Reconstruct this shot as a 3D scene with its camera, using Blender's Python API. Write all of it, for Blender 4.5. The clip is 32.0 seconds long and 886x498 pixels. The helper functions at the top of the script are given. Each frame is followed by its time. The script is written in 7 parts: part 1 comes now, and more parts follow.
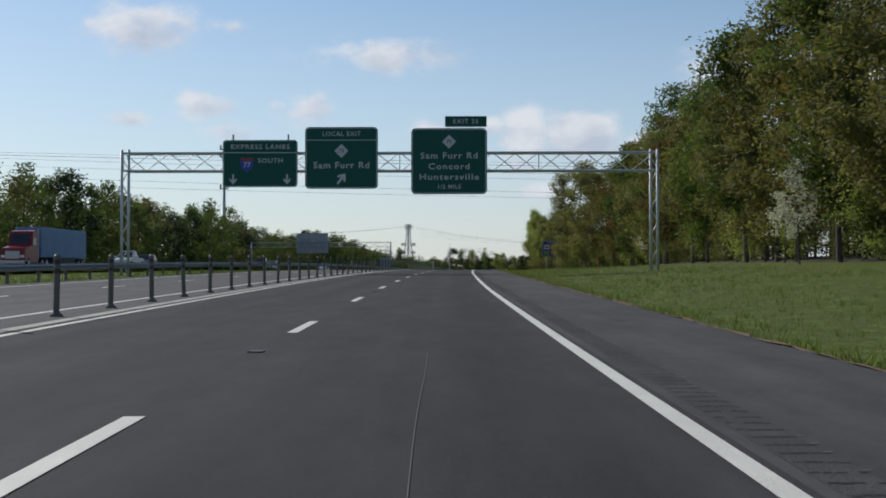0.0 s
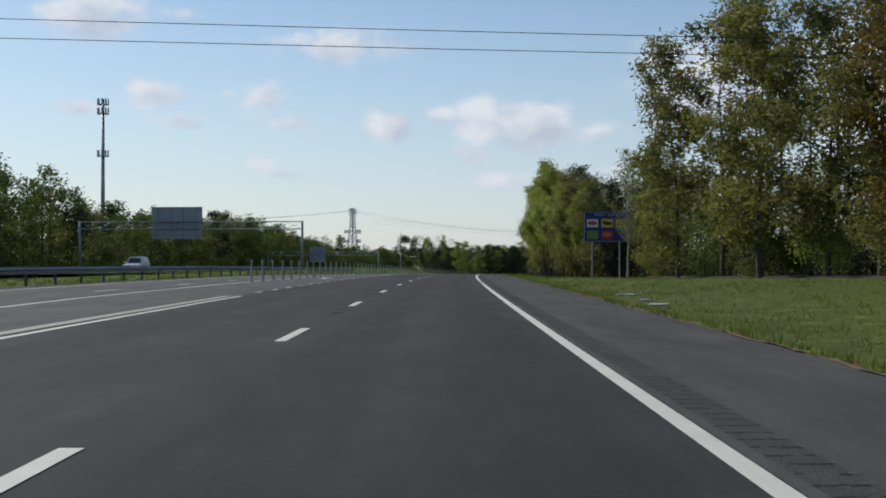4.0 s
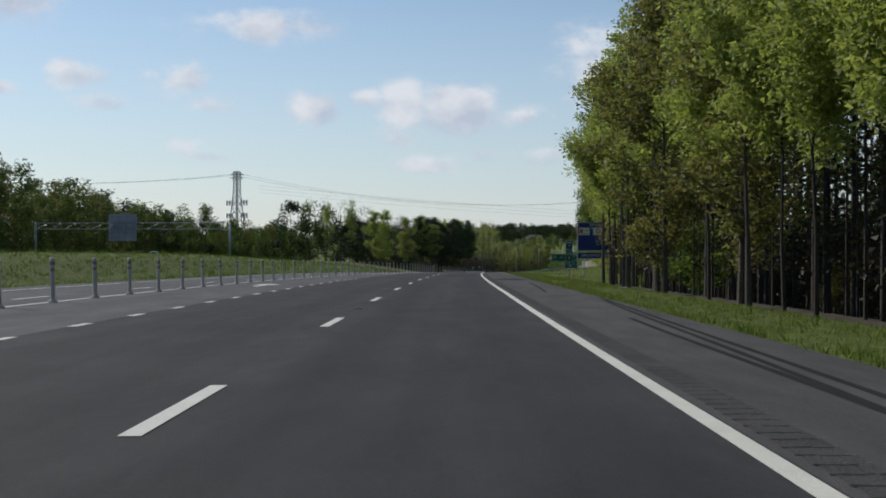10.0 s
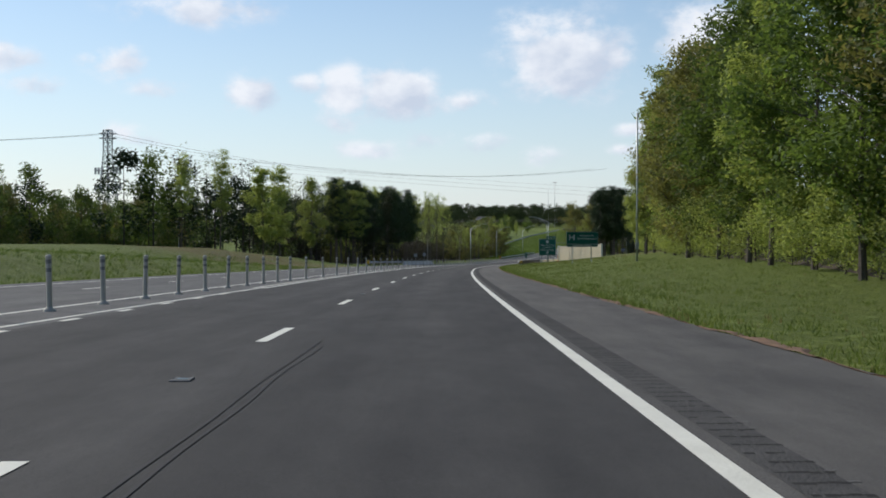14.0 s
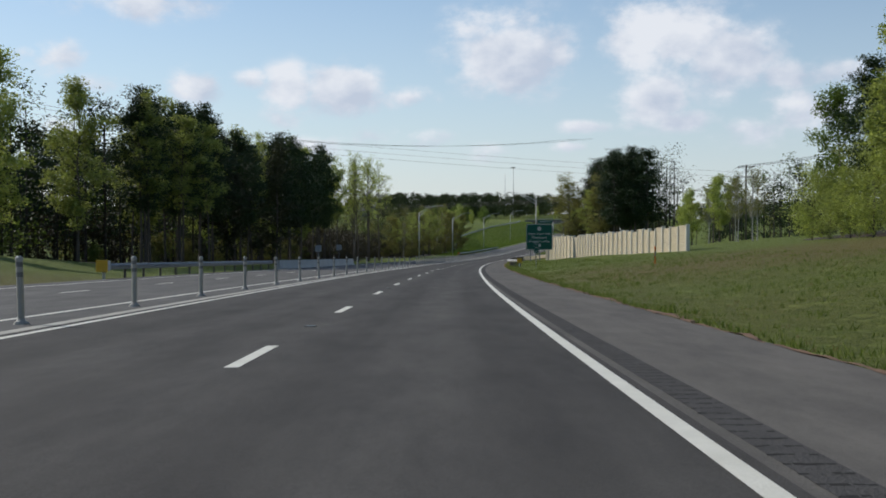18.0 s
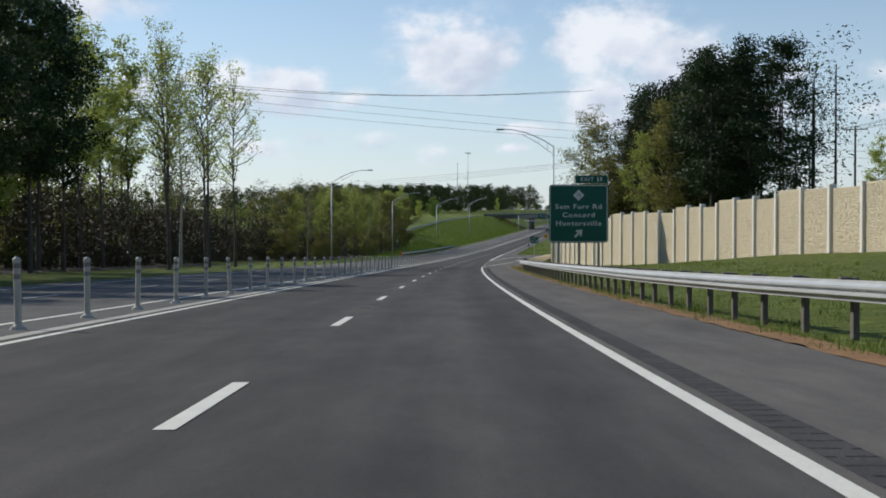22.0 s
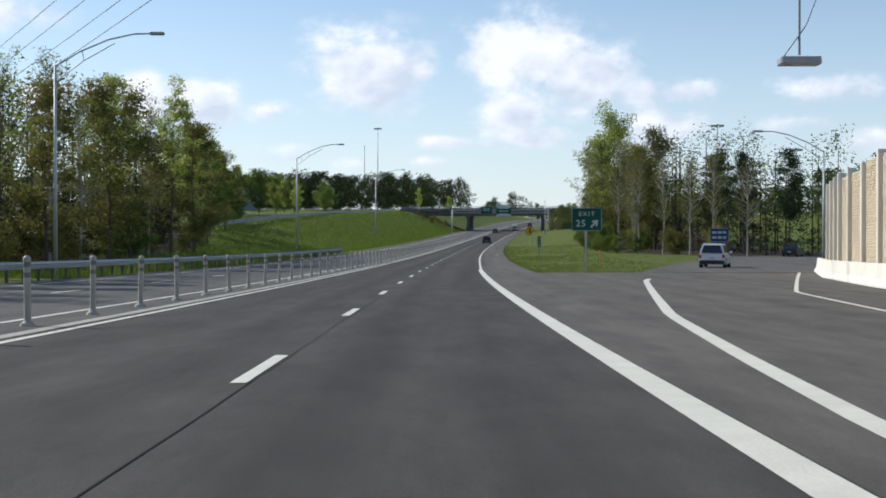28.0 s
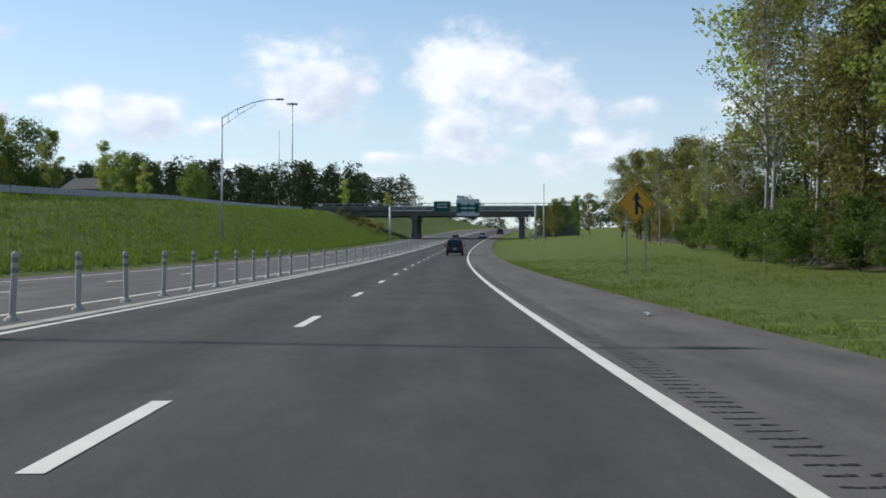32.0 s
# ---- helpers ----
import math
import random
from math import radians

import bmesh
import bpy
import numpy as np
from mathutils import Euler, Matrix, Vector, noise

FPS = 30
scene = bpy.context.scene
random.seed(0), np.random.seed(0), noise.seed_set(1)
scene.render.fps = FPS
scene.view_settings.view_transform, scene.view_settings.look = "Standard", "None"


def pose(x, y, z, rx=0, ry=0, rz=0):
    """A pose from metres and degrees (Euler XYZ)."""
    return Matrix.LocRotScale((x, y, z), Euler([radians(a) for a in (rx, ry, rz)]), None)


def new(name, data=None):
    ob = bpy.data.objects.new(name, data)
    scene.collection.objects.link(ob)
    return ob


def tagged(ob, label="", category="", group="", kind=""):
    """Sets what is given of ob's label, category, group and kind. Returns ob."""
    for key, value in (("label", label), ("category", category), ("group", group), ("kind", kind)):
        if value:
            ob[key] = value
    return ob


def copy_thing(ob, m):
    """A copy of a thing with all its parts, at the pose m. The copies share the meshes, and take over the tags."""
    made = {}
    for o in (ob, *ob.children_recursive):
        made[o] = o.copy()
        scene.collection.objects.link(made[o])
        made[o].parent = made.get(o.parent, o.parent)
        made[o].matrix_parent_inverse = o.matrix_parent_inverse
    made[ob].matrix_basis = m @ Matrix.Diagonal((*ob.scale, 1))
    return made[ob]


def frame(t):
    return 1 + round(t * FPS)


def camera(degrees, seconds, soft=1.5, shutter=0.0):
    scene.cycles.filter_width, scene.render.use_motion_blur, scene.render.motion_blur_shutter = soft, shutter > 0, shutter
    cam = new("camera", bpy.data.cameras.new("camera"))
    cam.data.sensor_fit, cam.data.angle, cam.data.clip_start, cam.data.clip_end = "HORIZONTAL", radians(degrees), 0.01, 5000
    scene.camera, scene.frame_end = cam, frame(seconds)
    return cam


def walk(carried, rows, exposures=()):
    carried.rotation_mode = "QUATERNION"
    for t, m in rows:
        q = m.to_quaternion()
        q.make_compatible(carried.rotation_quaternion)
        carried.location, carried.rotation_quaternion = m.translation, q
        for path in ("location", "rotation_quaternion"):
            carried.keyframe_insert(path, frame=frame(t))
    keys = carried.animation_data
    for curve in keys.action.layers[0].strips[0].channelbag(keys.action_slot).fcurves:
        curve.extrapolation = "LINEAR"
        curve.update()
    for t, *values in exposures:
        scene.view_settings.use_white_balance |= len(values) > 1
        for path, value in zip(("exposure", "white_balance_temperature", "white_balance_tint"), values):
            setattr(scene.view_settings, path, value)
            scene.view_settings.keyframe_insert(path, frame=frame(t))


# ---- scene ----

# ================= camera =================
cam = camera(39.42, 32.0, soft=1.8)
# seconds, x, y, z, heading to the right of +y, pitch up
PATH = [
    (0.0, 0.21, 0.00, 1.108, 0.490, 1.088),
    (0.5, 0.29, 16.99, 1.348, 0.732, 1.060),
    (1.0, 0.46, 33.95, 1.570, 1.018, 1.083),
    (1.5, 0.72, 50.89, 1.774, 1.324, 0.959),
    (2.0, 1.07, 67.80, 1.961, 1.336, 0.964),
    (2.5, 1.45, 84.69, 2.125, 1.683, 0.827),
    (3.0, 1.92, 101.59, 2.266, 2.029, 0.746),
    (3.5, 2.48, 118.48, 2.381, 2.293, 0.727),
    (4.0, 3.13, 135.37, 2.472, 2.682, 0.621),
    (4.5, 3.84, 152.26, 2.538, 2.977, 0.532),
    (5.0, 4.64, 169.14, 2.577, 3.271, 0.442),
    (5.5, 5.53, 186.01, 2.590, 3.373, 0.399),
    (6.0, 6.51, 202.88, 2.576, 3.879, 0.270),
    (6.5, 7.64, 219.74, 2.536, 4.224, 0.272),
    (7.0, 8.87, 236.62, 2.467, 4.480, 0.182),
    (7.5, 10.19, 253.51, 2.370, 4.758, -0.014),
    (8.0, 11.59, 270.42, 2.245, 5.057, 0.045),
    (8.5, 13.02, 287.37, 2.102, 5.353, 0.063),
    (9.0, 14.55, 304.37, 1.955, 5.577, -0.159),
    (9.5, 16.17, 321.43, 1.802, 5.790, -0.248),
    (10.0, 17.90, 338.53, 1.644, 6.146, -0.169),
    (10.5, 19.76, 355.67, 1.471, 6.491, -0.032),
    (11.0, 21.73, 372.82, 1.277, 6.830, -0.238),
    (11.5, 23.78, 389.99, 1.060, 7.343, -0.435),
    (12.0, 25.92, 407.17, 0.821, 7.793, -0.510),
    (12.5, 28.22, 424.33, 0.561, 8.011, -0.521),
    (13.0, 30.60, 441.46, 0.282, 8.264, -0.558),
    (13.5, 33.06, 458.54, -0.016, 8.599, -0.697),
    (14.0, 35.62, 475.57, -0.334, 8.898, -0.834),
    (14.5, 38.19, 492.58, -0.671, 9.169, -0.851),
    (15.0, 40.86, 509.56, -1.027, 9.359, -0.866),
    (15.5, 43.63, 526.51, -1.402, 9.700, -0.931),
    (16.0, 46.50, 543.42, -1.797, 10.051, -0.995),
    (16.5, 49.43, 560.33, -2.201, 10.512, -0.958),
    (17.0, 52.48, 577.24, -2.608, 10.822, -1.004),
    (17.5, 55.63, 594.15, -3.015, 11.183, -1.047),
    (18.0, 58.89, 611.07, -3.424, 11.467, -1.001),
    (18.5, 62.25, 628.00, -3.836, 11.713, -1.020),
    (19.0, 65.73, 644.94, -4.250, 12.027, -0.904),
    (19.5, 69.31, 661.88, -4.668, 12.288, -1.122),
    (20.0, 73.00, 678.84, -5.089, 12.738, -1.109),
    (20.5, 76.81, 695.76, -5.509, 13.176, -1.106),
    (21.0, 80.71, 712.64, -5.925, 13.321, -1.119),
    (21.5, 84.70, 729.48, -6.336, 13.689, -0.952),
    (22.0, 88.78, 746.27, -6.743, 13.982, -0.909),
    (22.5, 92.92, 763.00, -7.142, 14.372, -0.986),
    (23.0, 97.13, 779.64, -7.531, 14.730, -0.933),
    (23.5, 101.41, 796.21, -7.908, 14.968, -0.988),
    (24.0, 105.76, 812.70, -8.275, 15.139, -0.938),
    (24.5, 110.17, 829.12, -8.630, 15.352, -0.841),
    (25.0, 114.65, 845.50, -8.973, 15.644, -0.814),
    (25.5, 119.20, 861.82, -9.303, 16.235, -0.864),
    (26.0, 123.83, 878.08, -9.621, 16.568, -0.705),
    (26.5, 128.74, 894.28, -9.921, 16.869, -0.620),
    (27.0, 133.74, 910.48, -10.197, 17.177, -0.535),
    (27.5, 138.84, 926.70, -10.449, 17.747, -0.403),
    (28.0, 144.05, 942.93, -10.675, 17.940, -0.311),
    (28.5, 149.29, 959.21, -10.874, 18.261, -0.306),
    (29.0, 154.65, 975.52, -11.040, 18.466, -0.002),
    (29.5, 160.12, 991.87, -11.173, 18.812, 0.055),
    (30.0, 165.71, 1008.27, -11.274, 19.117, 0.153),
    (30.5, 171.39, 1024.70, -11.340, 19.505, 0.181),
    (31.0, 177.19, 1041.16, -11.369, 19.830, 0.257),
    (31.5, 183.08, 1057.67, -11.360, 20.053, 0.323),
    (32.0, 189.08, 1074.20, -11.315, 20.523, 0.428),
]
walk(cam, [(t, pose(x, y, z, 90 + p, 0, -h)) for t, x, y, z, h, p in PATH], exposures=((0.0, -0.38), (3.0, -0.34), (9.0, -0.38), (11.0, -0.36), (13.0, -0.1), (14.5, -0.1), (17.0, -0.2), (20.0, -0.28), (22.0, -0.12), (25.0, 0.1), (29.0, 0.1), (32.0, 0.08)))

# ================= sky and sun =================
SUN_AZ, SUN_EL = radians(-43), radians(33)   # bearing from +y to the right, height
world = bpy.data.worlds.new("sky")
scene.world = world
world.use_nodes = True
wn, wl = world.node_tree.nodes, world.node_tree.links
wn.clear()


def wnode(kind, **kw):
    n = wn.new(kind)
    for k, v in kw.items():
        setattr(n, k, v)
    return n


w_out = wnode("ShaderNodeOutputWorld")
w_bg = wnode("ShaderNodeBackground")
w_bg.inputs[1].default_value = 0.125
sky = wnode("ShaderNodeTexSky", sky_type="NISHITA", sun_disc=False, sun_elevation=SUN_EL, sun_rotation=SUN_AZ)
sky.air_density, sky.dust_density, sky.ozone_density = 1.0, 0.25, 2.4
wl.new(w_bg.outputs[0], w_out.inputs[0])
w_co = wnode("ShaderNodeTexCoord")


def wmath(op, a, b=None, c=None, clamp=False):
    n = wnode("ShaderNodeMath", operation=op, use_clamp=clamp)
    for i, v in enumerate((a, b, c)):
        if v is None:
            continue
        if isinstance(v, (int, float)):
            n.inputs[i].default_value = v
        else:
            wl.new(v, n.inputs[i])
    return n.outputs[0]


w_sep = wnode("ShaderNodeSeparateXYZ")
wl.new(w_co.outputs["Generated"], w_sep.inputs[0])
w_az = wmath("MULTIPLY", wmath("ARCTAN2", w_sep.outputs[0], w_sep.outputs[1]), 57.2958)
w_el = wmath("MULTIPLY", wmath("ARCSINE", w_sep.outputs[2]), 57.2958)
w_cmb = wnode("ShaderNodeCombineXYZ")
wl.new(w_az, w_cmb.inputs[0])
wl.new(wmath("MULTIPLY", w_el, 1.5), w_cmb.inputs[1])


def wnoise(scale, detail, rough, seed):
    n = wnode("ShaderNodeTexNoise", noise_dimensions="4D")
    n.inputs["W"].default_value = seed
    n.inputs["Scale"].default_value, n.inputs["Detail"].default_value, n.inputs["Roughness"].default_value = scale, detail, rough
    wl.new(w_cmb.outputs[0], n.inputs["Vector"])
    return n.outputs[0]


w_big, w_fine = wnoise(0.34, 8, 0.6, 3.0), wnoise(0.7, 4, 0.5, 8.0)
# puffs of cloud: bearing, height above the horizon, half width, half height (degrees), thickness
CLOUDS = [(-10.6, 7.5, 1.47, 0.66, 0.8), (-9.4, 6.4, 1.23, 0.48, 0.8), (-7.0, 7.6, 0.73, 0.36, 0.6), (-5.6, 7.4, 1.32, 0.78, 0.9), (-4.4, 6.5, 1.47, 0.54, 0.8), (-2.3, 10.0, 3.08, 0.78, 0.95), (0.1, 6.2, 1.17, 0.84, 1.1), (2.6, 6.7, 1.0, 0.48, 0.8), (4.4, 6.3, 1.23, 1.08, 1.05), (6.8, 6.2, 1.82, 1.14, 1.2), (9.8, 5.9, 1.32, 0.54, 0.9), (5.6, 3.8, 1.91, 0.48, 0.6), (10.4, 3.9, 1.23, 0.42, 0.7), (14.6, 8.0, 2.49, 1.75, 1.35), (13.0, 9.2, 1.41, 0.9, 1.1), (13.4, 3.4, 1.32, 0.48, 0.5), (-5.7, 4.4, 1.23, 0.54, 0.5), (-11.7, 4.5, 0.76, 0.3, 0.5), (21.9, 8.6, 2.79, 1.75, 1.25), (24.5, 7.5, 2.49, 1.51, 1.25), (26.8, 6.9, 1.53, 0.78, 1.0), (20.9, 5.8, 1.41, 1.27, 1.15), (22.5, 4.8, 1.61, 0.45, 0.95), (27.9, 5.2, 2.2, 0.9, 0.85), (25.5, 4.4, 1.91, 0.84, 0.6), (18.1, 4.6, 1.23, 0.33, 0.8), (10.6, 4.1, 1.23, 0.42, 0.7), (8.0, 4.2, 1.61, 0.54, 0.5), (17.4, 3.7, 1.0, 0.27, 0.7), (28.9, 6.8, 1.76, 0.54, 0.85), (34.8, 6.8, 2.49, 0.6, 0.85), (33.6, 5.3, 1.61, 0.42, 0.7), (37.2, 4.4, 1.76, 0.6, 0.6), (-13.3, 10.9, 2.2, 1.21, 1.0), (-9.4, 11.1, 1.06, 0.42, 0.7), (-13.6, 6.9, 1.29, 0.36, 0.5), (-4.6, 4.1, 1.61, 0.39, 0.5), (4.8, 5.1, 1.76, 0.66, 0.55), (-30.0, 9.0, 6.0, 2.0, 0.8), (-45.0, 14.0, 8.0, 3.0, 0.9), (60.0, 10.0, 8.0, 3.0, 0.9), (85.0, 14.0, 10.0, 4.0, 0.9), (140.0, 12.0, 12.0, 4.0, 0.9), (-100.0, 10.0, 10.0, 4.0, 0.9), (180.0, 15.0, 12.0, 5.0, 0.9)]
cover = lit = None
for az, el, rx, ry, thick in CLOUDS:
    dx = wmath("DIVIDE", wmath("SUBTRACT", w_az, az), rx)
    dy = wmath("DIVIDE", wmath("SUBTRACT", w_el, el), ry)
    r2 = wmath("ADD", wmath("MULTIPLY", dx, dx), wmath("MULTIPLY", dy, dy))
    v = wmath("MULTIPLY", wmath("EXPONENT", wmath("MULTIPLY", r2, -0.9)), thick)
    # the side towards the sun, up and to the left, is the bright one
    side = wmath("MULTIPLY", v, wmath("SUBTRACT", wmath("MULTIPLY", dy, 0.75), wmath("MULTIPLY", dx, 0.65)))
    cover = v if cover is None else wmath("MAXIMUM", cover, v)
    lit = side if lit is None else wmath("ADD", lit, side)
n_mix = wmath("ADD", wmath("MULTIPLY", wmath("SUBTRACT", w_big, 0.5), 2.7), wmath("MULTIPLY", wmath("SUBTRACT", w_fine, 0.5), 0.7))
dens = wmath("ADD", cover, wmath("MULTIPLY", n_mix, wmath("MINIMUM", wmath("MULTIPLY", cover, 2.6), 1.0)))
w_map = wnode("ShaderNodeMapRange", interpolation_type="SMOOTHSTEP")
wl.new(dens, w_map.inputs[0])
w_map.inputs[1].default_value, w_map.inputs[2].default_value = 0.12, 0.95
# thin haze towards the horizon
haze = wnode("ShaderNodeMapRange")
wl.new(w_el, haze.inputs[0])
haze.inputs[1].default_value, haze.inputs[2].default_value, haze.inputs[3].default_value, haze.inputs[4].default_value = 0.0, 13.0, 0.62, 0.0
cl_amt = wmath("MULTIPLY", w_map.outputs[0], 0.93)
h_mix = wnode("ShaderNodeMix", data_type="RGBA")
h_mix.inputs["B"].default_value = (5.35, 6.2, 7.5, 1)
wl.new(haze.outputs[0], h_mix.inputs["Factor"])
wl.new(sky.outputs[0], h_mix.inputs["A"])
w_col = wnode("ShaderNodeMix", data_type="RGBA")
shade = wnode("ShaderNodeMapRange")
wl.new(wmath("ADD", wmath("MULTIPLY", lit, 0.62), wmath("MULTIPLY", wmath("SUBTRACT", w_fine, 0.5), 1.7)), shade.inputs[0])
shade.inputs[1].default_value, shade.inputs[2].default_value = -0.45, 0.3
c_mix = wnode("ShaderNodeMix", data_type="RGBA")
c_mix.inputs["A"].default_value, c_mix.inputs["B"].default_value = (5.0, 5.6, 6.75, 1), (7.6, 7.85, 8.4, 1)
wl.new(shade.outputs[0], c_mix.inputs["Factor"])
wl.new(cl_amt, w_col.inputs["Factor"])
wl.new(h_mix.outputs["Result"], w_col.inputs["A"])
wl.new(c_mix.outputs["Result"], w_col.inputs["B"])
wl.new(w_col.outputs["Result"], w_bg.inputs[0])

sun = new("sun", bpy.data.lights.new("sun", "SUN"))
sun.data.energy, sun.data.angle, sun.data.color = 4.0, radians(0.53), (1.0, 0.945, 0.86)
sun_dir = Vector((math.sin(SUN_AZ) * math.cos(SUN_EL), math.cos(SUN_AZ) * math.cos(SUN_EL), math.sin(SUN_EL)))
sun.matrix_world = Matrix.Translation((0, 0, 200)) @ sun_dir.to_track_quat("Z", "Y").to_matrix().to_4x4()

# ================= materials =================


class Mat:
    """A small helper that strings shader nodes together."""

    def __init__(self, name, rough=0.8, metal=0.0, spec=0.5):
        self.m = bpy.data.materials.new(name)
        self.m.use_nodes = True
        self.t = self.m.node_tree
        self.b = self.t.nodes["Principled BSDF"]
        self.b.inputs["Roughness"].default_value = rough
        self.b.inputs["Metallic"].default_value = metal
        self.b.inputs["Specular IOR Level"].default_value = spec

    def n(self, kind, **kw):
        node = self.t.nodes.new(kind)
        for k, v in kw.items():
            setattr(node, k, v)
        return node

    def link(self, a, b):
        self.t.links.new(a, b)

    def coord(self, scale=(1, 1, 1), kind="Object"):
        c, m = self.n("ShaderNodeTexCoord"), self.n("ShaderNodeMapping")
        m.inputs["Scale"].default_value = scale
        self.link(c.outputs[kind], m.inputs[0])
        return m.outputs[0]

    def noise(self, scale, detail=4, rough=0.6, co=None, lo=0.3, hi=0.7):
        n, r = self.n("ShaderNodeTexNoise"), self.n("ShaderNodeMapRange")
        n.inputs["Scale"].default_value, n.inputs["Detail"].default_value, n.inputs["Roughness"].default_value = scale, detail, rough
        self.link(co if co is not None else self.coord(), n.inputs["Vector"])
        self.link(n.outputs[0], r.inputs[0])
        r.inputs[1].default_value, r.inputs[2].default_value = lo, hi
        return r.outputs[0]

    def mix(self, f, a, b, mode="MIX"):
        n = self.n("ShaderNodeMix", data_type="RGBA", blend_type=mode)
        for key, v in (("Factor", f), ("A", a), ("B", b)):
            if isinstance(v, tuple):
                n.inputs[key].default_value = (*v, 1)
            elif isinstance(v, (int, float)):
                n.inputs[key].default_value = v
            else:
                self.link(v, n.inputs[key])
        return n.outputs["Result"]

    def color(self, out):
        if isinstance(out, tuple):
            self.b.inputs["Base Color"].default_value = (*out, 1)
        else:
            self.link(out, self.b.inputs["Base Color"])
        return self

    def bump(self, out, strength=0.3, dist=0.02):
        n = self.n("ShaderNodeBump")
        n.inputs["Strength"].default_value, n.inputs["Distance"].default_value = strength, dist
        self.link(out, n.inputs["Height"])
        self.link(n.outputs[0], self.b.inputs["Normal"])
        return self

    def rand(self):
        return self.n("ShaderNodeObjectInfo").outputs["Random"]

    def island(self):
        return self.n("ShaderNodeNewGeometry").outputs["Random Per Island"]


def plain(name, c1, c2, scale=3.0, rough=0.7, metal=0.0, bump=0.0, fine=40.0, spec=0.5):
    """Two tones mixed by coarse and fine noise, with slight relief."""
    m = Mat(name, rough, metal, spec)
    a = m.noise(scale, 5)
    b = m.noise(fine, 3)
    m.color(m.mix(0.35, m.mix(a, c1, c2), m.mix(b, c1, c2)))
    if bump:
        m.bump(b, bump)
    return m.m


def asphalt(name, dark, light, streak, aged=(1.42, 1.38, 1.30), tyres=0.0):
    m = Mat(name, 0.9, 0, 0.16)
    uv = m.n("ShaderNodeUVMap").outputs[0]
    mp = m.n("ShaderNodeMapping")
    m.link(uv, mp.inputs[0])
    mp.inputs["Scale"].default_value = (0.9, 0.012, 1)
    lane = m.noise(1.0, 4, 0.55, mp.outputs[0], 0.36, 0.64)
    mp2 = m.n("ShaderNodeMapping")
    m.link(uv, mp2.inputs[0])
    mp2.inputs["Scale"].default_value = (0.35, 0.06, 1)
    patch = m.noise(1.0, 6, 0.68, mp2.outputs[0], 0.34, 0.68)
    grain = m.noise(60, 3, 0.7, m.coord(), 0.25, 0.75)
    col = m.mix(m.mix(0.5, lane, patch), dark, light)
    out = m.mix(streak, col, m.mix(grain, tuple(v * 0.6 for v in dark), tuple(v * 1.35 for v in light)))
    mp3 = m.n("ShaderNodeMapping")
    m.link(uv, mp3.inputs[0])
    mp3.inputs["Scale"].default_value = (1.1, 0.28, 1)
    blot = m.noise(1.0, 7, 0.7, mp3.outputs[0], 0.3, 0.7)
    out = m.mix(1.0, out, m.mix(blot, (0.72, 0.72, 0.73), (1.26, 1.25, 1.23)), "MULTIPLY")
    # tyres have darkened the wheel paths
    sl, cw, wp = m.n("ShaderNodeSeparateXYZ"), m.n("ShaderNodeMath", operation="MULTIPLY"), m.n("ShaderNodeMath", operation="COSINE")
    m.link(uv, sl.inputs[0])
    m.link(sl.outputs[0], cw.inputs[0])
    cw.inputs[1].default_value = 2 * math.pi / 1.85
    m.link(cw.outputs[0], wp.inputs[0])
    wear = m.n("ShaderNodeMapRange")
    m.link(wp.outputs[0], wear.inputs[0])
    wear.inputs[1].default_value, wear.inputs[2].default_value, wear.inputs[3].default_value, wear.inputs[4].default_value = 0.6, -0.9, 0.0, tyres
    out = m.mix(m.mix(1.0, wear.outputs[0], patch, "MULTIPLY"), out, tuple(v * 0.45 for v in dark))
    # the surface is older and paler further along
    sx, ag = m.n("ShaderNodeSeparateXYZ"), m.n("ShaderNodeMapRange")
    m.link(uv, sx.inputs[0])
    m.link(sx.outputs[1], ag.inputs[0])
    ag.inputs[1].default_value, ag.inputs[2].default_value, ag.inputs[3].default_value, ag.inputs[4].default_value = 415, 600, 0, 1
    m.color(m.mix(1.0, out, m.mix(ag.outputs[0], (0.92, 0.92, 0.94), aged), "MULTIPLY"))
    m.bump(grain, 0.35, 0.01)
    return m.m


M_ASPH = asphalt("asphalt", (0.029, 0.0285, 0.0285), (0.076, 0.0745, 0.073), 0.35, tyres=0.4)
M_ASPH2 = asphalt("shoulder_asphalt", (0.056, 0.0545, 0.053), (0.122, 0.1175, 0.1115), 0.4)
M_CONC = asphalt("worn_express_lane", (0.10, 0.098, 0.094), (0.145, 0.142, 0.136), 0.3, (1.0, 1.0, 0.98))
M_PAINT = plain("road_paint", (0.66, 0.64, 0.54), (0.82, 0.80, 0.69), 2.0, 0.6, 0, 0.15, 30)
M_TAN = plain("buffer_paint", (0.36, 0.34, 0.28), (0.48, 0.46, 0.39), 2.0, 0.7)
M_GALV = plain("galvanised_steel", (0.44, 0.46, 0.46), (0.58, 0.60, 0.60), 1.5, 0.55, 0.4, 0.05, 25)
M_GALVD = plain("weathered_steel", (0.22, 0.24, 0.27), (0.32, 0.35, 0.38), 1.2, 0.5, 0.5)
M_WOODP = plain("creosote_wood", (0.10, 0.085, 0.07), (0.17, 0.15, 0.13), 4, 0.85)
M_GREEN = plain("sign_green", (0.003, 0.075, 0.055), (0.004, 0.09, 0.066), 0.7, 0.55, 0, 0, 40, 0.3)
M_BLUE = plain("sign_blue", (0.005, 0.022, 0.14), (0.007, 0.03, 0.18), 0.7, 0.4)
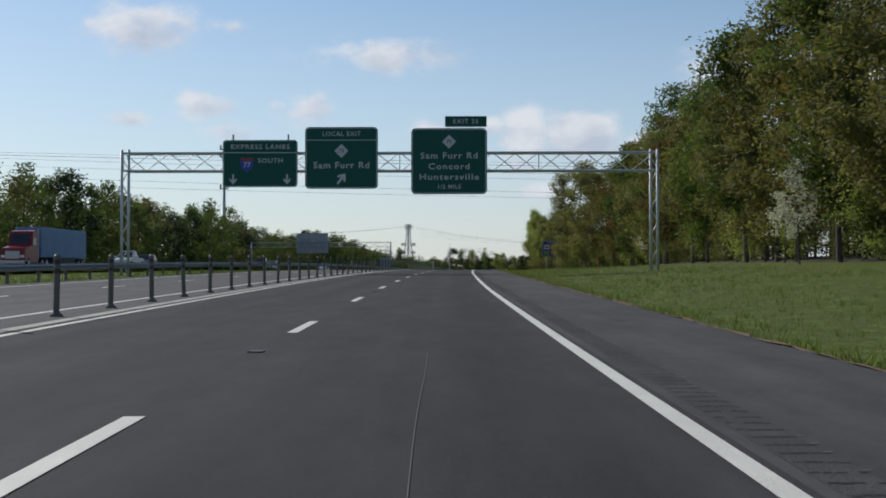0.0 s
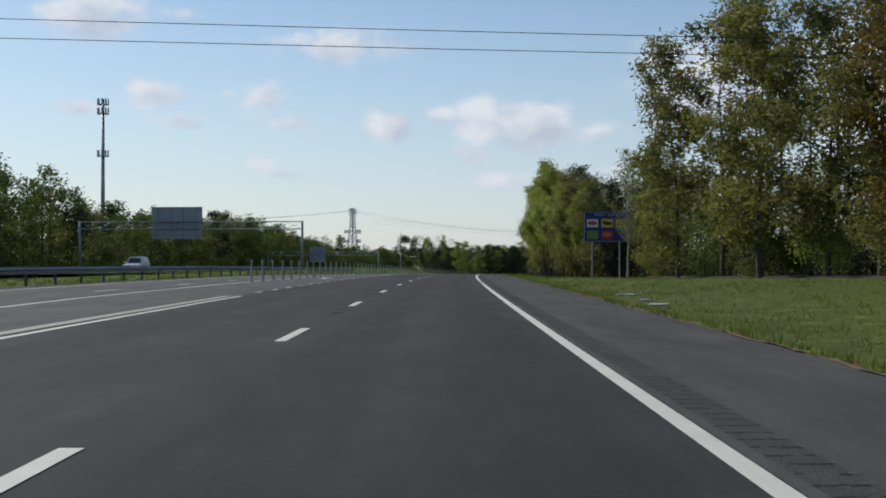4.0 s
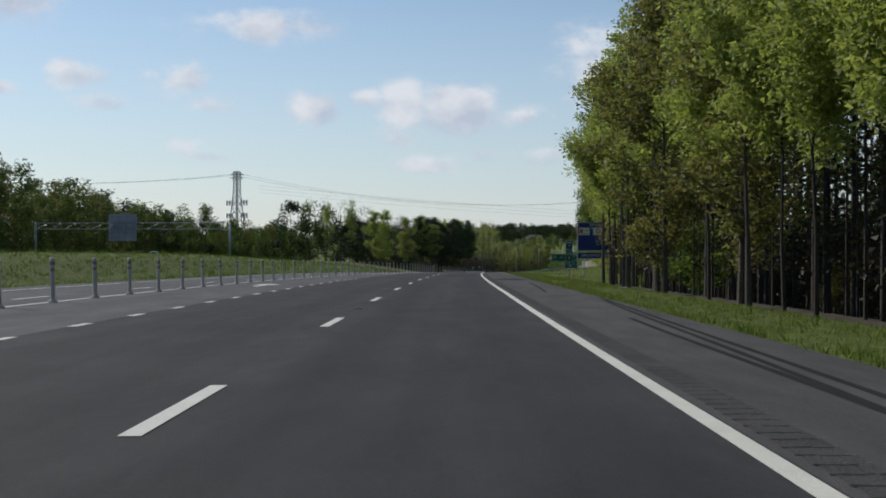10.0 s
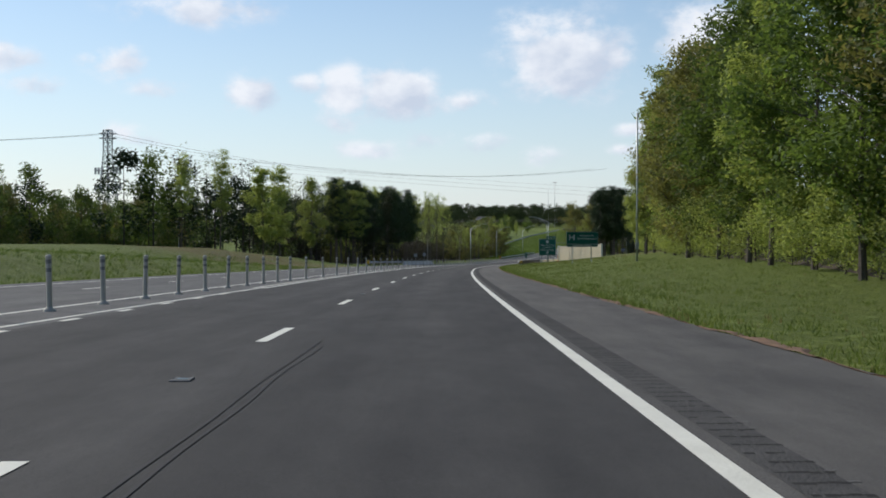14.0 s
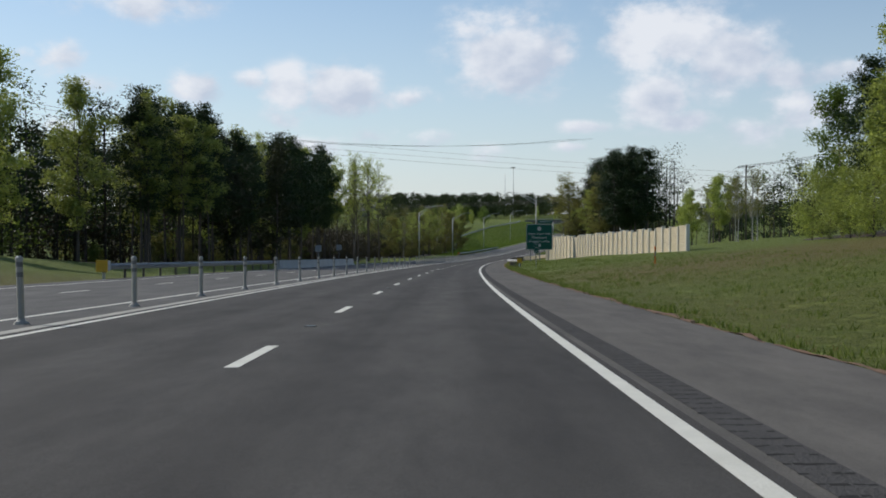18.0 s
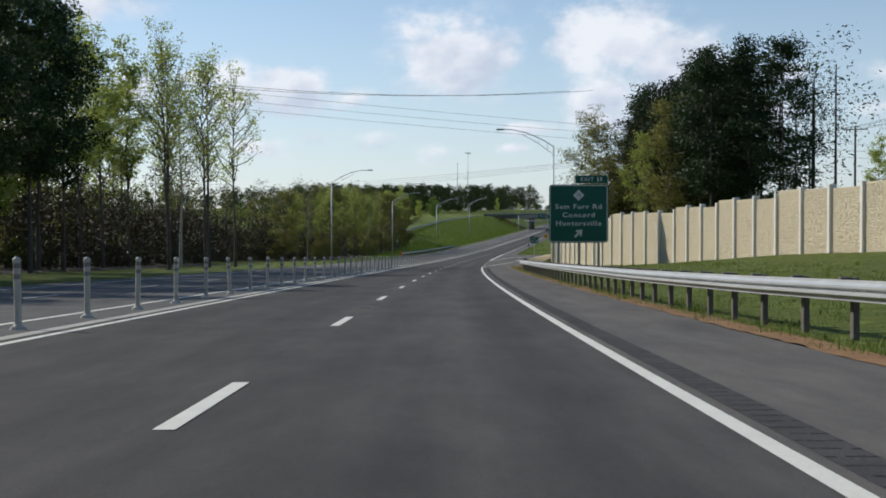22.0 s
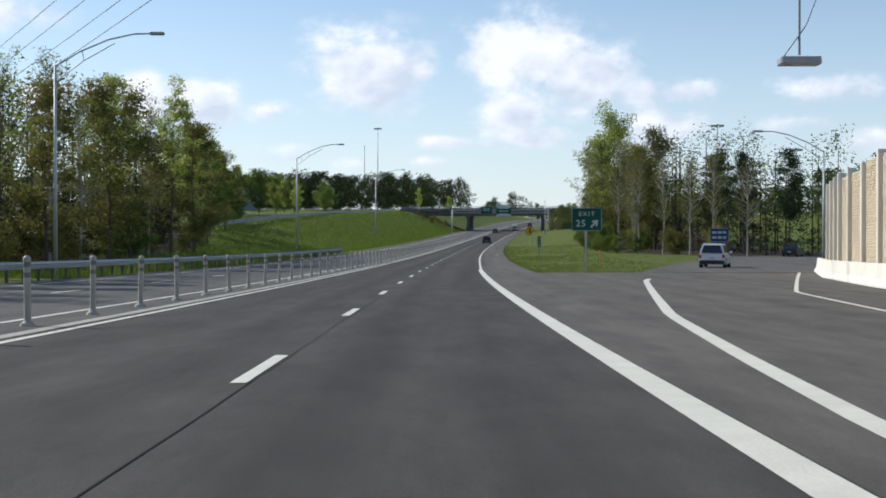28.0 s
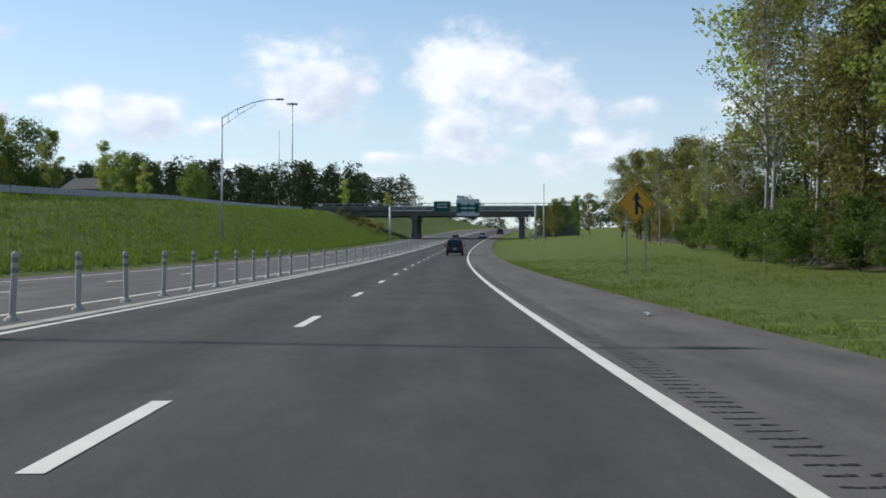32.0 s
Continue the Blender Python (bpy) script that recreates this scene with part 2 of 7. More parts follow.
M_WHITE = plain("sign_white", (0.46, 0.49, 0.49), (0.56, 0.58, 0.58), 3, 0.45)
M_ALU = plain("sign_back", (0.30, 0.31, 0.33), (0.40, 0.41, 0.43), 0.8, 0.5, 0.3)
M_ORANGE = plain("orange_plastic", (0.75, 0.17, 0.02), (0.85, 0.22, 0.03), 3, 0.6)
M_YELLOW = plain("sign_yellow", (0.80, 0.36, 0.02), (0.86, 0.42, 0.03), 1.5, 0.5)
M_BLACK = plain("black_paint", (0.012, 0.012, 0.013), (0.02, 0.02, 0.021), 3, 0.5)
M_BOLL = plain("bollard_grey", (0.36, 0.345, 0.295), (0.48, 0.46, 0.395), 3, 0.6)
M_BOLLW = plain("bollard_band", (0.13, 0.13, 0.12), (0.22, 0.22, 0.205), 3, 0.5)
M_CONCR = plain("concrete", (0.42, 0.40, 0.36), (0.56, 0.54, 0.49), 0.6, 0.85, 0, 0.2, 14)
M_CONCW = plain("pale_concrete", (0.66, 0.63, 0.56), (0.80, 0.77, 0.69), 0.8, 0.8, 0, 0.15, 12)
M_BRIDGE = plain("weathered_bridge", (0.10, 0.10, 0.095), (0.17, 0.165, 0.155), 0.3, 0.85)
M_CLAY = plain("red_clay", (0.12, 0.068, 0.04), (0.26, 0.15, 0.082), 2.6, 0.95, 0, 0.6, 9)


SOIL = (94.0, 680.0, -4.0)
SOIL_LEFT = (33.0, 650.4, -4.7)


def grass_mat():
    m = Mat("grass", 0.9, 0, 0.2)
    big, mid, fine = m.noise(0.06, 4), m.noise(0.7, 5), m.noise(9, 4, 0.7)
    g = m.mix(mid, (0.115, 0.172, 0.024), (0.195, 0.262, 0.044))
    g = m.mix(m.mix(0.22, (0.0, 0.0, 0.0), big), g, (0.17, 0.155, 0.045))
    dry = m.noise(0.11, 5, 0.7, None, 0.56, 0.70)
    g = m.mix(m.mix(0.25, (0.0, 0.0, 0.0), dry), g, (0.22, 0.14, 0.06))
    clump = m.noise(1.7, 6, 0.75, None, 0.42, 0.6)
    g = m.mix(m.mix(0.75, (0.0, 0.0, 0.0), clump), g, (0.085, 0.122, 0.018))
    # a worn bank of bare reddish soil before the noise wall
    d = m.n("ShaderNodeVectorMath", operation="DISTANCE")
    m.link(m.coord((1, 1, 1)), d.inputs[0])
    d.inputs[1].default_value = SOIL
    worn = m.n("ShaderNodeMapRange")
    m.link(d.outputs["Value"], worn.inputs[0])
    worn.inputs[1].default_value, worn.inputs[2].default_value, worn.inputs[3].default_value, worn.inputs[4].default_value = 36.0, 12.0, 0.0, 0.85
    g = m.mix(m.mix(1.0, worn.outputs[0], m.noise(0.12, 6, 0.7, None, 0.26, 0.5), "MULTIPLY"), g, (0.185, 0.115, 0.055))
    d2 = m.n("ShaderNodeVectorMath", operation="DISTANCE")
    m.link(m.coord((1, 1, 1)), d2.inputs[0])
    d2.inputs[1].default_value = SOIL_LEFT
    worn2 = m.n("ShaderNodeMapRange")
    m.link(d2.outputs["Value"], worn2.inputs[0])
    worn2.inputs[1].default_value, worn2.inputs[2].default_value, worn2.inputs[3].default_value, worn2.inputs[4].default_value = 50.0, 22.0, 0.0, 0.9
    g = m.mix(m.mix(1.0, worn2.outputs[0], m.noise(0.15, 6, 0.7, None, 0.3, 0.5), "MULTIPLY"), g, (0.15, 0.08, 0.04))
    m.color(m.mix(0.4, g, m.mix(fine, (0.045, 0.065, 0.01), (0.25, 0.285, 0.065))))
    m.bump(clump, 0.9, 0.15)
    return m.m


M_GRASS = grass_mat()


def leaf_mat(name, c1, c2, thin=0.5):
    m = Mat(name, 0.6, 0, 0.25)
    c = m.mix(m.island(), c1, c2)
    tone = m.mix(m.rand(), (0.72, 0.72, 0.72), (1.2, 1.2, 1.15))
    c = m.mix(1.0, c, tone, "MULTIPLY")
    m.color(c)
    tr, mx = m.n("ShaderNodeBsdfTranslucent"), m.n("ShaderNodeMixShader")
    m.link(m.mix(1.0, c, (1.18, 1.15, 0.8), "MULTIPLY"), tr.inputs[0])
    mx.inputs[0].default_value = thin
    m.link(m.b.outputs[0], mx.inputs[1])
    m.link(tr.outputs[0], mx.inputs[2])
    m.link(mx.outputs[0], m.t.nodes["Material Output"].inputs[0])
    return m.m


M_LEAF = {"spring": leaf_mat("spring_leaves", (0.195, 0.25, 0.064), (0.38, 0.435, 0.138), 0.5),
          "green": leaf_mat("green_leaves", (0.068, 0.11, 0.026), (0.145, 0.205, 0.052)),
          "olive": leaf_mat("olive_leaves", (0.118, 0.125, 0.042), (0.225, 0.22, 0.08)),
          "rust": leaf_mat("budding_leaves", (0.11, 0.07, 0.03), (0.15, 0.12, 0.035)),
          "pine": leaf_mat("pine_needles", (0.016, 0.035, 0.012), (0.032, 0.06, 0.017), 0.15),
          # brown-green leaves with the shade of a backlit tree put into their colour
          "shaded": leaf_mat("shaded_brown_leaves", (0.022, 0.029, 0.012), (0.046, 0.052, 0.02), 0.18),
          # brown brush, its colour lowered further for the shade inside the woods
          "brush": leaf_mat("shaded_brown_brush", (0.036, 0.03, 0.016), (0.075, 0.062, 0.028), 0.15),
          "white": leaf_mat("white_blossom", (0.55, 0.57, 0.48), (0.75, 0.76, 0.68), 0.3)}
M_BARK = plain("bark", (0.055, 0.045, 0.036), (0.12, 0.10, 0.085), 3, 0.95, 0, 0.6, 22)
M_BARKD = plain("dark_bark", (0.026, 0.021, 0.017), (0.062, 0.052, 0.043), 3, 0.95, 0, 0.6, 22)
M_BARKP = plain("pale_bark", (0.26, 0.24, 0.21), (0.42, 0.40, 0.36), 2, 0.9, 0, 0.4, 18)

# ================= the line of the road =================
# station, curvature to the right (1/m), grade
LINE = [(-260, 2.9e-4, .017), (0, 2.92e-4, 0.0146), (67.8, 3.26e-4, 0.0105), (135.4, 3.05e-4, 0.0047), (203, 3.01e-4, -0.0016), (270.8, 3.16e-4, -0.0082), (339.2, 3.19e-4, -0.0094), (408.3, 2.9e-4, -0.0144), (477.4, 3.19e-4, -0.019), (546.1, 3.62e-4, -0.0236), (614.9, 3.59e-4, -0.0238), (684.1, 3.42e-4, -0.0243), (753.4, 3.13e-4, -0.0235), (821.9, 3.06e-4, -0.0212), (889.7, 3.06e-4, -0.0185), (957.7, 3.35e-4, -0.0126), (1026.5, 3.19e-4, -0.0048), (1096.5, 2.49e-4, 0.0037),
        (1400, 2.95e-4, .036), (1500, 3.0e-4, .037), (1800, 2.0e-4, .01), (2600, 0, 0)]
STEP = 2.0
st = np.arange(-260, 2600.1, STEP)
cv = np.interp(st, [r[0] for r in LINE], [r[1] for r in LINE])
gr = np.interp(st, [r[0] for r in LINE], [r[2] for r in LINE])


def summed(v):
    a = np.r_[0, np.cumsum((v[1:] + v[:-1]) / 2 * STEP)]
    return a - np.interp(0.0, st, a)


hd = summed(cv)
rx_, ry_, rz_ = summed(np.sin(hd)), summed(np.cos(hd)), summed(gr)


def head(s):
    return float(np.interp(s, st, hd))


def at(s, lat=0.0, up=0.0):
    """A place: metres along the lane, metres to its right, metres above the road."""
    h = head(s)
    return Vector((float(np.interp(s, st, rx_)) + math.cos(h) * lat, float(np.interp(s, st, ry_)) - math.sin(h) * lat, float(np.interp(s, st, rz_)) + up))


def stand(s, lat, up=0.0, turn=0.0):
    """A pose at such a place with its +y along the road, turned to the right by some degrees."""
    return Matrix.Translation(at(s, lat, up)) @ Matrix.Rotation(-head(s) - radians(turn), 4, "Z")


RIGHT = [(-260, .045), (150, .045), (236, .0), (256, -.17), (330, -.13), (425, -.13), (488, -.13), (535, .0), (560, .06), (640, .11), (830, .11), (870, .04), (900, 0), (1020, 0), (1110, .0), (1150, .015), (1200, .06), (1330, .1), (1450, .02), (2600, .02)]
LEFT_UP = [(-260, 0), (230, 0), (330, 1.2), (450, 2.0), (560, 1.6), (640, .3), (1040, 0), (1100, 2.8), (1180, 5.2), (1260, 6.8), (1390, 7.0), (1425, 7.0), (1500, 6.6), (1640, 6), (1800, 1), (2600, 0)]


def opp_mid(s):   # middle of the opposite carriageway, which draws away and climbs
    return float(np.interp(s, [250, 360, 450, 500, 550, 604, 690], [-41, -50, -52, -58, -66, -78, -98]))


def opp_up(s):
    return float(np.interp(s, [250, 360, 450, 500, 550, 604, 650, 700, 745], [.25, .6, 1.0, 1.6, 2.2, 2.9, 3.0, 2.0, .35]))


def rise(s, lat):
    """Height of the ground over the road beside it."""
    if lat > 5.0:
        a = float(np.interp(s, [r[0] for r in RIGHT], [r[1] for r in RIGHT]))
        x = lat - 5.0
        h = a * max(0.0, x - 2.0) if a * (x - 2) < 4.2 else 4.2 + (a * (x - 2) - 4.2) * 0.1
        h = max(-2.6, min(h, 9.0)) - 0.06 - 0.06 * min(1, x)
        if x > 60:
            h += min(1, (x - 60) / 200) * 2.0
        return h
    if lat < -17.0:
        x = -17.0 - lat
        top = float(np.interp(s, [r[0] for r in LEFT_UP], [r[1] for r in LEFT_UP]))
        f = min(1.0, x / (19.5 if s > 800 else 8.0))
        f = f * f * (3 - 2 * f) if s < 800 else f * .85 + .15 * f * f * (3 - 2 * f)
        h = top * f - 0.08 - 0.1 * min(1, x)
        if s < 760 and x > 9:
            w = min(1.0, (x - 9) / 9.0)
            h = h * (1 - w) + (opp_up(s) - 0.35) * w
        if x > 70:
            h += min(1, (x - 70) / 200) * 2.0
        return h
    return -0.10


# ================= small mesh tools =================


def mesh_of(name, verts, faces, mat=None, uvs=None, smooth=False):
    me = bpy.data.meshes.new(name)
    me.from_pydata([tuple(v) for v in verts], [], faces)
    if uvs is not None:
        layer = me.uv_layers.new(name="UVMap")
        idx = np.empty(len(me.loops), int)
        me.loops.foreach_get("vertex_index", idx)
        layer.data.foreach_set("uv", np.asarray(uvs, float)[idx].ravel())
    if mat is not None:
        me.materials.append(mat)
    if smooth:
        me.polygons.foreach_set("use_smooth", [True] * len(me.polygons))
    return me


def part(name, bm, material, parent, label="", m=None, smooth=False):
    """Links a bmesh (or a ready mesh) as one object under a thing or a part."""
    if isinstance(bm, bmesh.types.BMesh):
        me = bpy.data.meshes.new(name)
        bm.to_mesh(me)
        bm.free()
    else:
        me = bm
    if material is not None and not me.materials:
        me.materials.append(material)
    if smooth:
        me.polygons.foreach_set("use_smooth", [True] * len(me.polygons))
    ob = new(name, me)
    if m is not None:
        ob.matrix_basis = m
    if parent is not None:
        ob.parent = parent
    if label:
        ob["label"] = label
    return ob


def thing(name, m, label, category, group="", kind=""):
    ob = new(name)
    ob.empty_display_size = 0.3
    ob.matrix_basis = m
    return tagged(ob, label, category, group, kind)


def box(bm, x0, x1, y0, y1, z0, z1, bevel=0.0):
    r = bmesh.ops.create_cube(bm, size=1.0)
    vs = r["verts"]
    for v in vs:
        v.co = Vector(((x0 + x1) / 2 + v.co.x * (x1 - x0), (y0 + y1) / 2 + v.co.y * (y1 - y0), (z0 + z1) / 2 + v.co.z * (z1 - z0)))
    if bevel:
        es = list({e for v in vs for e in v.link_edges})
        bmesh.ops.bevel(bm, geom=es, offset=bevel, segments=1, affect="EDGES")
    return bm


def boxm(*a, **k):
    return box(bmesh.new(), *a, **k)


def tube(bm, p, q, r0, r1=None, n=10, caps=True):
    """A tapered round bar from p to q."""
    p, q = Vector(p), Vector(q)
    r1 = r0 if r1 is None else r1
    d = q - p
    m = Matrix.Translation((p + q) / 2) @ d.to_track_quat("Z", "Y").to_matrix().to_4x4()
    bmesh.ops.create_cone(bm, cap_ends=caps, segments=n, radius1=r0, radius2=r1, depth=d.length, matrix=m)
    return bm


def tubem(*a, **k):
    return tube(bmesh.new(), *a, **k)


def ribbon(name, lat0, lat1, s0, s1, up, mat, step=6.0, across=1, thick=0.0):
    """A strip that follows the road; lat0 and lat1 are numbers or functions of the station."""
    n = max(1, int(math.ceil((s1 - s0) / step)))
    vs, fs, uv = [], [], []
    for i in range(n + 1):
        s = s0 + (s1 - s0) * i / n
        a = lat0(s) if callable(lat0) else lat0
        b = lat1(s) if callable(lat1) else lat1
        for j in range(across + 1):
            l = a + (b - a) * j / across
            vs.append(at(s, l, up(s) if callable(up) else up))
            uv.append((l, s))
    w = across + 1
    for i in range(n):
        for j in range(across):
            k = i * w + j
            fs.append((k, k + 1, k + w + 1, k + w))
    return mesh_of(name, vs, fs, mat, uv)


# ================= ground =================


def build_ground():
    ss = list(np.arange(-260, 1500, 8.0)) + list(np.arange(1500, 2600, 40.0)) + [2600]
    ls = [-1600, -1000, -600, -400, -300, -220, -160, -120, -95, -80, -70, -62, -55, -48, -42, -37, -33, -30, -27, -24.5, -22, -20, -18.3, -17.2, -15.5,
          -8, 0, 3.4, 4.55, 5.3, 6.2, 7.5, 9, 11, 13, 15, 17.5, 20, 23, 26, 30, 35, 40, 46, 54, 65, 80, 100, 130, 180, 260, 400, 700, 1200, 1800]
    vs, fs = [], []
    for s in ss:
        for l in ls:
            bumpy = 0.0
            if l > 6 or l < -18.5:
                bumpy = 0.10 * noise.noise(Vector((s * 0.11, l * 0.16, 0))) + (0.5 * noise.noise(Vector((s * 0.02, l * 0.02, 4))) if abs(l) > (54 if s > 700 else 120) else 0)
            vs.append(at(s, l, rise(s, l) + bumpy))
    w = len(ls)
    for i in range(len(ss) - 1):
        for j in range(w - 1):
            k = i * w + j
            fs.append((k, k + 1, k + w + 1, k + w))
    # the sheet runs on to the horizon
    base = len(vs)
    ring = [(-9000, -9000), (9000, -9000), (9000, 9000), (-9000, 9000)]
    vs += [(x, y, -25.0) for x, y in ring]
    fs.append((base, base + 1, base + 2, base + 3))
    ob = new("ground", mesh_of("ground", vs, fs, M_GRASS, smooth=True))
    tagged(ob, "rough green spring grass beside the motorway", "ground", kind="structure")


build_ground()

# ================= carriageway =================
ROAD_END = 2300


def ramp_left(s):   # left edge of the exit lane
    return float(np.interp(s, [950, 956, 966, 971, 981, 1010, 1040, 1075, 1110, 1150], [1.65, 2.05, 2.75, 3.2, 4.2, 8.3, 14.5, 23.0, 34, 50]))


def ramp_right(s):   # right edge line of the exit lane
    return float(np.interp(s, [876, 882, 889, 897, 914, 936, 959, 971, 995, 1027, 1060, 1110, 1150], [1.76, 2.15, 2.68, 3.3, 4.5, 5.9, 6.6, 7.4, 10.6, 19.5, 29, 46, 62]))


def pave_right(s):
    if s < 880:
        return 4.5
    return float(np.interp(s, [880, 895, 917, 944, 967, 985, 1000, 1027], [4.5, 6.2, 7.9, 9.9, 10.9, 12.8, 14.9, 21.5]))


tagged(new("road", ribbon("road", -5.95, 2.0, -250, ROAD_END, 0.0, M_ASPH, 4.0, 4)), "dark grey asphalt lanes of the motorway", "road", kind="structure")
tagged(new("road_express", ribbon("road_express", -17.0, -5.95, -250, ROAD_END, 0.0, M_CONC, 6.0, 4)), "paler worn asphalt express lanes", "road", kind="structure")
tagged(new("road_shoulder", ribbon("road_shoulder", 2.0, pave_right, -250, 1028, 0.0, M_ASPH2, 3.0, 3)), "dark asphalt hard shoulder with a rumble strip", "road", kind="structure")
tagged(new("road_shoulder_far", ribbon("road_shoulder_far", 2.0, 4.9, 1028, ROAD_END, 0.0, M_ASPH2, 3.0, 3)), "dark asphalt hard shoulder past the exit", "road", kind="structure")
tagged(new("road_ramp", ribbon("road_ramp", lambda s: ramp_left(s) - 1.2, lambda s: ramp_right(s) + 3.0, 1028, 1150, 0.01, M_ASPH2, 4.0, 3)), "dark asphalt exit ramp curving away", "road", kind="structure")
tagged(new("road_opposite", ribbon("road_opposite", lambda s: opp_mid(s) - 9.2, lambda s: opp_mid(s) + 9.2, -250, 690, opp_up, M_CONC, 8.0, 2)), "pale asphalt lanes of the opposite carriageway", "road", kind="structure")

# painted lines, a few millimetres proud
PH = 0.6942 * 12.192


def strip(name, lat, width, s0, s1, mat=None, step=4.0, up=0.006, parent=None):
    f = lat if callable(lat) else (lambda s: lat)
    return part(name, ribbon(name, lambda s: f(s) - width / 2, lambda s: f(s) + width / 2, s0, s1, up, mat or M_PAINT, step), None, parent)


marks = thing("road_marking", Matrix(), "white painted lane lines on the asphalt", "road marking", kind="structure")
for n in range(-3, 150):
    e = n * 12.192 + PH
    strip("dash", -1.83, 0.15, e - 3.05, e, step=3.1, parent=marks)
def edge_l(s):
    # the paint wanders by some centimetres
    return float(np.interp(s, [0, 40, 73, 107, 209, 243, 276, 310, 345, 379, 414, 449, 483, 586, 620, 655, 690, 724, 759, 793, 850, 1010, 1060],
                           [1.86, 1.835, 1.92, 1.905, 1.89, 1.95, 2.0, 1.85, 1.895, 1.965, 1.91, 1.875, 1.91, 1.845, 1.825, 1.88, 1.96, 1.93, 1.92, 1.85, 1.74, 1.72, 1.89]))


strip("edge_line", edge_l, 0.15, -250, 876, parent=marks)
strip("edge_line", 1.82, 0.30, 950, 1037, parent=marks)
strip("edge_line", lambda s: float(np.interp(s, [1037, 1050, 1067, 1102, 1160], [1.87, 1.94, 1.985, 1.92, 1.9])), 0.15, 1037, 2000, parent=marks)
strip("ramp_edge_line", ramp_right, 0.15, 876, 1150, parent=marks, step=1.5)
strip("gore_line", lambda s: ramp_left(s) + 0.1, 0.24, 950.5, 1013, parent=marks, step=2.0)
for k in range(20):
    strip("dot_line", 1.85, 0.2, 878.6 + 3.66 * k, 879.5 + 3.66 * k, parent=marks)
for k in range(110):
    strip("express_dash", -11.6, 0.15, 12.192 * k - 30, 12.192 * k - 27, step=3.1, parent=marks)


def open_l(s):   # outer line of the buffer, which opens into a weaving lane
    return float(np.interp(s, [100, 170, 400, 500, 540], [-7.4, -9.9, -9.9, -7.8, -7.4]))


strip("buffer_line", -5.72, 0.15, -250, 172, parent=marks)
strip("buffer_line", -5.72, 0.15, 520, 1800, parent=marks)
strip("buffer_line", -6.12, 0.26, -250, 172, M_TAN, parent=marks)
strip("buffer_line", -6.12, 0.26, 520, 1800, M_TAN, parent=marks)
strip("outer_line", open_l, 0.15, -250, 1800, parent=marks)
strip("outer_line", lambda s: float(np.interp(s, [440, 520], [-7.2, -5.9])), 0.12, 440, 520, parent=marks)
for k in range(95):
    strip("dot_line", -5.9, 0.15, 176 + 3.66 * k, 177 + 3.66 * k, parent=marks)
strip("express_edge_line", -15.3, 0.15, -250, 1800, parent=marks)

# ================= trees =================
rng = np.random.default_rng(7)


def leaf_cloud(centers, spread, count, size, seed, flat=0.8, single=False):
    """Many small bent leaf clumps scattered round the ends of the limbs."""
    r = np.random.default_rng(seed)
    c = np.asarray(centers)
    pick = r.integers(0, len(c), count)
    pos = c[pick, :3] + np.clip(r.normal(0, 1, (count, 3)), -1.7, 1.7) * (spread * c[pick, 3:4]) * np.array([1, 1, flat])
    sz = size * r.uniform(0.55, 1.35, count)
    a = r.normal(0, 1, (count, 3))
    a[:, 2] *= 0.6
    a /= np.linalg.norm(a, axis=1, keepdims=True)
    b = np.cross(a, r.normal(0, 1, (count, 3)))
    b /= np.linalg.norm(b, axis=1, keepdims=True)
    nrm = np.cross(a, b)
    a, b = a * sz[:, None], b * (sz * r.uniform(0.35, 0.7, count))[:, None]
    bend = nrm * (sz * r.uniform(0.05, 0.35, count))[:, None]
    if single:
        p = np.stack([pos - a - b * 0.8, pos - a * 0.6 + b, pos + a + bend], 1).reshape(-1, 3)
        return p, np.arange(count * 3).reshape(-1, 3)
    p = np.stack([pos - a, pos - b * 0.9 + bend, pos + a, pos + b * 1.1 + bend], 1).reshape(-1, 3)
    k = np.arange(count) * 4
    f = np.concatenate([np.stack([k, k + 1, k + 2], 1), np.stack([k, k + 2, k + 3], 1)])
    return p, f


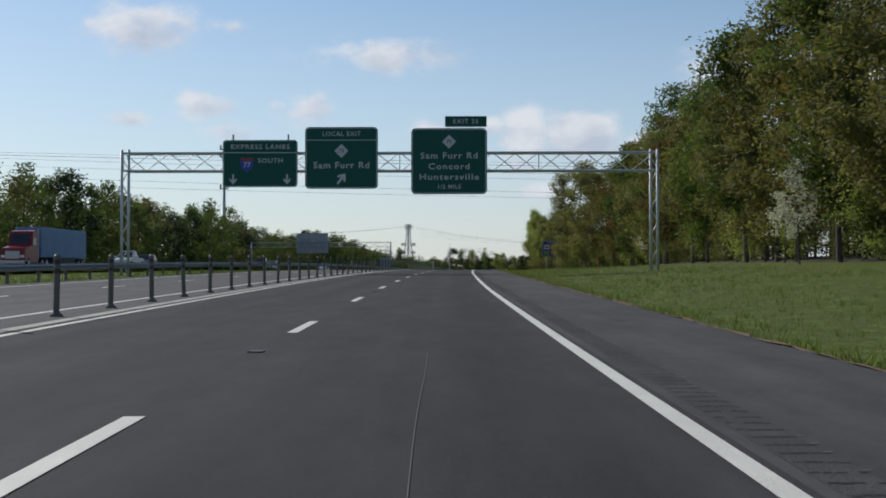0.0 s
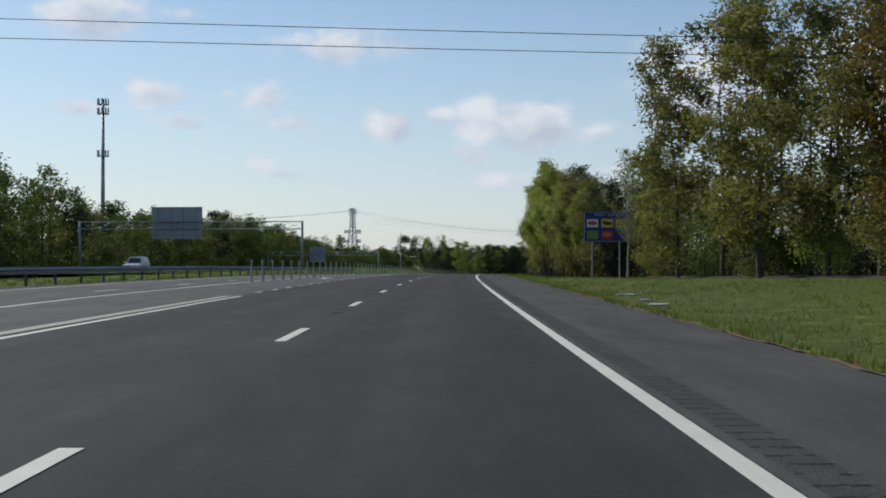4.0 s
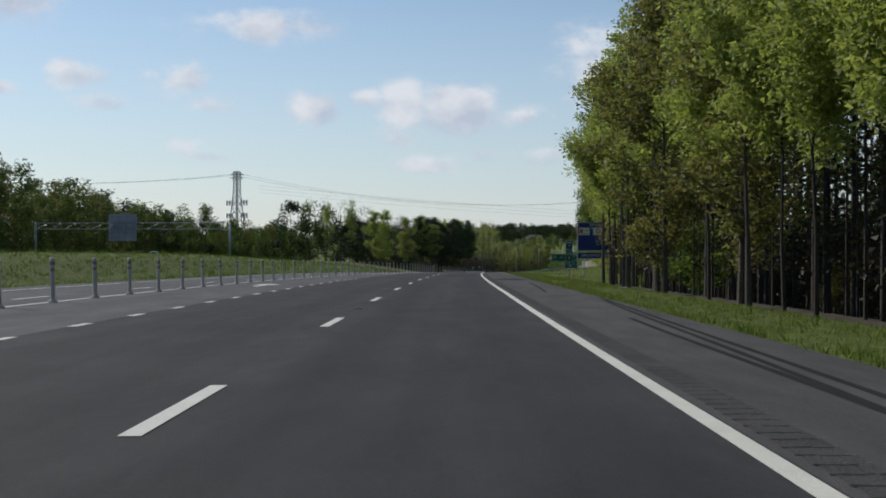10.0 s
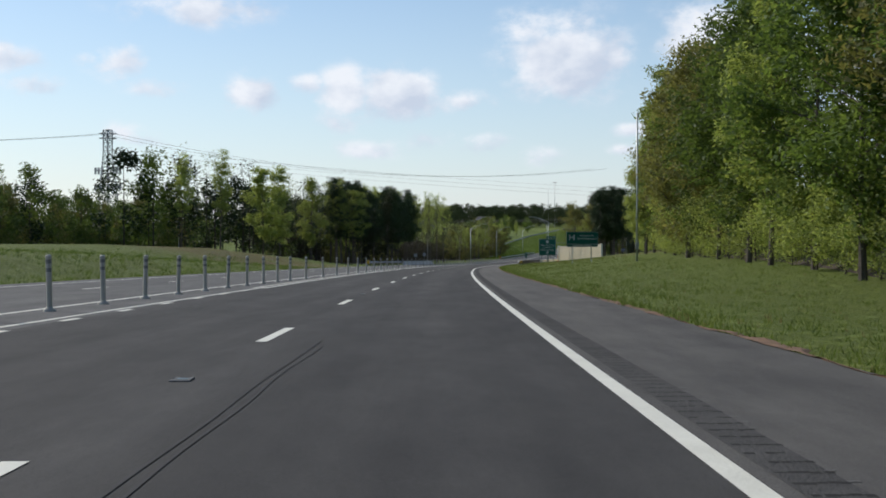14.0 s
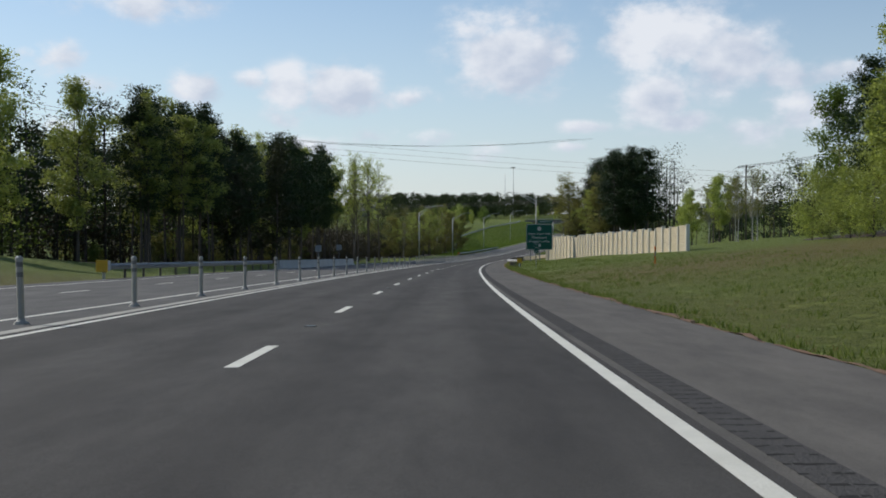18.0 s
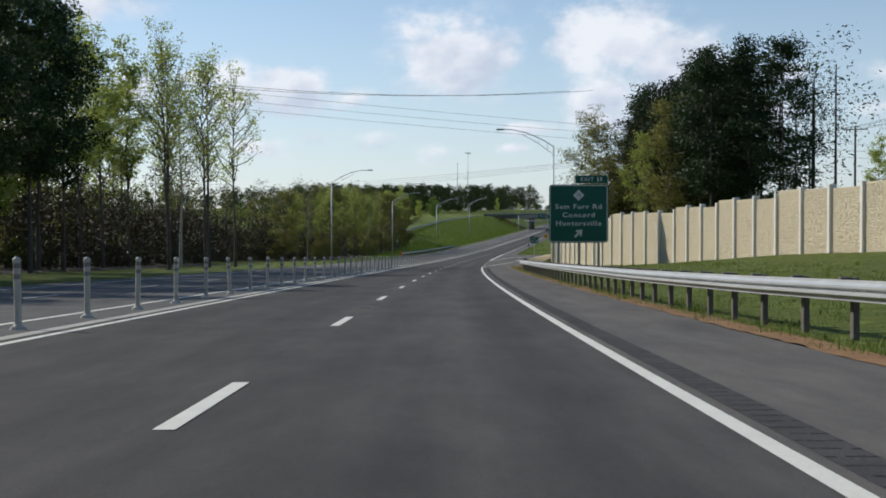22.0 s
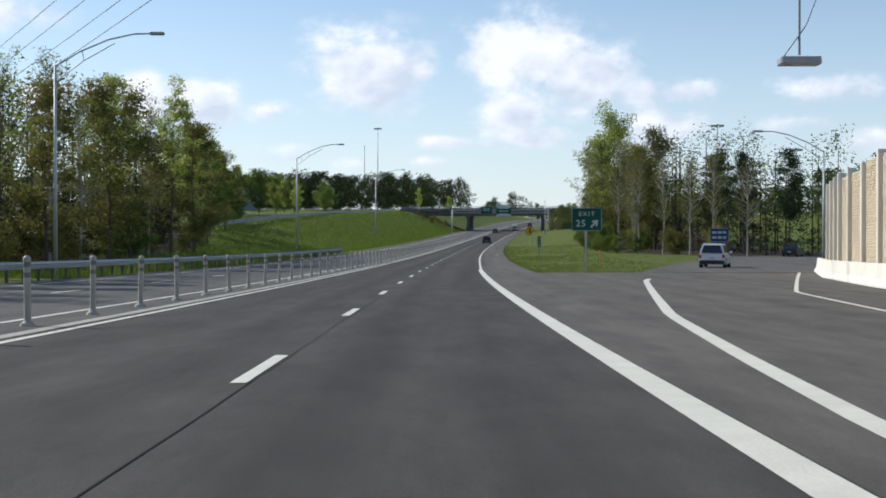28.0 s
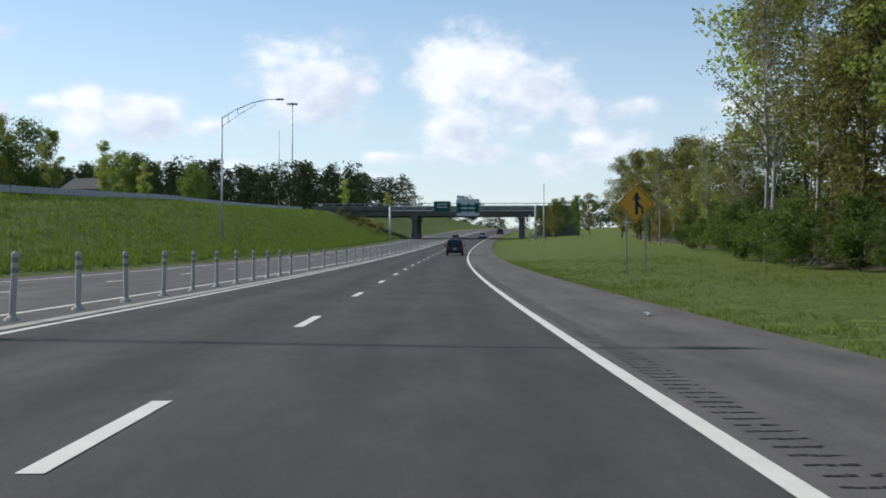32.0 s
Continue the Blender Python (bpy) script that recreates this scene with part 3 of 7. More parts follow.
def tree_meshes(name, kind, height, crown_lo, width, limbs, leaves, size, bark, seed, spread=0.16, stout=0.0085, limb=0.34):
    """One tree: a tapered trunk with limbs in one mesh, and its crown of leaf clumps in another."""
    r = random.Random(seed)
    bm = bmesh.new()
    lean = Vector((r.uniform(-.03, .03), r.uniform(-.03, .03), 1))
    tip = lean * height * (0.96 if kind == "pine" else 0.85)
    rad = height * stout
    pts = [Vector((0, 0, -0.3))]
    for i in range(1, 6):
        q = tip * (i / 5)
        pts.append(Vector((q.x + r.uniform(-.15, .15) * i / 3, q.y + r.uniform(-.15, .15) * i / 3, q.z)))
    for i in range(5):
        tube(bm, pts[i], pts[i + 1], rad * (1 - i * .18) * (1.35 if i == 0 else 1), rad * (1 - (i + 1) * .18), 7, False)
    ends = []
    for i in range(limbs):
        f = crown_lo + (1 - crown_lo) * (i + r.random()) / limbs
        u = min(f, .98) * 5
        k = min(int(u), 4)
        base = pts[k].lerp(pts[k + 1], u - k)
        prof = math.sin(math.pi * min(1, max(0.05, (f - crown_lo) / (1 - crown_lo)) ** 0.75)) * 0.85 + 0.2
        ang = r.uniform(0, 2 * math.pi)
        reach = width * prof * r.uniform(0.45, 1.1)
        up = height * (0.10 if kind != "pine" else 0.01) * r.uniform(0.4, 1.6)
        end = base + Vector((math.cos(ang) * reach, math.sin(ang) * reach, up))
        mid = base.lerp(end, 0.55) + Vector((0, 0, -up * 0.12 + r.uniform(-.2, .2)))
        lr = rad * limb * (1.1 - f * .6)
        tube(bm, base, mid, lr, lr * .65, 5, False)
        tube(bm, mid, end, lr * .65, lr * .2, 4, False)
        for j in range(2):
            e2 = mid.lerp(end, r.uniform(.2, .9)) + Vector((r.uniform(-1, 1), r.uniform(-1, 1), r.uniform(.2, 1))) * width * .28
            tube(bm, mid, e2, lr * .4, lr * .12, 3, False)
            ends.append((*e2, width * r.uniform(.6, 1.1)))
        ends.append((*end, width * r.uniform(.7, 1.2)))
        ends.append((*mid, width * r.uniform(.5, .9)))
    trunk = bpy.data.meshes.new(name + "_trunk")
    bm.to_mesh(trunk)
    bm.free()
    trunk.materials.append(bark)
    p, f = leaf_cloud(ends, spread, leaves * 2, size * .72, seed, 0.75 if kind != "pine" else 0.45, True)
    p[:, 2] = np.maximum(p[:, 2], 0.15)
    crown = bpy.data.meshes.new(name + "_crown")
    crown.from_pydata(p.tolist(), [], f.tolist())
    return trunk, crown


TREE_KINDS = {}


def tree_kind(key, leaf, label, variants, **kw):
    out = []
    for v in range(variants):
        tr, cr = tree_meshes(key, kw.get("form", "broad"), kw["height"], kw["lo"], kw["width"], kw["limbs"], kw["leaves"], kw["size"], kw.get("bark", M_BARK), hash_seed(key, v), kw.get("spread", .16), kw.get("stout", .0085), kw.get("limb", .34))
        cr.materials.append(M_LEAF[leaf])
        out.append((tr, cr))
    TREE_KINDS[key] = (out, label, kw["height"])


def hash_seed(key, v):
    return sum(ord(c) * (i + 3) for i, c in enumerate(key)) + v * 101


tree_kind("spring", "spring", "tall deciduous tree in fresh yellow-green spring leaf", 3, height=16, lo=.16, width=2.9, limbs=28, leaves=5800, size=.19)
tree_kind("pole", "spring", "slim straight trunk with a high fresh green crown", 3, height=14, lo=.36, width=2.2, limbs=28, leaves=8000, size=.155, spread=.2, stout=.0046, bark=M_BARKD)
tree_kind("green", "green", "full deciduous tree with mid-green leaves", 3, height=15, lo=.10, width=3.2, limbs=30, leaves=5800, size=.2)
tree_kind("olive", "olive", "deciduous tree with olive-brown young leaves", 3, height=14, lo=.08, width=3.0, limbs=28, leaves=5000, size=.18)
tree_kind("rust", "rust", "tree with reddish brown spring buds", 1, height=13, lo=.12, width=2.8, limbs=26, leaves=2400, size=.2)
tree_kind("pine", "pine", "dark green pine with a straight trunk", 2, height=17, lo=.34, width=2.9, limbs=44, leaves=6400, size=.17, form="pine", spread=.19)
tree_kind("brown_pine", "shaded", "tree with dense brown-green foliage, coloured dark as on its shaded side", 2, height=16, lo=.06, width=3.0, limbs=30, leaves=4200, size=.22)
tree_kind("thin", "spring", "slender tree with sparse young leaves and bare limbs", 3, height=17, lo=.38, width=2.4, limbs=28, leaves=3000, size=.18, spread=.15, stout=.0075, limb=.45)
tree_kind("bare", "olive", "pale-barked tree with nearly bare branches", 2, height=15, lo=.3, width=2.2, limbs=40, leaves=1500, size=.13, bark=M_BARKP, spread=.15, limb=.5)
tree_kind("sparse", "spring", "tall slim tree with bare limbs and a few young leaves", 3, height=18, lo=.42, width=2.3, limbs=34, leaves=1100, size=.16, spread=.15, stout=.0075, limb=.5)
tree_kind("round", "green", "rounded leafy tree on top of the bank", 2, height=9, lo=.1, width=3.4, limbs=26, leaves=3000, size=.24, spread=.2)
tree_kind("oak", "spring", "wide tree with spreading limbs in young leaf", 2, height=20, lo=.25, width=5.2, limbs=40, leaves=9000, size=.22, spread=.13, limb=.42)
tree_kind("brown_oak", "olive", "wide tree with spreading limbs and olive-brown young leaves", 2, height=20, lo=.25, width=5.0, limbs=40, leaves=6500, size=.2, spread=.13, limb=.45)
tree_kind("blossom", "white", "small dogwood tree covered in white blossom", 1, height=6, lo=.3, width=1.6, limbs=16, leaves=700, size=.14)
tree_kind("thicket", "spring", "leafy young growth hanging down to the grass at the wood's edge", 2, height=6, lo=.02, width=2.5, limbs=26, leaves=3400, size=.125, spread=.2)
tree_kind("dim_thicket", "olive", "olive-brown thicket under the trees at the wood's edge", 2, height=6, lo=.02, width=2.5, limbs=26, leaves=3000, size=.125, spread=.2)
tree_kind("bush", "green", "dense green roadside bush at the wood's edge", 2, height=3.2, lo=.05, width=1.7, limbs=18, leaves=2600, size=.11)
tree_kind("shrub", "olive", "brown-green undergrowth shrub below the trees", 2, height=3.0, lo=.05, width=1.7, limbs=16, leaves=2000, size=.11)


def plant(key, s, lat, height, turn=None, group="", up=None):
    out, label, h0 = TREE_KINDS[key]
    tr, cr = out[rng.integers(0, len(out))]
    low = key in ("bush", "shrub", "thicket", "dim_thicket")
    k = height / h0
    a = rng.uniform(0, 360) if turn is None else turn
    z = rise(s, lat) if up is None else up
    m = stand(s, lat, z, a) @ Matrix.Diagonal((k * rng.uniform(.9, 1.12), k * rng.uniform(.9, 1.12), k, 1))
    ob = thing("bush" if low else "tree", m, label, "bush" if low else "tree", group)
    part("trunk", tr, None, ob)
    part("crown", cr, None, ob)
    return ob


REAR = []


def crown_points(r, p0, h, w, lo, n):
    """Places within a rounded crown, round which the leaves gather."""
    t = r.uniform(0, 1, n)
    wide = w * (np.sin(math.pi * t ** .8) * .95 + .12)
    q, a = np.sqrt(r.uniform(0, 1, n)), r.uniform(0, 2 * math.pi, n)
    return np.stack([p0.x + np.cos(a) * q * wide, p0.y + np.sin(a) * q * wide, p0.z + h * (lo + (.96 - lo) * t), np.full(n, h * .11)], 1)


def wood(s0, s1, edge, deep, gap, kinds, hmin, hmax, group, front=None, rows=1, crest=None, rough=(.86, 1.05)):
    """A belt of separate trees: a front row near the edge and looser rows behind it."""
    row, lat = 0, 0.0
    sign = 1 if deep > 0 else -1
    while lat < abs(deep):
        s = s0 + rng.uniform(0, gap)
        while s < s1:
            e = edge(s) if callable(edge) else edge
            l = e + sign * (lat + rng.uniform(-.25, .25) * gap)
            ks = front if (front and row == 0) else kinds
            key, h = ks[rng.integers(0, len(ks))], (rng.uniform(hmin, hmax) if crest is None else float(np.interp(s, *crest)) * rng.uniform(*rough))
            if row < rows:
                plant(key, s, l, h, group=group)
            else:
                REAR.append((s, l, h, key))
            s += gap * rng.uniform(.7, 1.3)
        lat += gap * (0.9 + 0.25 * row)
        row += 1


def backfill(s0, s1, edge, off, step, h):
    """Undergrowth deep in a wood, its brown leaves darkened to carry the shade."""
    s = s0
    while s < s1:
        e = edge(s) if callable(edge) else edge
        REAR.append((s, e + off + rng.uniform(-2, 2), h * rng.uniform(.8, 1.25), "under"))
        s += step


def under(s0, s1, edge, n, depth, group):
    for i in range(n):
        s = rng.uniform(s0, s1)
        e = edge(s) if callable(edge) else edge
        plant("shrub" if rng.random() < .6 else "bush", s, e + depth * rng.random(), rng.uniform(1.5, 4.0), group=group)


G1, G2, G3, G4, G5, G6 = "trees along the right verge", "trees in the median wood", "trees behind the noise wall", "trees in the exit gore", "trees beyond the opposite lanes", "trees on the left bank"
eA = lambda s: float(np.interp(s, [-60, 100, 190, 222, 240], [29, 28, 25, 19, 15]))
cA = ([40, 110, 130, 155, 176, 200, 226, 240], [22, 22.5, 20, 18.5, 18.5, 19, 19.5, 15])
wood(60, 232, eA, 17, 5.0, ["green", "olive", "olive", "spring", "green"], 17, 22.5, G1, ["olive", "olive", "green", "olive", "rust", "green"], crest=cA)
plant("green", 176, 30, 25.5, group=G1)
plant("pine", 181, 33, 25, group=G1)
under(60, 228, eA, 8, 3, G1)
for s_ in range(64, 236, 9):
    plant("dim_thicket" if s_ % 2 else "thicket", s_, eA(s_) + .5, rng.uniform(4, 7), group=G1)
plant("blossom", 86, 24.5, 7.5, group=G1)
plant("blossom", 96, 26, 5.5, group=G1)
plant("blossom", 160, 24, 6.0, group=G1)
plant("bare", 247, 15.5, 12.5, group=G1)
plant("thin", 243, 17.5, 12, group=G1)
# the brown_pine row is dark-leaved to paint the wood's shaded side
for k_, s_, l_, h_ in (("olive", 240, 17, 12.5), ("brown_oak", 246, 19, 12.5), ("brown_pine", 252, 19, 11), ("brown_pine", 258, 19.5, 11), ("brown_pine", 265, 19, 11.5), ("brown_pine", 272, 16.5, 12), ("olive", 279, 15, 13)):
    plant(k_, s_, l_, h_, group=G1)
eB = lambda s: float(np.interp(s, [236, 264, 276, 320, 420, 440], [20.0, 20.0, 14.0, 11.6, 11.2, 12.5]) if s < 440 else np.interp(s, [440, 460, 480], [12.5, 15.5, 20]))
cB = ([238, 262, 272, 283, 302, 322, 340, 360, 400, 440, 478], [9.5, 10, 11.5, 13, 15.8, 17.2, 15.8, 15.4, 17, 16.5, 16])
wood(282, 300, eB, 15, 3.6, ["pole", "pole", "thin"], 13, 15.2, G1, ["olive", "pole", "olive", "thin"], crest=cB)
wood(240, 282, lambda s: eB(s) + 4, 12, 5.0, ["olive", "thin"], 13, 15.2, G1, rows=0, crest=cB)
wood(300, 478, eB, 13, 3.5, ["pole", "pole", "pole", "thin"], 13.5, 16.5, G1, ["pole", "pole", "pole", "olive", "thin"], crest=cB)
plant("pine", 318, 16, 17.5, group=G1)
under(238, 470, lambda s: eB(s) + 2.0, 14, 6, G1)
eC = lambda s: float(np.interp(s, [440, 480, 560, 620, 690], [20, 20.5, 22.5, 25, 33]))
cC = ([482, 555, 585, 609, 640, 695, 715, 735], [20.5, 20, 20.5, 23, 22, 20, 16.5, 15])
wood(482, 690, eC, 16, 5.9, ["spring", "green", "spring", "olive"], 16, 20.5, G1, ["spring", "green", "green", "olive"], crest=cC)
for s_ in range(484, 734, 6):
    plant("dim_thicket" if s_ % 9 == 0 else "thicket", s_, eC(s_) - .3 if s_ < 690 else 32.5, rng.uniform(4.5, 8), group=G1)
for s_, l_, h_ in ((489, 17.2, 22.5), (494, 19, 23.5), (486, 21.5, 20)):
    plant("spring", s_, l_, h_, group=G1)
plant("rust", 512, 23.5, 11, group=G1)
for k_, s_, l_, h_ in (("spring", 652, 25, 16.5), ("green", 660, 27, 17), ("spring", 668, 26.5, 15.5), ("olive", 677, 29, 15), ("green", 686, 31, 14.5), ("spring", 690, 27.5, 14)):
    plant(k_, s_, l_, h_, group=G1)
wood(690, 736, lambda s: float(np.interp(s, [690, 736], [33, 36])), 20, 7.0, ["green", "olive", "pine"], 10, 14, G1, ["pine", "spring", "olive", "green"], crest=cC)
wood(780, 880, 40, 26, 7, ["thin", "thin", "pine", "bare"], 10, 12.5, G3, ["thin", "thin", "bare", "spring"])
wood(886, 948, lambda s: float(np.interp(s, [888, 948], [28, 25])), 14, 5.2, ["pine", "pine", "pine", "green"], 22.5, 26, G3, ["pine", "pine", "brown_pine", "pine"], rows=2)
for k_, s_, l_, h_ in (("brown_oak", 926, 17.5, 21), ("brown_oak", 905, 24, 20), ("pine", 918, 24, 22), ("pine", 938, 25, 23), ("brown_pine", 928, 22, 20), ("olive", 936, 20, 16), ("thin", 934, 18.5, 14), ("olive", 944, 17.5, 12.5), ("thin", 912, 22, 18), ("olive", 952, 18, 10), ("bare", 960, 18, 10)):
    plant(k_, s_, l_, h_, group=G3)
eF = lambda s: float(np.interp(s, [1105, 1135, 1160, 1182, 1200, 1290], [34, 22.5, 20, 21.5, 23.5, 27]))
cF = ([1182, 1236, 1265, 1300], [9.5, 11.5, 12.5, 13.5])
wood(1105, 1138, eF, 30, 6.2, ["olive", "bare", "pine", "rust", "green"], 12, 15.5, G4, ["bare", "bare", "olive", "bare", "olive"])
wood(1139, 1180, eF, 24, 6.2, ["olive", "bare", "thin", "rust"], 15.5, 20, G4, ["sparse", "bare", "thin", "bare", "olive"], rows=2)
wood(1182, 1300, eF, 26, 6.6, ["olive", "bare", "rust", "green"], 10, 13.5, G4, ["bare", "olive", "spring", "olive"], crest=cF)
under(1112, 1290, eF, 30, 4, G4)
plant("oak", 1180, 24.5, 24.5, group=G4)
plant("olive", 1163, 23.0, 14.0, group=G4)
for i in range(16):
    plant("bush", 1128 + i * 5.2, eF(1128 + i * 5.2) - 1.5 + rng.uniform(-.8, .8), rng.uniform(2.2, 4.4), group=G4)
for s_, l_, h_ in ((1338, 15, 6), (1350, 17, 8), (1362, 14.5, 6.5), (1372, 18, 9), (1380, 15.5, 7.5), (1388, 20, 9), (1356, 22, 9), (1386, 26, 10)):
    plant("olive" if s_ % 4 else "green", s_, l_, h_, group=G4)
for s_, l_ in ((1120, 36), (1126, 33), (1116, 41)):
    plant("pine", s_, l_, 13.5, group=G4)
plant("pine", 1172, 42, 16, group=G4)
plant("bare", 1142, 24, 15.5, group=G4)
plant("bare", 1146, 28, 16.5, group=G4)
eL = lambda s: float(np.interp(s, [704, 735, 840], [-58, -33, -30.5]))
for s_, l_ in ((737, -31), (741, -34), (746, -30), (750, -33), (756, -29.5)):
    plant("thin", s_, l_, 16.2 + rng.uniform(0, 2), group=G2)
cL = ([704, 712, 725, 735, 745, 752, 768, 785, 800, 830, 852], [19, 22.5, 22, 19, 17.5, 19.5, 19.5, 18, 19.5, 21, 22.5])
wood(704, 735, eL, -13, 6.0, ["spring", "olive", "thin", "pine"], 17, 20, G2, ["thin", "spring", "thin", "spring"], crest=cL)
wood(736, 852, eL, -32, 5.2, ["pine", "pine", "olive", "green", "pine"], 17, 20.5, G2, ["pine", "pine", "brown_pine", "pine"], crest=cL)
for s_ in range(756, 850, 11):
    plant("thin" if s_ % 2 else "spring", s_, eL(s_) - 4, float(np.interp(s_, *cL)) * 1.04, group=G2)
under(745, 850, lambda s: eL(s) - 2, 20, -7, G2)
wood(852, 886, -30, -12, 7.0, ["sparse", "sparse", "bare"], 18, 22, G2, ["sparse", "thin", "bare"], rows=3)
under(852, 890, -34, 5, -8, G2)
backfill(846, 906, -31, -3, 1.4, 5.5)
backfill(846, 930, -36, -4, 1.6, 7)
for s_, l_ in ((886, -25), (880, -26.5), (874, -25.5), (868, -27.5), (862, -26)):
    plant("sparse", s_, l_, 23 + rng.uniform(-1, 2), group=G2)
eG = lambda s: float(np.interp(s, [940, 960, 1080, 1108, 1135, 1165], [-34, -28, -27.5, -32, -36, -40]))
wood(1110, 1136, eG, -14, 5.2, ["olive", "green", "thin"], 10.5, 13.5, G6)
wood(1137, 1165, eG, -12, 5.5, ["olive", "green", "bush"], 5.5, 8, G6)
cG = ([942, 960, 985, 1003, 1020, 1057, 1070, 1087, 1102, 1112], [11.5, 11, 14, 16, 14, 16, 16.5, 15, 13, 9.5])
wood(944, 1108, eG, -34, 5.2, ["olive", "green", "thin", "olive", "green"], 10, 14, G6, ["olive", "thin", "bare", "sparse", "thin", "olive"], crest=cG)
under(940, 1080, lambda s: eG(s) + 1.5, 26, -4, G6)
eO = lambda s: float(np.interp(s, [60, 250, 360, 450, 604, 700, 770], [-66, -72, -80, -88, -104, -116, -124]))
cO = ([60, 200, 234, 258, 307, 366, 392, 430, 505, 543, 590, 614, 694, 750, 790, 812, 850, 935], [16, 16, 18.5, 17.5, 18.5, 18.5, 14.5, 16, 17, 17.5, 22, 19, 21, 21, 23, 20.5, 20.5, 22])
wood(60, 940, eO, -24, 7.4, ["green", "green", "pine", "spring", "olive"], 16, 20, G5, rows=0, crest=cO, rough=(.74, 1.1))
for s_, l_, h_ in ((1330, -62, 9), (1345, -70, 11), (1352, -58, 8), (1290, -75, 12), (1440, -40, 9), (1455, -30, 8), (1255, -52, 10), (1263, -58, 11), (1270, -50, 9), (1341, -66, 11), (1351, -74, 12), (1361, -60, 10)):
    plant("round" if s_ % 5 else "spring", s_, l_, h_, group=G6)


wood(850, 942, -45, -16, 6.0, ["thin", "olive", "thin"], 11, 14, G2, rows=0)
backfill(848, 942, -44, -2, 1.8, 6)
eP = lambda s: float(np.interp(s, [1205, 1240, 1275], [-64, -62, -66]))
wood(1205, 1275, eP, -10, 5.0, ["spring", "olive", "thin", "green"], 10.5, 13, G6)
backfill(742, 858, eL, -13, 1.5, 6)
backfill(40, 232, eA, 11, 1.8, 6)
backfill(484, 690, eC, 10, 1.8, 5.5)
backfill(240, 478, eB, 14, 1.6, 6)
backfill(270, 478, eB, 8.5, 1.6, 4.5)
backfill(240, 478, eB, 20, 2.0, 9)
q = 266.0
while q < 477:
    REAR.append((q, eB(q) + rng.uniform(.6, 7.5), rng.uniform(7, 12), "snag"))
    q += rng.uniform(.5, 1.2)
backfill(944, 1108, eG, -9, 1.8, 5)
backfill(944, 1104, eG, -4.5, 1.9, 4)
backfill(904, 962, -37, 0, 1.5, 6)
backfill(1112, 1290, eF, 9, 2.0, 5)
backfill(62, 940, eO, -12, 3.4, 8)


def forest_floor(s0, s1, edge, deep, name, label):
    """Brown leaf litter under the trees."""
    n, sign, vs, fs = int((s1 - s0) / 3), (1 if deep > 0 else -1), [], []
    for i in range(n + 1):
        s = s0 + (s1 - s0) * i / n
        e = (edge(s) if callable(edge) else edge) - sign * (.6 + 1.1 * noise.noise(Vector((s * .21, deep, 0))))
        for j, d in enumerate((0, .7, 4, 9, 15, 22)):
            l = e + sign * d
            vs.append(at(s, l, rise(s, l) + (-.12 if j == 0 else .13 + .05 * noise.noise(Vector((s * .5, l * .5, 2))))))
    for i in range(n):
        for j in range(5):
            k = i * 6 + j
            fs.append((k, k + 1, k + 7, k + 6))
    tagged(new(name, mesh_of(name, vs, fs, M_LITTERF, smooth=True)), label, "ground", kind="structure")


M_LITTERF = plain("leaf_litter", (.028, .02, .012), (.07, .05, .03), 1.1, .95, 0, .7, 11)
forest_floor(40, 236, eA, 22, "ground_wood_verge", "brown leaf litter under the verge trees")
forest_floor(238, 478, eB, 22, "ground_pole_wood", "brown leaf litter under the slim trees")
forest_floor(484, 736, lambda s: eC(s) + .8, 22, "ground_bank_wood", "brown leaf litter at the edge of the bank wood")
forest_floor(706, 900, eL, -22, "ground_median_wood", "brown leaf litter in the median wood")
forest_floor(944, 1110, eG, -22, "ground_left_wood", "brown leaf litter under the trees beside the express lanes")
forest_floor(1108, 1300, lambda s: eF(s) + .6, 22, "ground_gore_wood", "brown leaf litter under the gore trees")


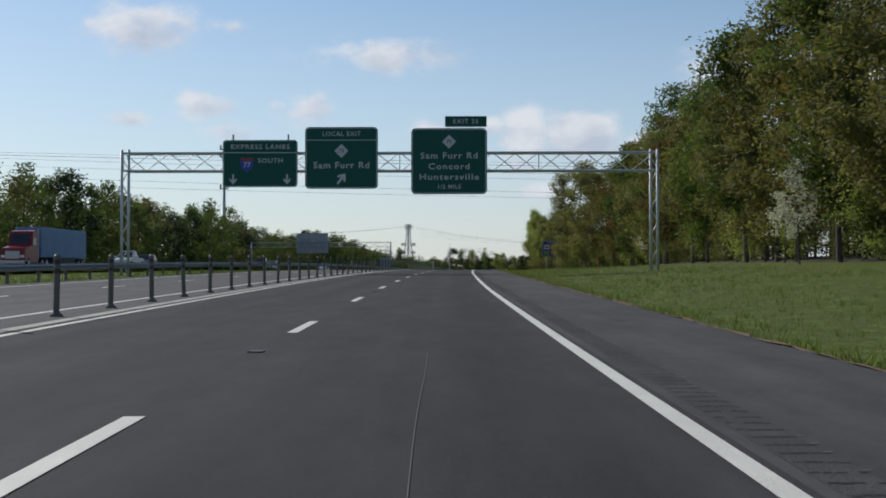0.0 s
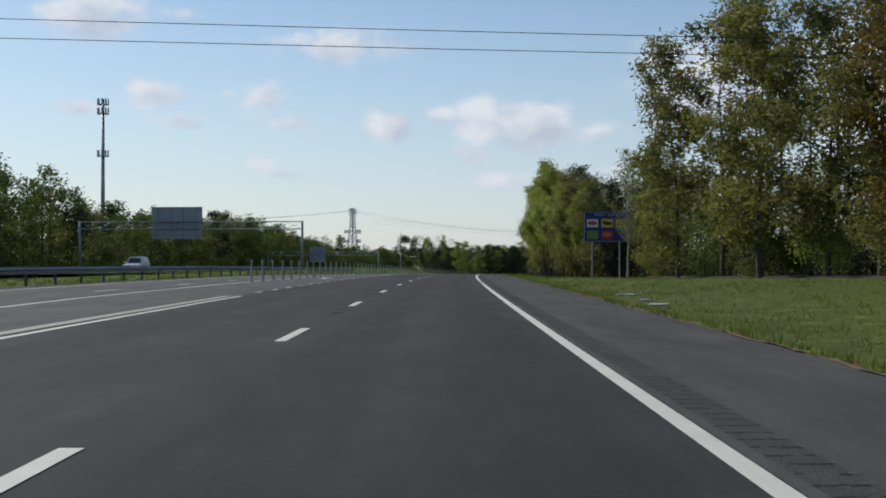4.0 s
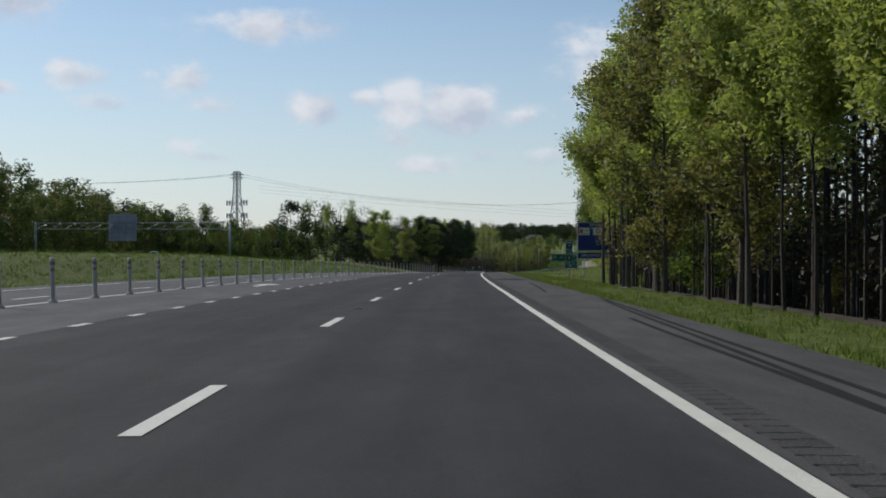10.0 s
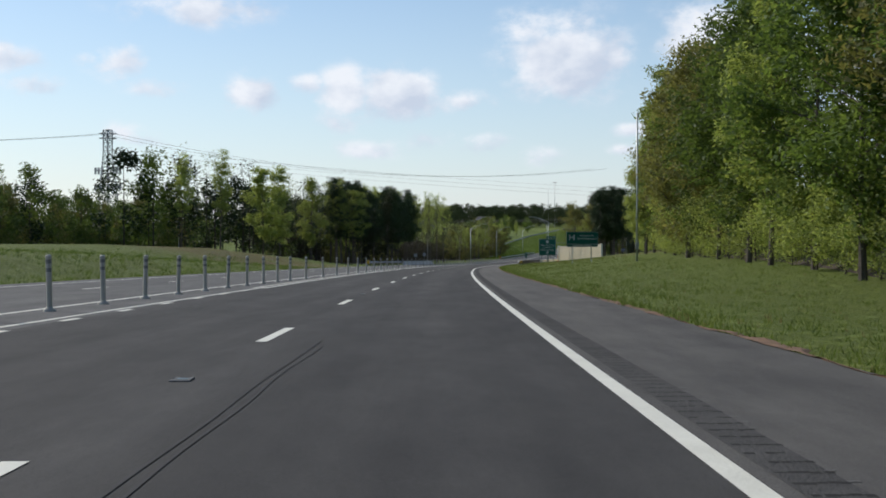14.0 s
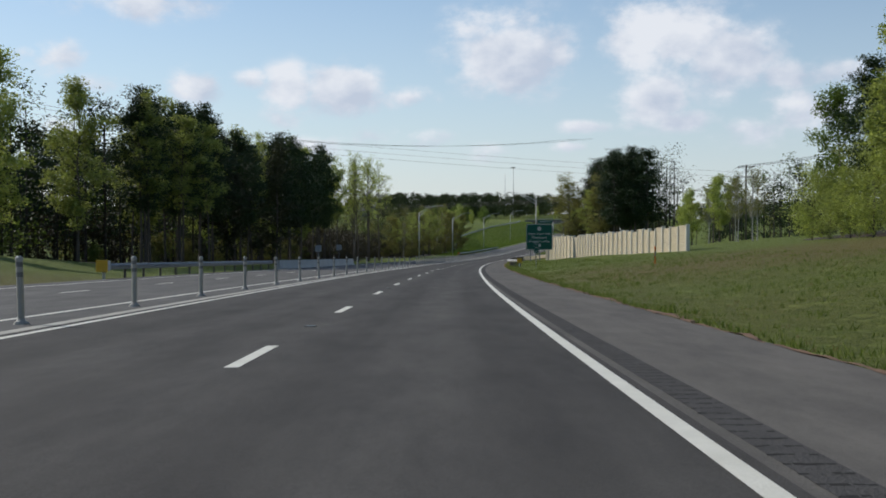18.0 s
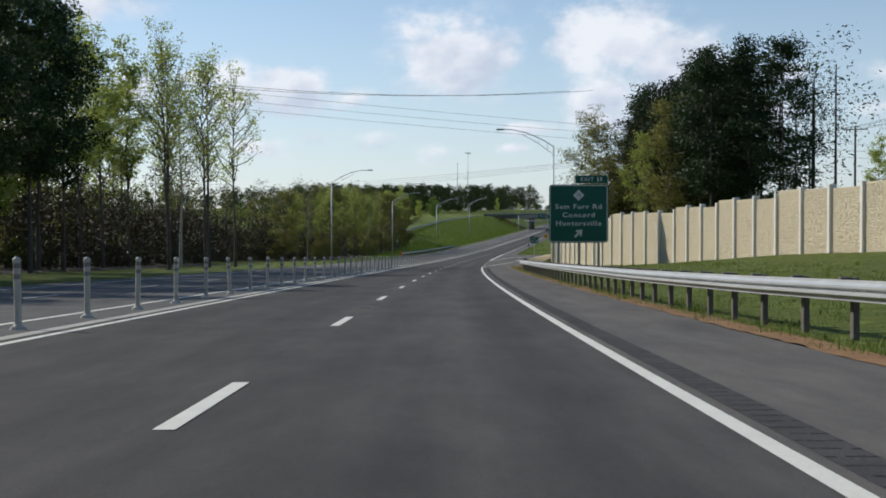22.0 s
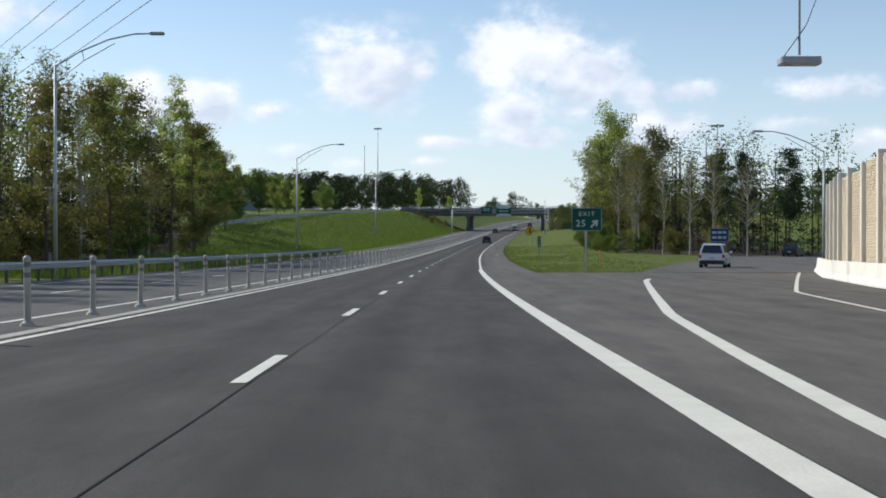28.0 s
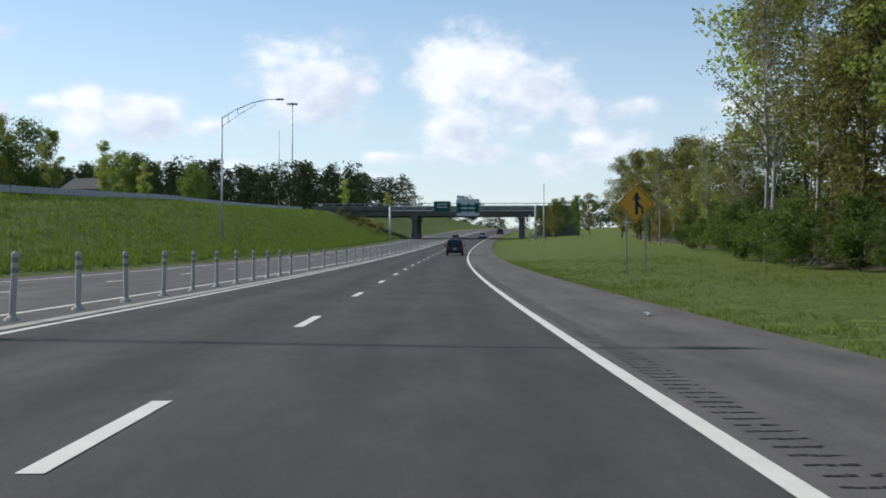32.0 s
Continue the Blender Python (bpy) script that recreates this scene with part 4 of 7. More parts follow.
def rear_woods():
    """The inside of the woods behind the edge trees, as one mesh."""
    r = np.random.default_rng(23)
    ps, fs, ms, k = [], [], [], 0
    for i, (s, l, h, key) in enumerate(REAR):
        p0 = at(s, l, rise(s, l))
        w = h * (.5 if key == "under" else .27 if l < -60 else .2)
        lo = .36 if key == "pole" else .15 if key == "snag" else .2 if key in ("pine", "thin", "bare") else .03
        ends = crown_points(r, p0, h, w, lo, 24)
        near = abs(l) < 58
        thinned = 1.4 if s > 940 and l > -60 else 1
        n_leaf = 620 if key == "under" else 90 if key == "snag" else (800 if near else (2100 if key == "pine" else 1800)) // (1 if key not in ("bare", "thin") else 2)
        p, f = leaf_cloud(ends, .42, int(n_leaf / thinned), .15 if key in ("under", "pole", "snag") and near else .2 if near else h * .019, 5000 + i, .9, True)
        ps.append(p)
        fs.append(f + k)
        # every other pine beyond -60 takes paler green leaves, standing in for haze
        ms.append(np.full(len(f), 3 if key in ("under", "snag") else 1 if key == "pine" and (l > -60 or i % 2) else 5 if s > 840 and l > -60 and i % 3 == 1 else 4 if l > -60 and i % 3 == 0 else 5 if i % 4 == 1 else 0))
        k += len(p)
        rad = h * (.009 if key != "snag" else .0065)
        ring = np.array([(math.cos(a) * rad, math.sin(a) * rad) for a in np.arange(5) * 2 * math.pi / 5])
        low = np.column_stack([p0.x + ring[:, 0], p0.y + ring[:, 1], np.full(5, p0.z - .4)])
        top = np.column_stack([p0.x + ring[:, 0] * .3, p0.y + ring[:, 1] * .3, np.full(5, p0.z + h * .85)])
        ps.append(np.concatenate([low, top]))
        q = np.arange(5)
        fs.append(np.concatenate([np.stack([q, (q + 1) % 5, (q + 1) % 5 + 5], 1), np.stack([q, (q + 1) % 5 + 5, q + 5], 1)]) + k)
        ms.append(np.full(10, 2))
        k += 10
    me = bpy.data.meshes.new("wood_interior")
    P, F = np.concatenate(ps), np.concatenate(fs)
    me.vertices.add(len(P))
    me.vertices.foreach_set("co", P.ravel())
    me.loops.add(F.size)
    me.loops.foreach_set("vertex_index", F.ravel().astype(np.int32))
    me.polygons.add(len(F))
    me.polygons.foreach_set("loop_start", np.arange(0, F.size, 3, dtype=np.int32))
    me.polygons.foreach_set("material_index", np.concatenate(ms).astype(np.int32))
    me.update(calc_edges=True)
    for m in (M_LEAF["green"], M_LEAF["pine"], M_BARKD, M_LEAF["brush"], M_LEAF["shaded"], M_LEAF["olive"]):
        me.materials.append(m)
    tagged(new("wood_interior", me), "dense woodland behind the trees at the edge", "woods", kind="stuff")


rear_woods()

# ================= far woods and hills =================


def far_woods():
    r = np.random.default_rng(11)
    cen = []
    def patch(s0, s1, l0, l1, n, h0, h1, up=None):
        for i in range(n):
            s, l = r.uniform(s0, s1), r.uniform(l0, l1)
            z = rise(s, l) if up is None else up
            p = at(s, l, z)
            cen.append((p.x, p.y, p.z, r.uniform(h0, h1)))
    patch(1470, 1530, -172, -43, 90, 14, 17.5)
    patch(1530, 1640, -200, -48, 110, 14, 18)
    patch(1600, 2300, -420, -20, 300, 11, 16)
    patch(1480, 2300, 16, 300, 300, 10, 15)
    patch(650, 1000, -230, -130, 130, 12, 17)
    patch(1000, 1500, -320, -150, 160, 11, 16)
    patch(950, 1500, 75, 220, 160, 11, 15)
    patch(100, 650, -330, -135, 190, 12, 17)
    ps, fs, k = [], [], 0
    for i, (x, y, z, h) in enumerate(cen):
        w = h * 0.32
        ends = crown_points(r, Vector((x, y, z)), h, w, .12, 16)
        p, f = leaf_cloud(ends, .6, 620 if i < 200 else 400, h * (.032 if i < 200 else .038), 1000 + i, .8, True)
        ps.append(p)
        fs.append(f + k)
        k += len(p)
    me = bpy.data.meshes.new("far_wood")
    P, F = np.concatenate(ps), np.concatenate(fs)
    me.vertices.add(len(P))
    me.vertices.foreach_set("co", P.ravel())
    me.loops.add(F.size)
    me.loops.foreach_set("vertex_index", F.ravel().astype(np.int32))
    me.polygons.add(len(F))
    me.polygons.foreach_set("loop_start", np.arange(0, F.size, 3, dtype=np.int32))
    me.update(calc_edges=True)
    me.materials.append(M_LEAF["far"])
    tagged(new("far_wood", me), "distant mixed woods in spring leaf", "woods", kind="stuff")


def far_leaf():
    m = Mat("far_leaves", 0.8, 0, 0.1)
    big = m.noise(0.02, 4)
    c = m.mix(m.island(), (0.03, 0.055, 0.018), (0.085, 0.12, 0.035))
    m.color(m.mix(m.mix(0.5, (0, 0, 0), big), c, (0.09, 0.085, 0.05)))
    return m.m


M_LEAF["far"] = far_leaf()
far_woods()

# ================= noise wall =================


def stone_mat():
    m = Mat("noise_wall_stone", 0.9, 0, 0.2)
    co = m.coord((1, 1, 1))
    v = m.n("ShaderNodeTexVoronoi", feature="F1", distance="CHEBYCHEV")
    mp = m.n("ShaderNodeMapping")
    m.link(co, mp.inputs[0])
    mp.inputs["Scale"].default_value = (2.2, 2.2, 5.5)
    m.link(mp.outputs[0], v.inputs["Vector"])
    fine = m.noise(9, 4)
    big = m.noise(0.5, 3)
    c = m.mix(v.outputs["Color"], (0.58, 0.50, 0.35), (0.70, 0.62, 0.45))
    m.color(m.mix(0.4, c, m.mix(fine, (0.52, 0.45, 0.32), (0.75, 0.67, 0.50))))
    m.bump(v.outputs["Distance"], 0.8, 0.08)
    return m.m


M_STONE = stone_mat()


def wall_lat(s):
    return float(np.interp(s, [751, 800, 857, 872, 895, 917, 944, 967, 985, 1000, 1016, 1034], [24.4, 21.5, 17.8, 15.8, 13.2, 11.7, 11.4, 12.3, 14.0, 15.9, 18.6, 23.0]))


def wall_foot(s):
    return float(np.interp(s, [751, 800, 840, 870, 895, 1034], [2.0, 1.4, 0.7, 0.2, 0.0, 0.0]))


def wall_top(s):
    return float(np.interp(s, [751, 800, 857, 872, 900, 917, 940, 1034], [4.5, 4.8, 5.0, 5.1, 5.3, 5.5, 5.3, 4.8]))


def stone_panel(w, h, seed):
    """A precast panel with rows of rough blocks standing out of it."""
    r = random.Random(seed)
    vs, fs = [], []

    def slab(x0, x1, z0, z1, y0, y1, c=0.02):
        k = len(vs)
        vs.extend([(x0, y0, z0), (x1, y0, z0), (x1, y0, z1), (x0, y0, z1), (x0 + c, y1, z0 + c), (x1 - c, y1, z0 + c), (x1 - c, y1, z1 - c), (x0 + c, y1, z1 - c)])
        fs.extend([(k + 4, k + 5, k + 6, k + 7), (k, k + 1, k + 5, k + 4), (k + 1, k + 2, k + 6, k + 5), (k + 2, k + 3, k + 7, k + 6), (k + 3, k, k + 4, k + 7)])
    vs.extend([(0, .1, 0), (w, .1, 0), (w, .1, h), (0, .1, h), (0, 0, 0), (w, 0, 0), (w, 0, h), (0, 0, h)])
    fs.extend([(1, 0, 3, 2), (4, 5, 6, 7), (0, 1, 5, 4), (1, 2, 6, 5), (2, 3, 7, 6), (3, 0, 4, 7)])
    z = 0.02
    while z < h - 0.06:
        dz = min(r.choice((.09, .12, .15, .2)), h - .02 - z)
        x = 0.03
        while x < w - 0.05:
            dx = min(r.uniform(.16, .5), w - .03 - x)
            slab(x + .006, x + dx - .006, z + .006, z + dz - .006, 0, -r.uniform(.008, .032), .014)
            x += dx
        z += dz
    return mesh_of("panel", vs, fs, M_STONE)


def build_wall():
    wall = thing("noise_wall", Matrix(), "tan stone-textured precast noise wall with pale posts", "wall", kind="structure")
    s = 751.0
    pts = [s]
    while s < 1030:
        s += 4.6 if s < 985 else 4.0
        pts.append(s)
    cache = {}
    for i in range(len(pts) - 1):
        a, b = pts[i], pts[i + 1]
        pa, pb = at(a, wall_lat(a)), at(b, wall_lat(b))
        top, foot = wall_top((a + b) / 2) + at((a + b) / 2).z, min(wall_foot(a) + pa.z, wall_foot(b) + pb.z) - .5
        top = round(top / 0.25) * 0.25
        d = (pb - pa)
        ln, h = math.hypot(d.x, d.y) - 0.30, top - foot
        key = (round(ln, 1), round(h / .25), i % 3)
        if key not in cache:
            cache[key] = stone_panel(round(ln, 1), round(h / .25) * .25, i)
        rot = Matrix.Rotation(math.atan2(d.y, d.x), 4, "Z")
        u = d.normalized()
        # blocks look to the road
        pm = Matrix.Translation((pb.x - u.x * .15, pb.y - u.y * .15, foot)) @ rot @ Matrix.Rotation(math.pi, 4, "Z")
        part("panel", cache[key], None, wall, m=pm)
        bm = boxm(-.15, .15, -.2, .2, 0, top - foot + .18, bevel=.02)
        part("post", bm, M_CONCW, wall, "pale concrete post", m=Matrix.Translation((pa.x, pa.y, foot)) @ rot)


build_wall()

# concrete barrier at the foot of the wall along the exit lane


def barrier(name, s0, s1, lat, h, mat, label, step=3.05, face=-1):
    """Precast barrier pieces butted end to end."""
    prof = [(-.30, 0), (-.30, .07), (-.17, .28), (-.10, h), (.10, h), (.17, .28), (.30, .07), (.30, 0)]
    root = thing(name, Matrix(), label, "barrier", kind="structure")
    s = s0
    while s < s1 - .5:
        e = min(s + step, s1)
        vs, fs = [], []
        for q in (s + .01, e - .01):
            for x, z in prof:
                vs.append(at(q, (lat(q) if callable(lat) else lat) + x, z))
        k = len(prof)
        for i in range(k - 1):
            fs.append((i, i + 1, k + i + 1, k + i))
        fs += [tuple(range(k))[::-1], tuple(range(k, 2 * k))]
        part("barrier_piece", mesh_of("barrier_piece", vs, fs, mat), None, root)
        s = e


barrier("concrete_barrier", 894, 1032, lambda s: wall_lat(s) - (float(np.interp(s, [894, 905, 917], [6.6, 4.6, 3.4])) if s < 917 else float(np.interp(s, [917, 945, 967, 985, 1032], [3.3, 1.4, 1.3, 1.1, .5]))), .82, M_CONCW, "pale concrete safety barrier at the foot of the noise wall")
barrier("median_barrier", 728, 786, -16.6, .82, M_CONCR, "grey concrete barrier beside the express lanes")

# ================= guardrails =================


def rail_prof():
    return [(0, -.155), (.0, -.11), (-.08, -.07), (-.08, -.04), (0, -.012), (0, .012), (-.08, .04), (-.08, .07), (0, .11), (0, .155)]


def guardrail(s0, s1, lat, side, top, label, post_mat, rail_mat, gap=1.905, group=""):
    """Corrugated beam on posts with blocks. side: -1 faces the left, 1 the right."""
    root = thing("guardrail", stand(s0, lat(s0) if callable(lat) else lat, 0), label, "guardrail", group)
    inv = root.matrix_basis.inverted()
    f = lat if callable(lat) else (lambda s: lat)
    n = int((s1 - s0) / gap)
    pm = boxm(-.05, .05, -.075, .075, -.4, top + .02, bevel=.01)
    post = bpy.data.meshes.new("post")
    pm.to_mesh(post)
    pm.free()
    post.materials.append(post_mat)
    bmk = boxm(-.09, .09, -.08, .08, top - .33, top + .03, bevel=.01)
    block = bpy.data.meshes.new("block")
    bmk.to_mesh(block)
    bmk.free()
    block.materials.append(M_WOODP)
    for i in range(n + 1):
        s = s0 + i * gap
        p = new("post", post)
        p.parent, p.matrix_basis = root, inv @ stand(s, f(s) - side * .27, 0)
        b = new("block", block)
        b.parent, b.matrix_basis = root, inv @ stand(s, f(s) - side * .12, 0)
    pr = rail_prof()
    s = s0
    while s < s1 - .1:
        e = min(s + 3.81, s1)
        vs, fs = [], []
        for q in (s, e + .02):
            for y, z in pr:
                vs.append(inv @ at(q, f(q) - side * y * 1.0, top - .16 + z))
        k = len(pr)
        for i in range(k - 1):
            fs.append((i, i + 1, k + i + 1, k + i))
        part("rail", mesh_of("rail", vs, fs, rail_mat), None, root)
        s = e
    return root


rail_r = guardrail(768, 896, lambda s: float(np.interp(s, [768, 776, 786, 860, 896], [6.2, 5.4, 5.0, 5.0, 6.4])), -1, .80, "galvanised guardrail on dark wooden posts beside the shoulder", M_WOODP, M_GALV)
guardrail(-60, 318, -17.3, 1, .80, "weathered guardrail along the median of the express lanes", M_WOODP, M_GALVD, gap=3.81)
guardrail(677, 727, -17.0, 1, .80, "weathered guardrail before the median wood", M_WOODP, M_GALVD, gap=3.81)
guardrail(1002, 1130, -17.6, 1, .80, "galvanised guardrail at the foot of the grass bank", M_WOODP, M_GALV, gap=1.905)

# ================= bollards of the buffer =================


def bollard_master(s, body, band, label):
    root = thing("bollard", stand(s, -6.65), label, "bollard", "bollards of the lane buffer")
    part("foot", tube(tubem((0, 0, 0), (0, 0, .05), .13, .11, 10), (0, 0, .05), (0, 0, .09), .09, .06, 10), body, root)
    part("post", tubem((0, 0, .05), (0, 0, 1.08), .056, .056, 10), body, root)
    part("band", tubem((0, 0, .78), (0, 0, .86), .058, .058, 10), band, root, "dark band")
    part("band", tubem((0, 0, .95), (0, 0, 1.03), .058, .058, 10), band, root, "dark band")
    bm = tubem((0, 0, 1.06), (0, 0, 1.10), .066, .06, 10)
    tube(bm, (0, 0, 1.10), (0, 0, 1.13), .06, .025, 10)
    part("cap", bm, body, root)
    return root


def boll_lat(s):
    return -6.65 if s < 140 or s > 545 else float(np.interp(s, [200, 410, 500, 545], [-9.75, -9.75, -7.3, -6.65]))


boll = bollard_master(-25.24, M_BOLL, M_BOLLW, "pale grey flexible delineator post with dark bands in the lane buffer")
M_BOLLD = plain("dark_plastic", (0.075, 0.07, 0.06), (0.12, 0.112, 0.095), 3, 0.6)
boll_dark = bollard_master(-28.9, M_BOLLD, M_BLACK, "dark delineator post with black bands in the lane buffer")
spots = [26 + 3.66 * k for k in range(-13, 29)] + [198 + 3.66 * k for k in range(93)] + [540 + 7.32 * k for k in range(31)] + [1047 + 3.66 * k for k in range(-75, 95)]
for bn, s in enumerate(spots):
    if s > 1150 and bn % 2:
        continue
    tilt = Matrix.Rotation(radians(rng.normal(0, 1.2)), 4, "X") @ Matrix.Rotation(radians(rng.normal(0, 1.2)), 4, "Y")
    copy_thing(boll_dark if s < 150 else boll, stand(s, boll_lat(s)) @ tilt)

# ================= overpass =================


def overpass():
    root = thing("overpass", stand(1400, 0), "dark weathered concrete road bridge across the motorway", "bridge")
    h = 5.3
    # girders, deck, parapet, rail posts
    for y in (-6, -3, 0, 3, 6):
        part("girder", boxm(-33, 16, y - .25, y + .25, h, h + 1.25), M_BRIDGE, root)
    part("deck", boxm(-40, 24, -7.2, 7.2, h + 1.25, h + 1.55, bevel=.03), M_BRIDGE, root)
    for y in (-7.1, 7.1):
        part("parapet", boxm(-40, 24, y - .18, y + .18, h + 1.55, h + 2.35, bevel=.03), M_BRIDGE, root)
        for i in range(24):
            part("rail_post", boxm(-38 + i * 2.6, -37.85 + i * 2.6, y - .06, y + .06, h + 2.35, h + 2.9), M_GALVD, root)
        part("rail_bar", boxm(-40, 24, y - .06, y + .06, h + 2.85, h + 3.0), M_GALVD, root)
    for x in (-15.6, 10.2):
        part("pier_cap", boxm(x - .8, x + .8, -7.4, 7.4, h - 1.0, h, bevel=.05), M_BRIDGE, root)
        for y in (-5.5, 0, 5.5):
            part("column", tubem((x, y, -1.2), (x, y, h - 1.0), .65, .65, 16), M_BRIDGE, root, smooth=True)
        part("crash_wall", boxm(x - .55, x + .55, -8.5, 8.5, -1.0, 1.0, bevel=.05), M_BRIDGE, root)
    part("abutment", boxm(-40, -32.4, -7.2, 7.2, 0, h + 1.25), M_BRIDGE, root)
    part("abutment", boxm(15.6, 24, -7.2, 7.2, -1, h + 1.25), M_BRIDGE, root)
    # paved slopes under the ends
    for x0, x1 in ((-32.4, -19), (15.6, 12.2)):
        bm = bmesh.new()
        vs = [bm.verts.new(c) for c in ((x0, -7.2, h - .3), (x0, 7.2, h - .3), (x1, 7.2, -.4), (x1, -7.2, -.4), (x0, -7.2, -1), (x0, 7.2, -1))]
        for f in ((0, 1, 2, 3), (0, 3, 4), (1, 5, 2), (0, 4, 5, 1), (3, 2, 5, 4)):
            bm.faces.new([vs[i] for i in f])
        part("slope_paving", bm, M_CONCR, root)
    return root


overpass()

# ================= signs =================


def round_rect(w, h, r, n=5):
    pts = []
    for cx, cz, a0 in ((w / 2 - r, h / 2 - r, 0), (-w / 2 + r, h / 2 - r, 90), (-w / 2 + r, -h / 2 + r, 180), (w / 2 - r, -h / 2 + r, 270)):
        for i in range(n + 1):
            a = radians(a0 + 90 * i / n)
            pts.append((cx + r * math.cos(a), cz + r * math.sin(a)))
    return pts


def plate(pts, y0, y1, mat, name="panel"):
    """A flat outline in x and z, from depth y0 (front) to y1 (back)."""
    n = len(pts)
    vs = [(x, y0, z) for x, z in pts] + [(x, y1, z) for x, z in pts]
    fs = [tuple(range(n)), tuple(range(2 * n - 1, n - 1, -1))] + [(i, i + n, (i + 1) % n + n, (i + 1) % n) for i in range(n)]
    return mesh_of(name, vs, fs, mat)


def ring(w, h, r, t, y, mat, inset):
    a = round_rect(w - 2 * inset, h - 2 * inset, max(.02, r - inset))
    b = round_rect(w - 2 * inset - 2 * t, h - 2 * inset - 2 * t, max(.015, r - inset - t))
    n = len(a)
    vs = [(x, y, z) for x, z in a] + [(x, y, z) for x, z in b]
    return mesh_of("border", vs, [(i, (i + 1) % n, (i + 1) % n + n, i + n) for i in range(n)], mat)


def board(parent, x, z, w, h, mat, name="panel", r=None, border=True, label=""):
    r = r if r is not None else min(w, h) * .07
    p = part(name, plate(round_rect(w, h, r), -.03, .03, mat, name), None, parent, label, m=Matrix.Translation((x, 0, z)))
    if border:
        part("border", ring(w, h, r, max(.02, min(w, h) * .012), -.034, M_WHITE, max(.015, min(w, h) * .012)), None, p)
    return p


def letters(parent, txt, x, z, size, mat=None, y=-.037, spacing=1.15, wide=1.0):
    cu = bpy.data.curves.new("lettering", "FONT")
    cu.body, cu.size, cu.align_x, cu.align_y, cu.space_character, cu.offset = txt, size, "CENTER", "CENTER", spacing, size * .012
    cu.extrude, cu.resolution_u = .003, 2
    tmp = bpy.data.objects.new("lettering", cu)
    me = bpy.data.meshes.new_from_object(tmp)
    bpy.data.objects.remove(tmp)
    bpy.data.curves.remove(cu)
    me.materials.clear()
    return part("lettering", me, mat or M_WHITE, parent, m=Matrix.Translation((x, y, z)) @ Matrix.Rotation(math.pi / 2, 4, "X") @ Matrix.Diagonal((wide, 1, 1, 1)))


def shape(parent, name, pts, x, z, mat, y=-.036, label=""):
    return part(name, plate(pts, y - .003, y + .003, mat, name), None, parent, label, m=Matrix.Translation((x, 0, z)))


def arrow(parent, x, z, size, deg):
    """A road-sign arrow; 0 points up, positive turns to the right."""
    base = [(-.09, -.5), (.09, -.5), (.09, .08), (.32, -.12), (.36, .06), (0, .5), (-.36, .06), (-.32, -.12), (-.09, .08)]
    c, s_ = math.cos(radians(deg)), math.sin(radians(deg))
    return shape(parent, "arrow", [((a * c + b * s_) * size, (-a * s_ + b * c) * size) for a, b in base], x, z, M_WHITE)


def diamond(parent, x, z, size):
    shape(parent, "route_marker", [(size, 0), (0, size), (-size, 0), (0, -size)], x, z, M_WHITE)
    letters(parent, "73", x, z, size * .78, M_BLACK, y=-.043, spacing=1.0)


def bars(parent, x, z, widths, h, gap, mat=None):
    total = sum(widths) + gap * (len(widths) - 1)
    u = x - total / 2
    for w in widths:
        shape(parent, "text_bar", round_rect(w, h, h * .2, 2), u + w / 2, z, mat or M_WHITE)
        u += w + gap


def tall_post(parent, x, z0, z1, w=.1, d=.16, mat=None, y=.12):
    """An I-section sign post."""
    bm = bmesh.new()
    box(bm, x - w / 2, x + w / 2, y - d / 2, y - d / 2 + .015, z0, z1)
    box(bm, x - w / 2, x + w / 2, y + d / 2 - .015, y + d / 2, z0, z1)
    box(bm, x - .008, x + .008, y - d / 2 + .014, y + d / 2 - .014, z0, z1)
    return part("post", bm, mat or M_GALV, parent)


def sign_root(s, lat0, lat1, label, name="road_sign", category="road sign", group="", turn=0.0):
    lat = (lat0 + lat1) / 2
    return thing(name, stand(s, lat, 0, turn), label, category, group), lat


def lattice_post(root, x, y, z0, z1, r=.11, gap=.5):
    """Two uprights side by side with zigzag lacing, as at the ends of a sign gantry."""
    for d in (-gap / 2, gap / 2):
        part("upright", tubem((x + d, y, z0), (x + d, y, z1), r, r, 12), M_GALV, root, smooth=True)
        part("base_plate", boxm(x + d - .2, x + d + .2, y - .22, y + .22, z0 + .3, z0 + .34), M_GALV, root)
        part("cap", tubem((x + d, y, z1), (x + d, y, z1 + .05), r * 1.1, r * .6, 12), M_GALV, root)
    n = 9
    for i in range(n):
        a, b = z0 + .7 + (z1 - z0 - 1.2) * i / n, z0 + .7 + (z1 - z0 - 1.2) * (i + 1) / n
        sx = 1 if i % 2 else -1
        part("lacing", tubem((x - sx * gap / 2, y, a), (x + sx * gap / 2, y, b), .04, .04, 6), M_GALV, root)


